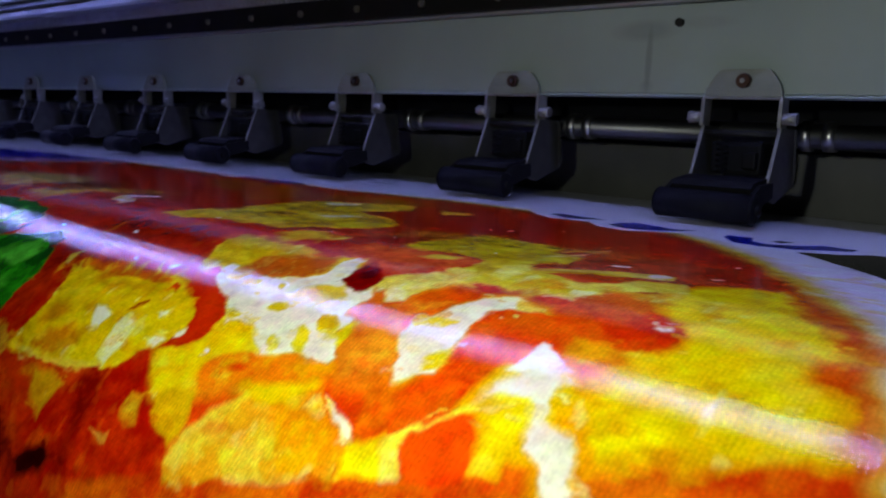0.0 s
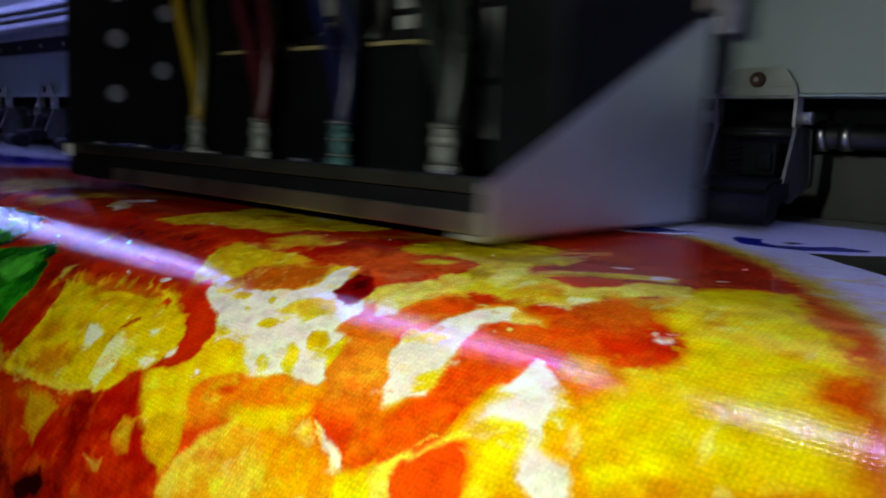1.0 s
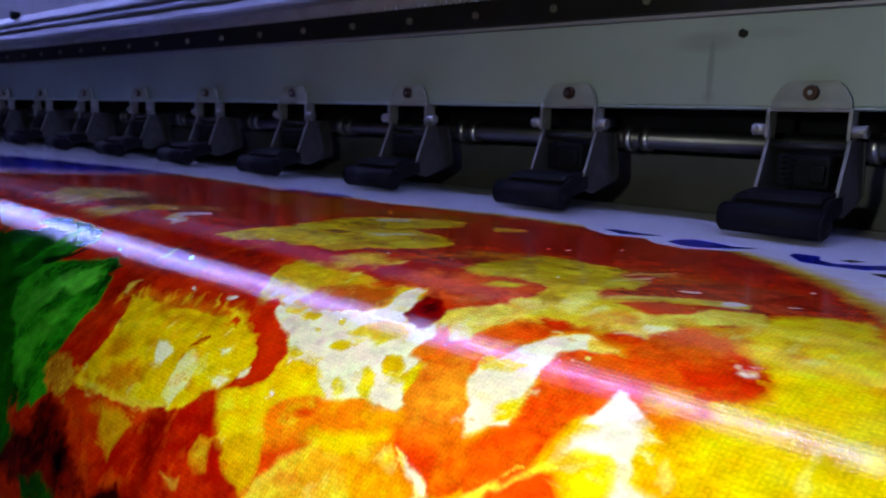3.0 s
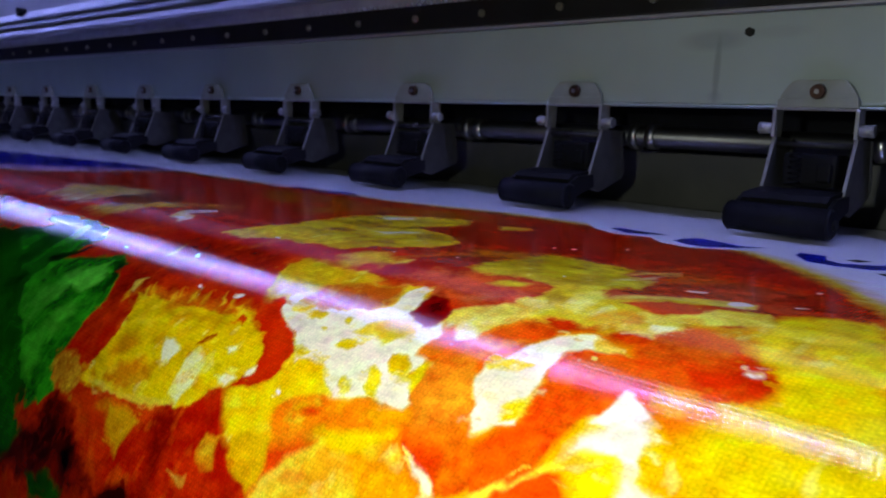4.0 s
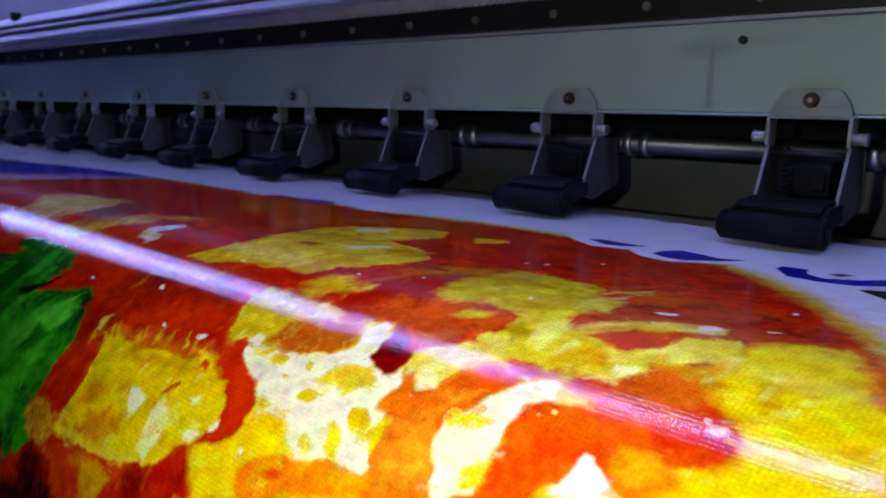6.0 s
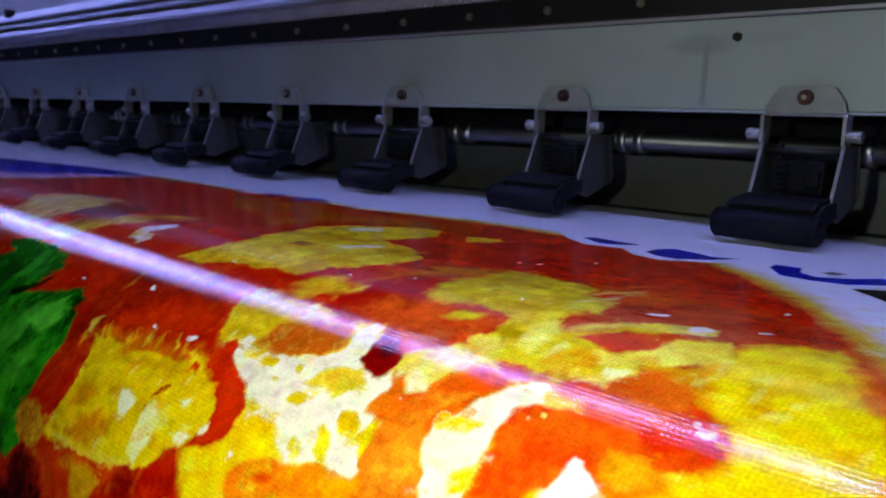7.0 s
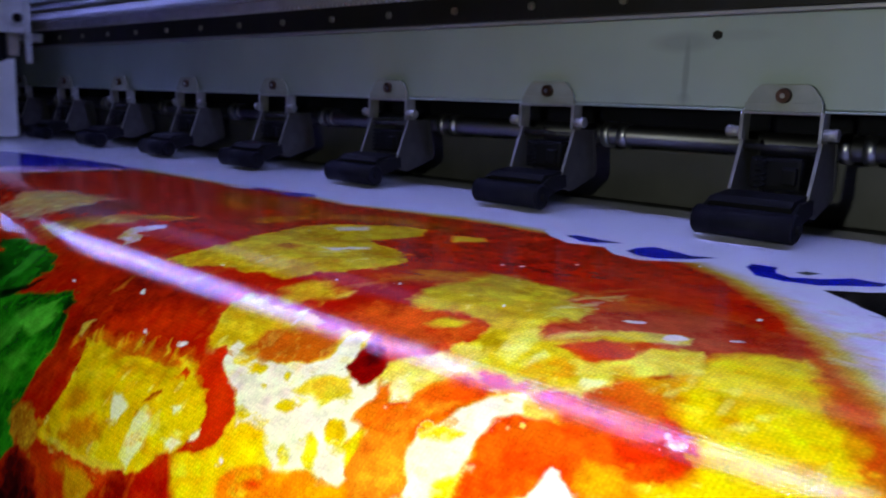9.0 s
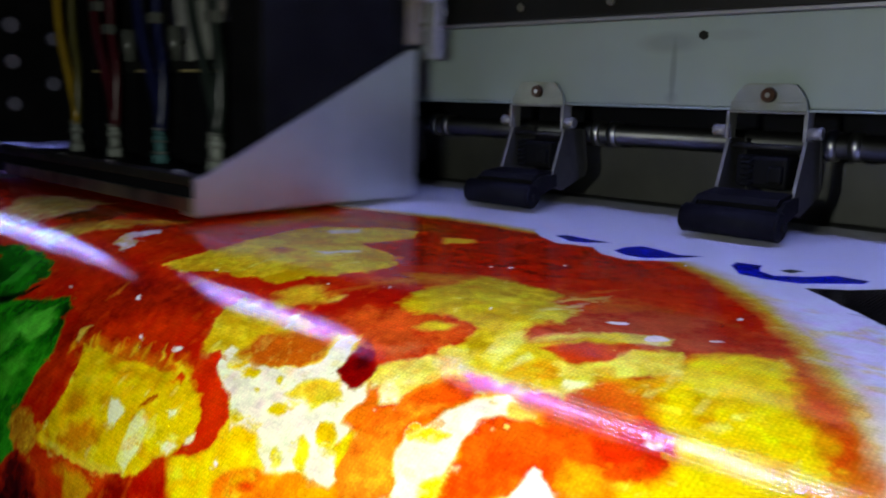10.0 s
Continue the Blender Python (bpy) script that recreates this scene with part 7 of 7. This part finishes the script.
# ---- the print carriage; its origin is the lower front corner at its bare end ----
def carriage():
    p = base("print_carriage", 0.57, 0, 0, "black inkjet print carriage with ink hoses and silver side plate", "print carriage")
    w, y0, y1 = 0.260, -0.175, -0.050
    part("base_plate", box(-w, -0.0022, y0, y1, 0.0040, 0.0150, 0.001), BLACK, p)
    part("front_rail", box(-w, -0.0022, y0 - 0.0012, y0 + 0.008, 0.0152, 0.0195, 0.0008), material("dull_olive_rail", (0.018, 0.018, 0.014), 0.45, 0.2, 0.4, 60), p)
    part("edge_strip", box(-0.212, -0.0026, y0 - 0.0018, y0 - 0.0002, 0.0043, 0.0103, 0.0005), WORN, p, "worn bare metal strip along the lower edge")
    side = [(y0 - 0.001, 0.0038), (y0 - 0.001, 0.0178), (y0 + 0.004, 0.0195), (-0.052, 0.0780), (-0.046, 0.0792), (-0.046, 0.0038)]
    part("side_plate", slab(side, 0.0018, lambda u, v, k: (-k, u, v)), PLATE, p, "bent silver side plate")
    part("side_fold", box(-0.012, -0.0019, y0 - 0.0008, -0.047, 0.0022, 0.0039, 0.0004), PLATE, p)
    end = part("end_wall", slab([(y0, 0.0196), (y0, 0.20), (-0.05, 0.20), (-0.05, 0.0196)], 0.003, lambda u, v, k: (-w + k, u, v)), BLACK, p)
    part("back_wall", box(-w, -0.003, -0.058, -0.051, 0.0152, 0.19, 0.0008), BLACK, p)
    part("rail_block", box(-0.11, -0.001, -0.0505, -0.0400, 0.0815, 0.19, 0.0015), BEIGE, p, "beige bracket that grips the rail")
    lug = part("bearing_lug", box(-0.0012, 0.0040, -0.0625, -0.0362, 0.1030, 0.1500, 0.0012), BRACKET, p, "grey cast bearing lug")
    part("bore_ring", rod((0.0040, -0.0430, 0.1180), (0.0048, -0.0430, 0.1180), 0.0072, 20), STEEL, lug)
    part("bore", rod((0.0048, -0.0430, 0.1180), (0.0051, -0.0430, 0.1180), 0.0048, 20), BLACK, lug, "dark round bore")
    part("guide_bar", box(-0.0040, 0.0030, -0.0355, -0.0300, 0.0745, 0.1500, 0.0008), BRACKET, p)
    part("slider", box(-0.10, -0.012, -0.0398, -0.0130, 0.0965, 0.1055, 0.0008), STEEL, p)
    part("inner_shield", box(-0.030, -0.0025, -0.140, -0.0585, 0.0197, 0.1115, 0.002), BLACK, p)
    # unseen upper block, sized to interrupt the strip lamp's reflection on the banner
    part("upper_shield", box(-0.036, -0.0060, -0.160, -0.0585, 0.1120, 0.215, 0.002), BLACK, p)
    part("ink_buffer", box(-0.2565, -0.232, -0.1185, -0.0585, 0.0152, 0.215, 0.002), BLACK, p)
    part("valve_block", box(-0.2315, -0.2205, -0.1185, -0.0585, 0.0152, 0.125, 0.002), BLACK, p)
    for k, (x, mat) in enumerate(((-0.2215, YELLOW), (-0.1690, RED), (-0.1145, BLUE), (-0.0580, GREENY))):
        bm = rod((x, -0.130, 0.0152), (x, -0.130, 0.0200), 0.0044, 18)
        rod((x, -0.130, 0.0200), (x, -0.130, 0.0275), 0.0030, 18, bm=bm)
        rod((x, -0.130, 0.0275), (x, -0.130, 0.0300), 0.0037, 18, bm=bm)
        rod((x, -0.130, 0.0300), (x, -0.130, 0.0350), 0.0031, 18, bm=bm)
        joint = part("connector", bm, TEAL if k == 2 else CONNECT, p, "clear teal hose connector" if k == 2 else "pale clear hose connector")
        for z in (0.0205, 0.0268, 0.0335):
            part("clamp_ring", rod((x, -0.130, z), (x, -0.130, z + 0.0009), 0.0040, 18), EDGE, joint, "bright steel clamp ring")
        second = OLIVE if k == 0 else mat
        part("ink_hose", hose([(x + 0.0008, -0.1302, 0.033), (x + 0.001, -0.130, 0.043), (x - 0.009, -0.1295, 0.066), (x - 0.021, -0.128, 0.090), (x - 0.027, -0.126, 0.125), (x - 0.024, -0.123, 0.200)], 0.0029), mat, p)
        part("ink_hose", hose([(x + 0.0015, -0.1295, 0.034), (x + 0.003, -0.1290, 0.050), (x + 0.002, -0.128, 0.070), (x - 0.004, -0.127, 0.098), (x - 0.006, -0.123, 0.200)], 0.0026), second, p)
    for x in (-0.2045, -0.1480, -0.0967):
        head_ = part("print_head", box(x - 0.0145, x + 0.0145, -0.1185, -0.085, 0.0152, 0.0645, 0.0015), BLACK, p)
        part("head_rim", box(x - 0.0125, x + 0.0125, -0.1195, -0.1130, 0.0647, 0.0665, 0.0006), OCHRE, head_, "dull yellow rim")
        part("damper", box(x - 0.0125, x + 0.0125, -0.1120, -0.088, 0.0647, 0.072, 0.001), DARK, head_)
        part("filter", rod((x + 0.004, -0.104, 0.0722), (x + 0.006, -0.104, 0.092), 0.0055, 16, 0.0045), CLIP, head_, "smoky ink filter")
    part("corner_tag", box(-w + 0.0005, -w + 0.0075, y0 - 0.0024, y0 - 0.0013, 0.0135, 0.0190, 0.0003), WHITE, p, "white corner tag")
    # unseen lid, added to keep the strip lamp off the parts below
    part("shading_lid", box(-w, -0.0060, -0.1330, -0.0500, 0.2165, 0.2200, 0.001), BLACK, p)
    # round bosses on the end wall, pale panels behind the heads, screws along the front rail
    for y, z, r in ((-0.1285, 0.0572, 0.0052), (-0.1535, 0.0440, 0.0050), (-0.1530, 0.0705, 0.0052), (-0.1525, 0.0930, 0.0058), (-0.1270, 0.0860, 0.0050)):
        part("boss", rod((-w + 0.0030, y, z), (-w + 0.0055, y, z), r, 20, r * 0.8), LILAC, end, "pale lilac round boss")
    for x0, x1, z1 in ((-0.1895, -0.1635, 0.150), (-0.1330, -0.1115, 0.128), (-0.0818, -0.0500, 0.165)):
        panel = part("pump_panel", box(x0, x1, -0.0820, -0.0590, 0.0300, z1, 0.0015), PALE, p, "pale grey pump panel between the heads")
        for z in (0.052, 0.083, 0.112):
            part("panel_rib", box(x0 + 0.002, x1 - 0.002, -0.0836, -0.0818, z, z + 0.003, 0.0004), DARK, panel)
    for x in (-0.235, -0.195, -0.141, -0.086, -0.020):
        part("rail_screw", rod((x, y0 + 0.003, 0.0196), (x, y0 + 0.003, 0.0208), 0.0024, 12), STEEL, p)
    for x, y, z in ((-0.188, -0.1280, 0.100), (-0.137, -0.1280, 0.104), (-0.079, -0.1280, 0.100), (-0.172, -0.1290, 0.086), (-0.117, -0.1290, 0.090), (-0.060, -0.128, 0.088)):
        part("clip", box(x - 0.0035, x + 0.0035, y - 0.003, y + 0.003, z, z + 0.006, 0.001), CLIP, p, "smoky clear hose clip")
    return p


BRACKET = material("cast_grey_bracket", (0.30, 0.30, 0.27), 0.5, 0.1, 0.3, 60, 0.2)
LILAC = material("pale_lilac_plastic", (0.15, 0.145, 0.20), 0.3, 0, 0.2, 120)
TEAL = material("teal_connector", (0.06, 0.15, 0.15), 0.25, 0, 0.2, 120)
OLIVE = material("olive_hose", (0.10, 0.09, 0.02), 0.3, 0, 0.2, 80)
CLIP = material("smoky_clip", (0.10, 0.105, 0.09), 0.25, 0, 0.2, 120)
CONNECT = material("pale_connector", (0.30, 0.32, 0.28), 0.25, 0, 0.2, 120)
CARRIAGE = carriage()


def motions():
    """The carriage's two passes, and the banner's feed."""
    runs = ((0.0, 0.580), (0.4, 0.345), (0.5, 0.288), (0.6, 0.226), (0.8, 0.111), (1.0, -0.003), (1.2, -0.126), (1.5, -0.300), (1.8, -0.462), (2.1, -0.628), (2.3, -0.735), (2.7, -0.96),
            (3.2, -1.24), (3.8, -1.45), (5.0, -1.50), (7.4, -1.48), (8.0, -1.25), (8.5, -1.00), (9.0, -0.735), (9.2, -0.605), (9.5, -0.443), (9.7, -0.330), (9.8, -0.277), (10.0, -0.1685))
    walk(CARRIAGE, [(t, pose(x, 0, 0)) for t, x in runs])
    walk(FLAT_SHEET, [(t, pose(0, -advance(t), 0)) for t in FEEDS])
    walk(BENT_SHEET, [(t, pose(0, AXIS_Y, -CURVE, math.degrees(advance(t) / CURVE))) for t in FEEDS])
    walk(HANGING, [(t, pose(0, AXIS_Y - CURVE, -CURVE - 0.004 - advance(t))) for t in FEEDS])
    for mid, ob in STRIPS:
        rows = []
        for t in FEEDS:
            y, z, slope = along(mid + advance(t))
            rows.append((t, pose(0, y, z, slope)))
        walk(ob, rows)


motions()
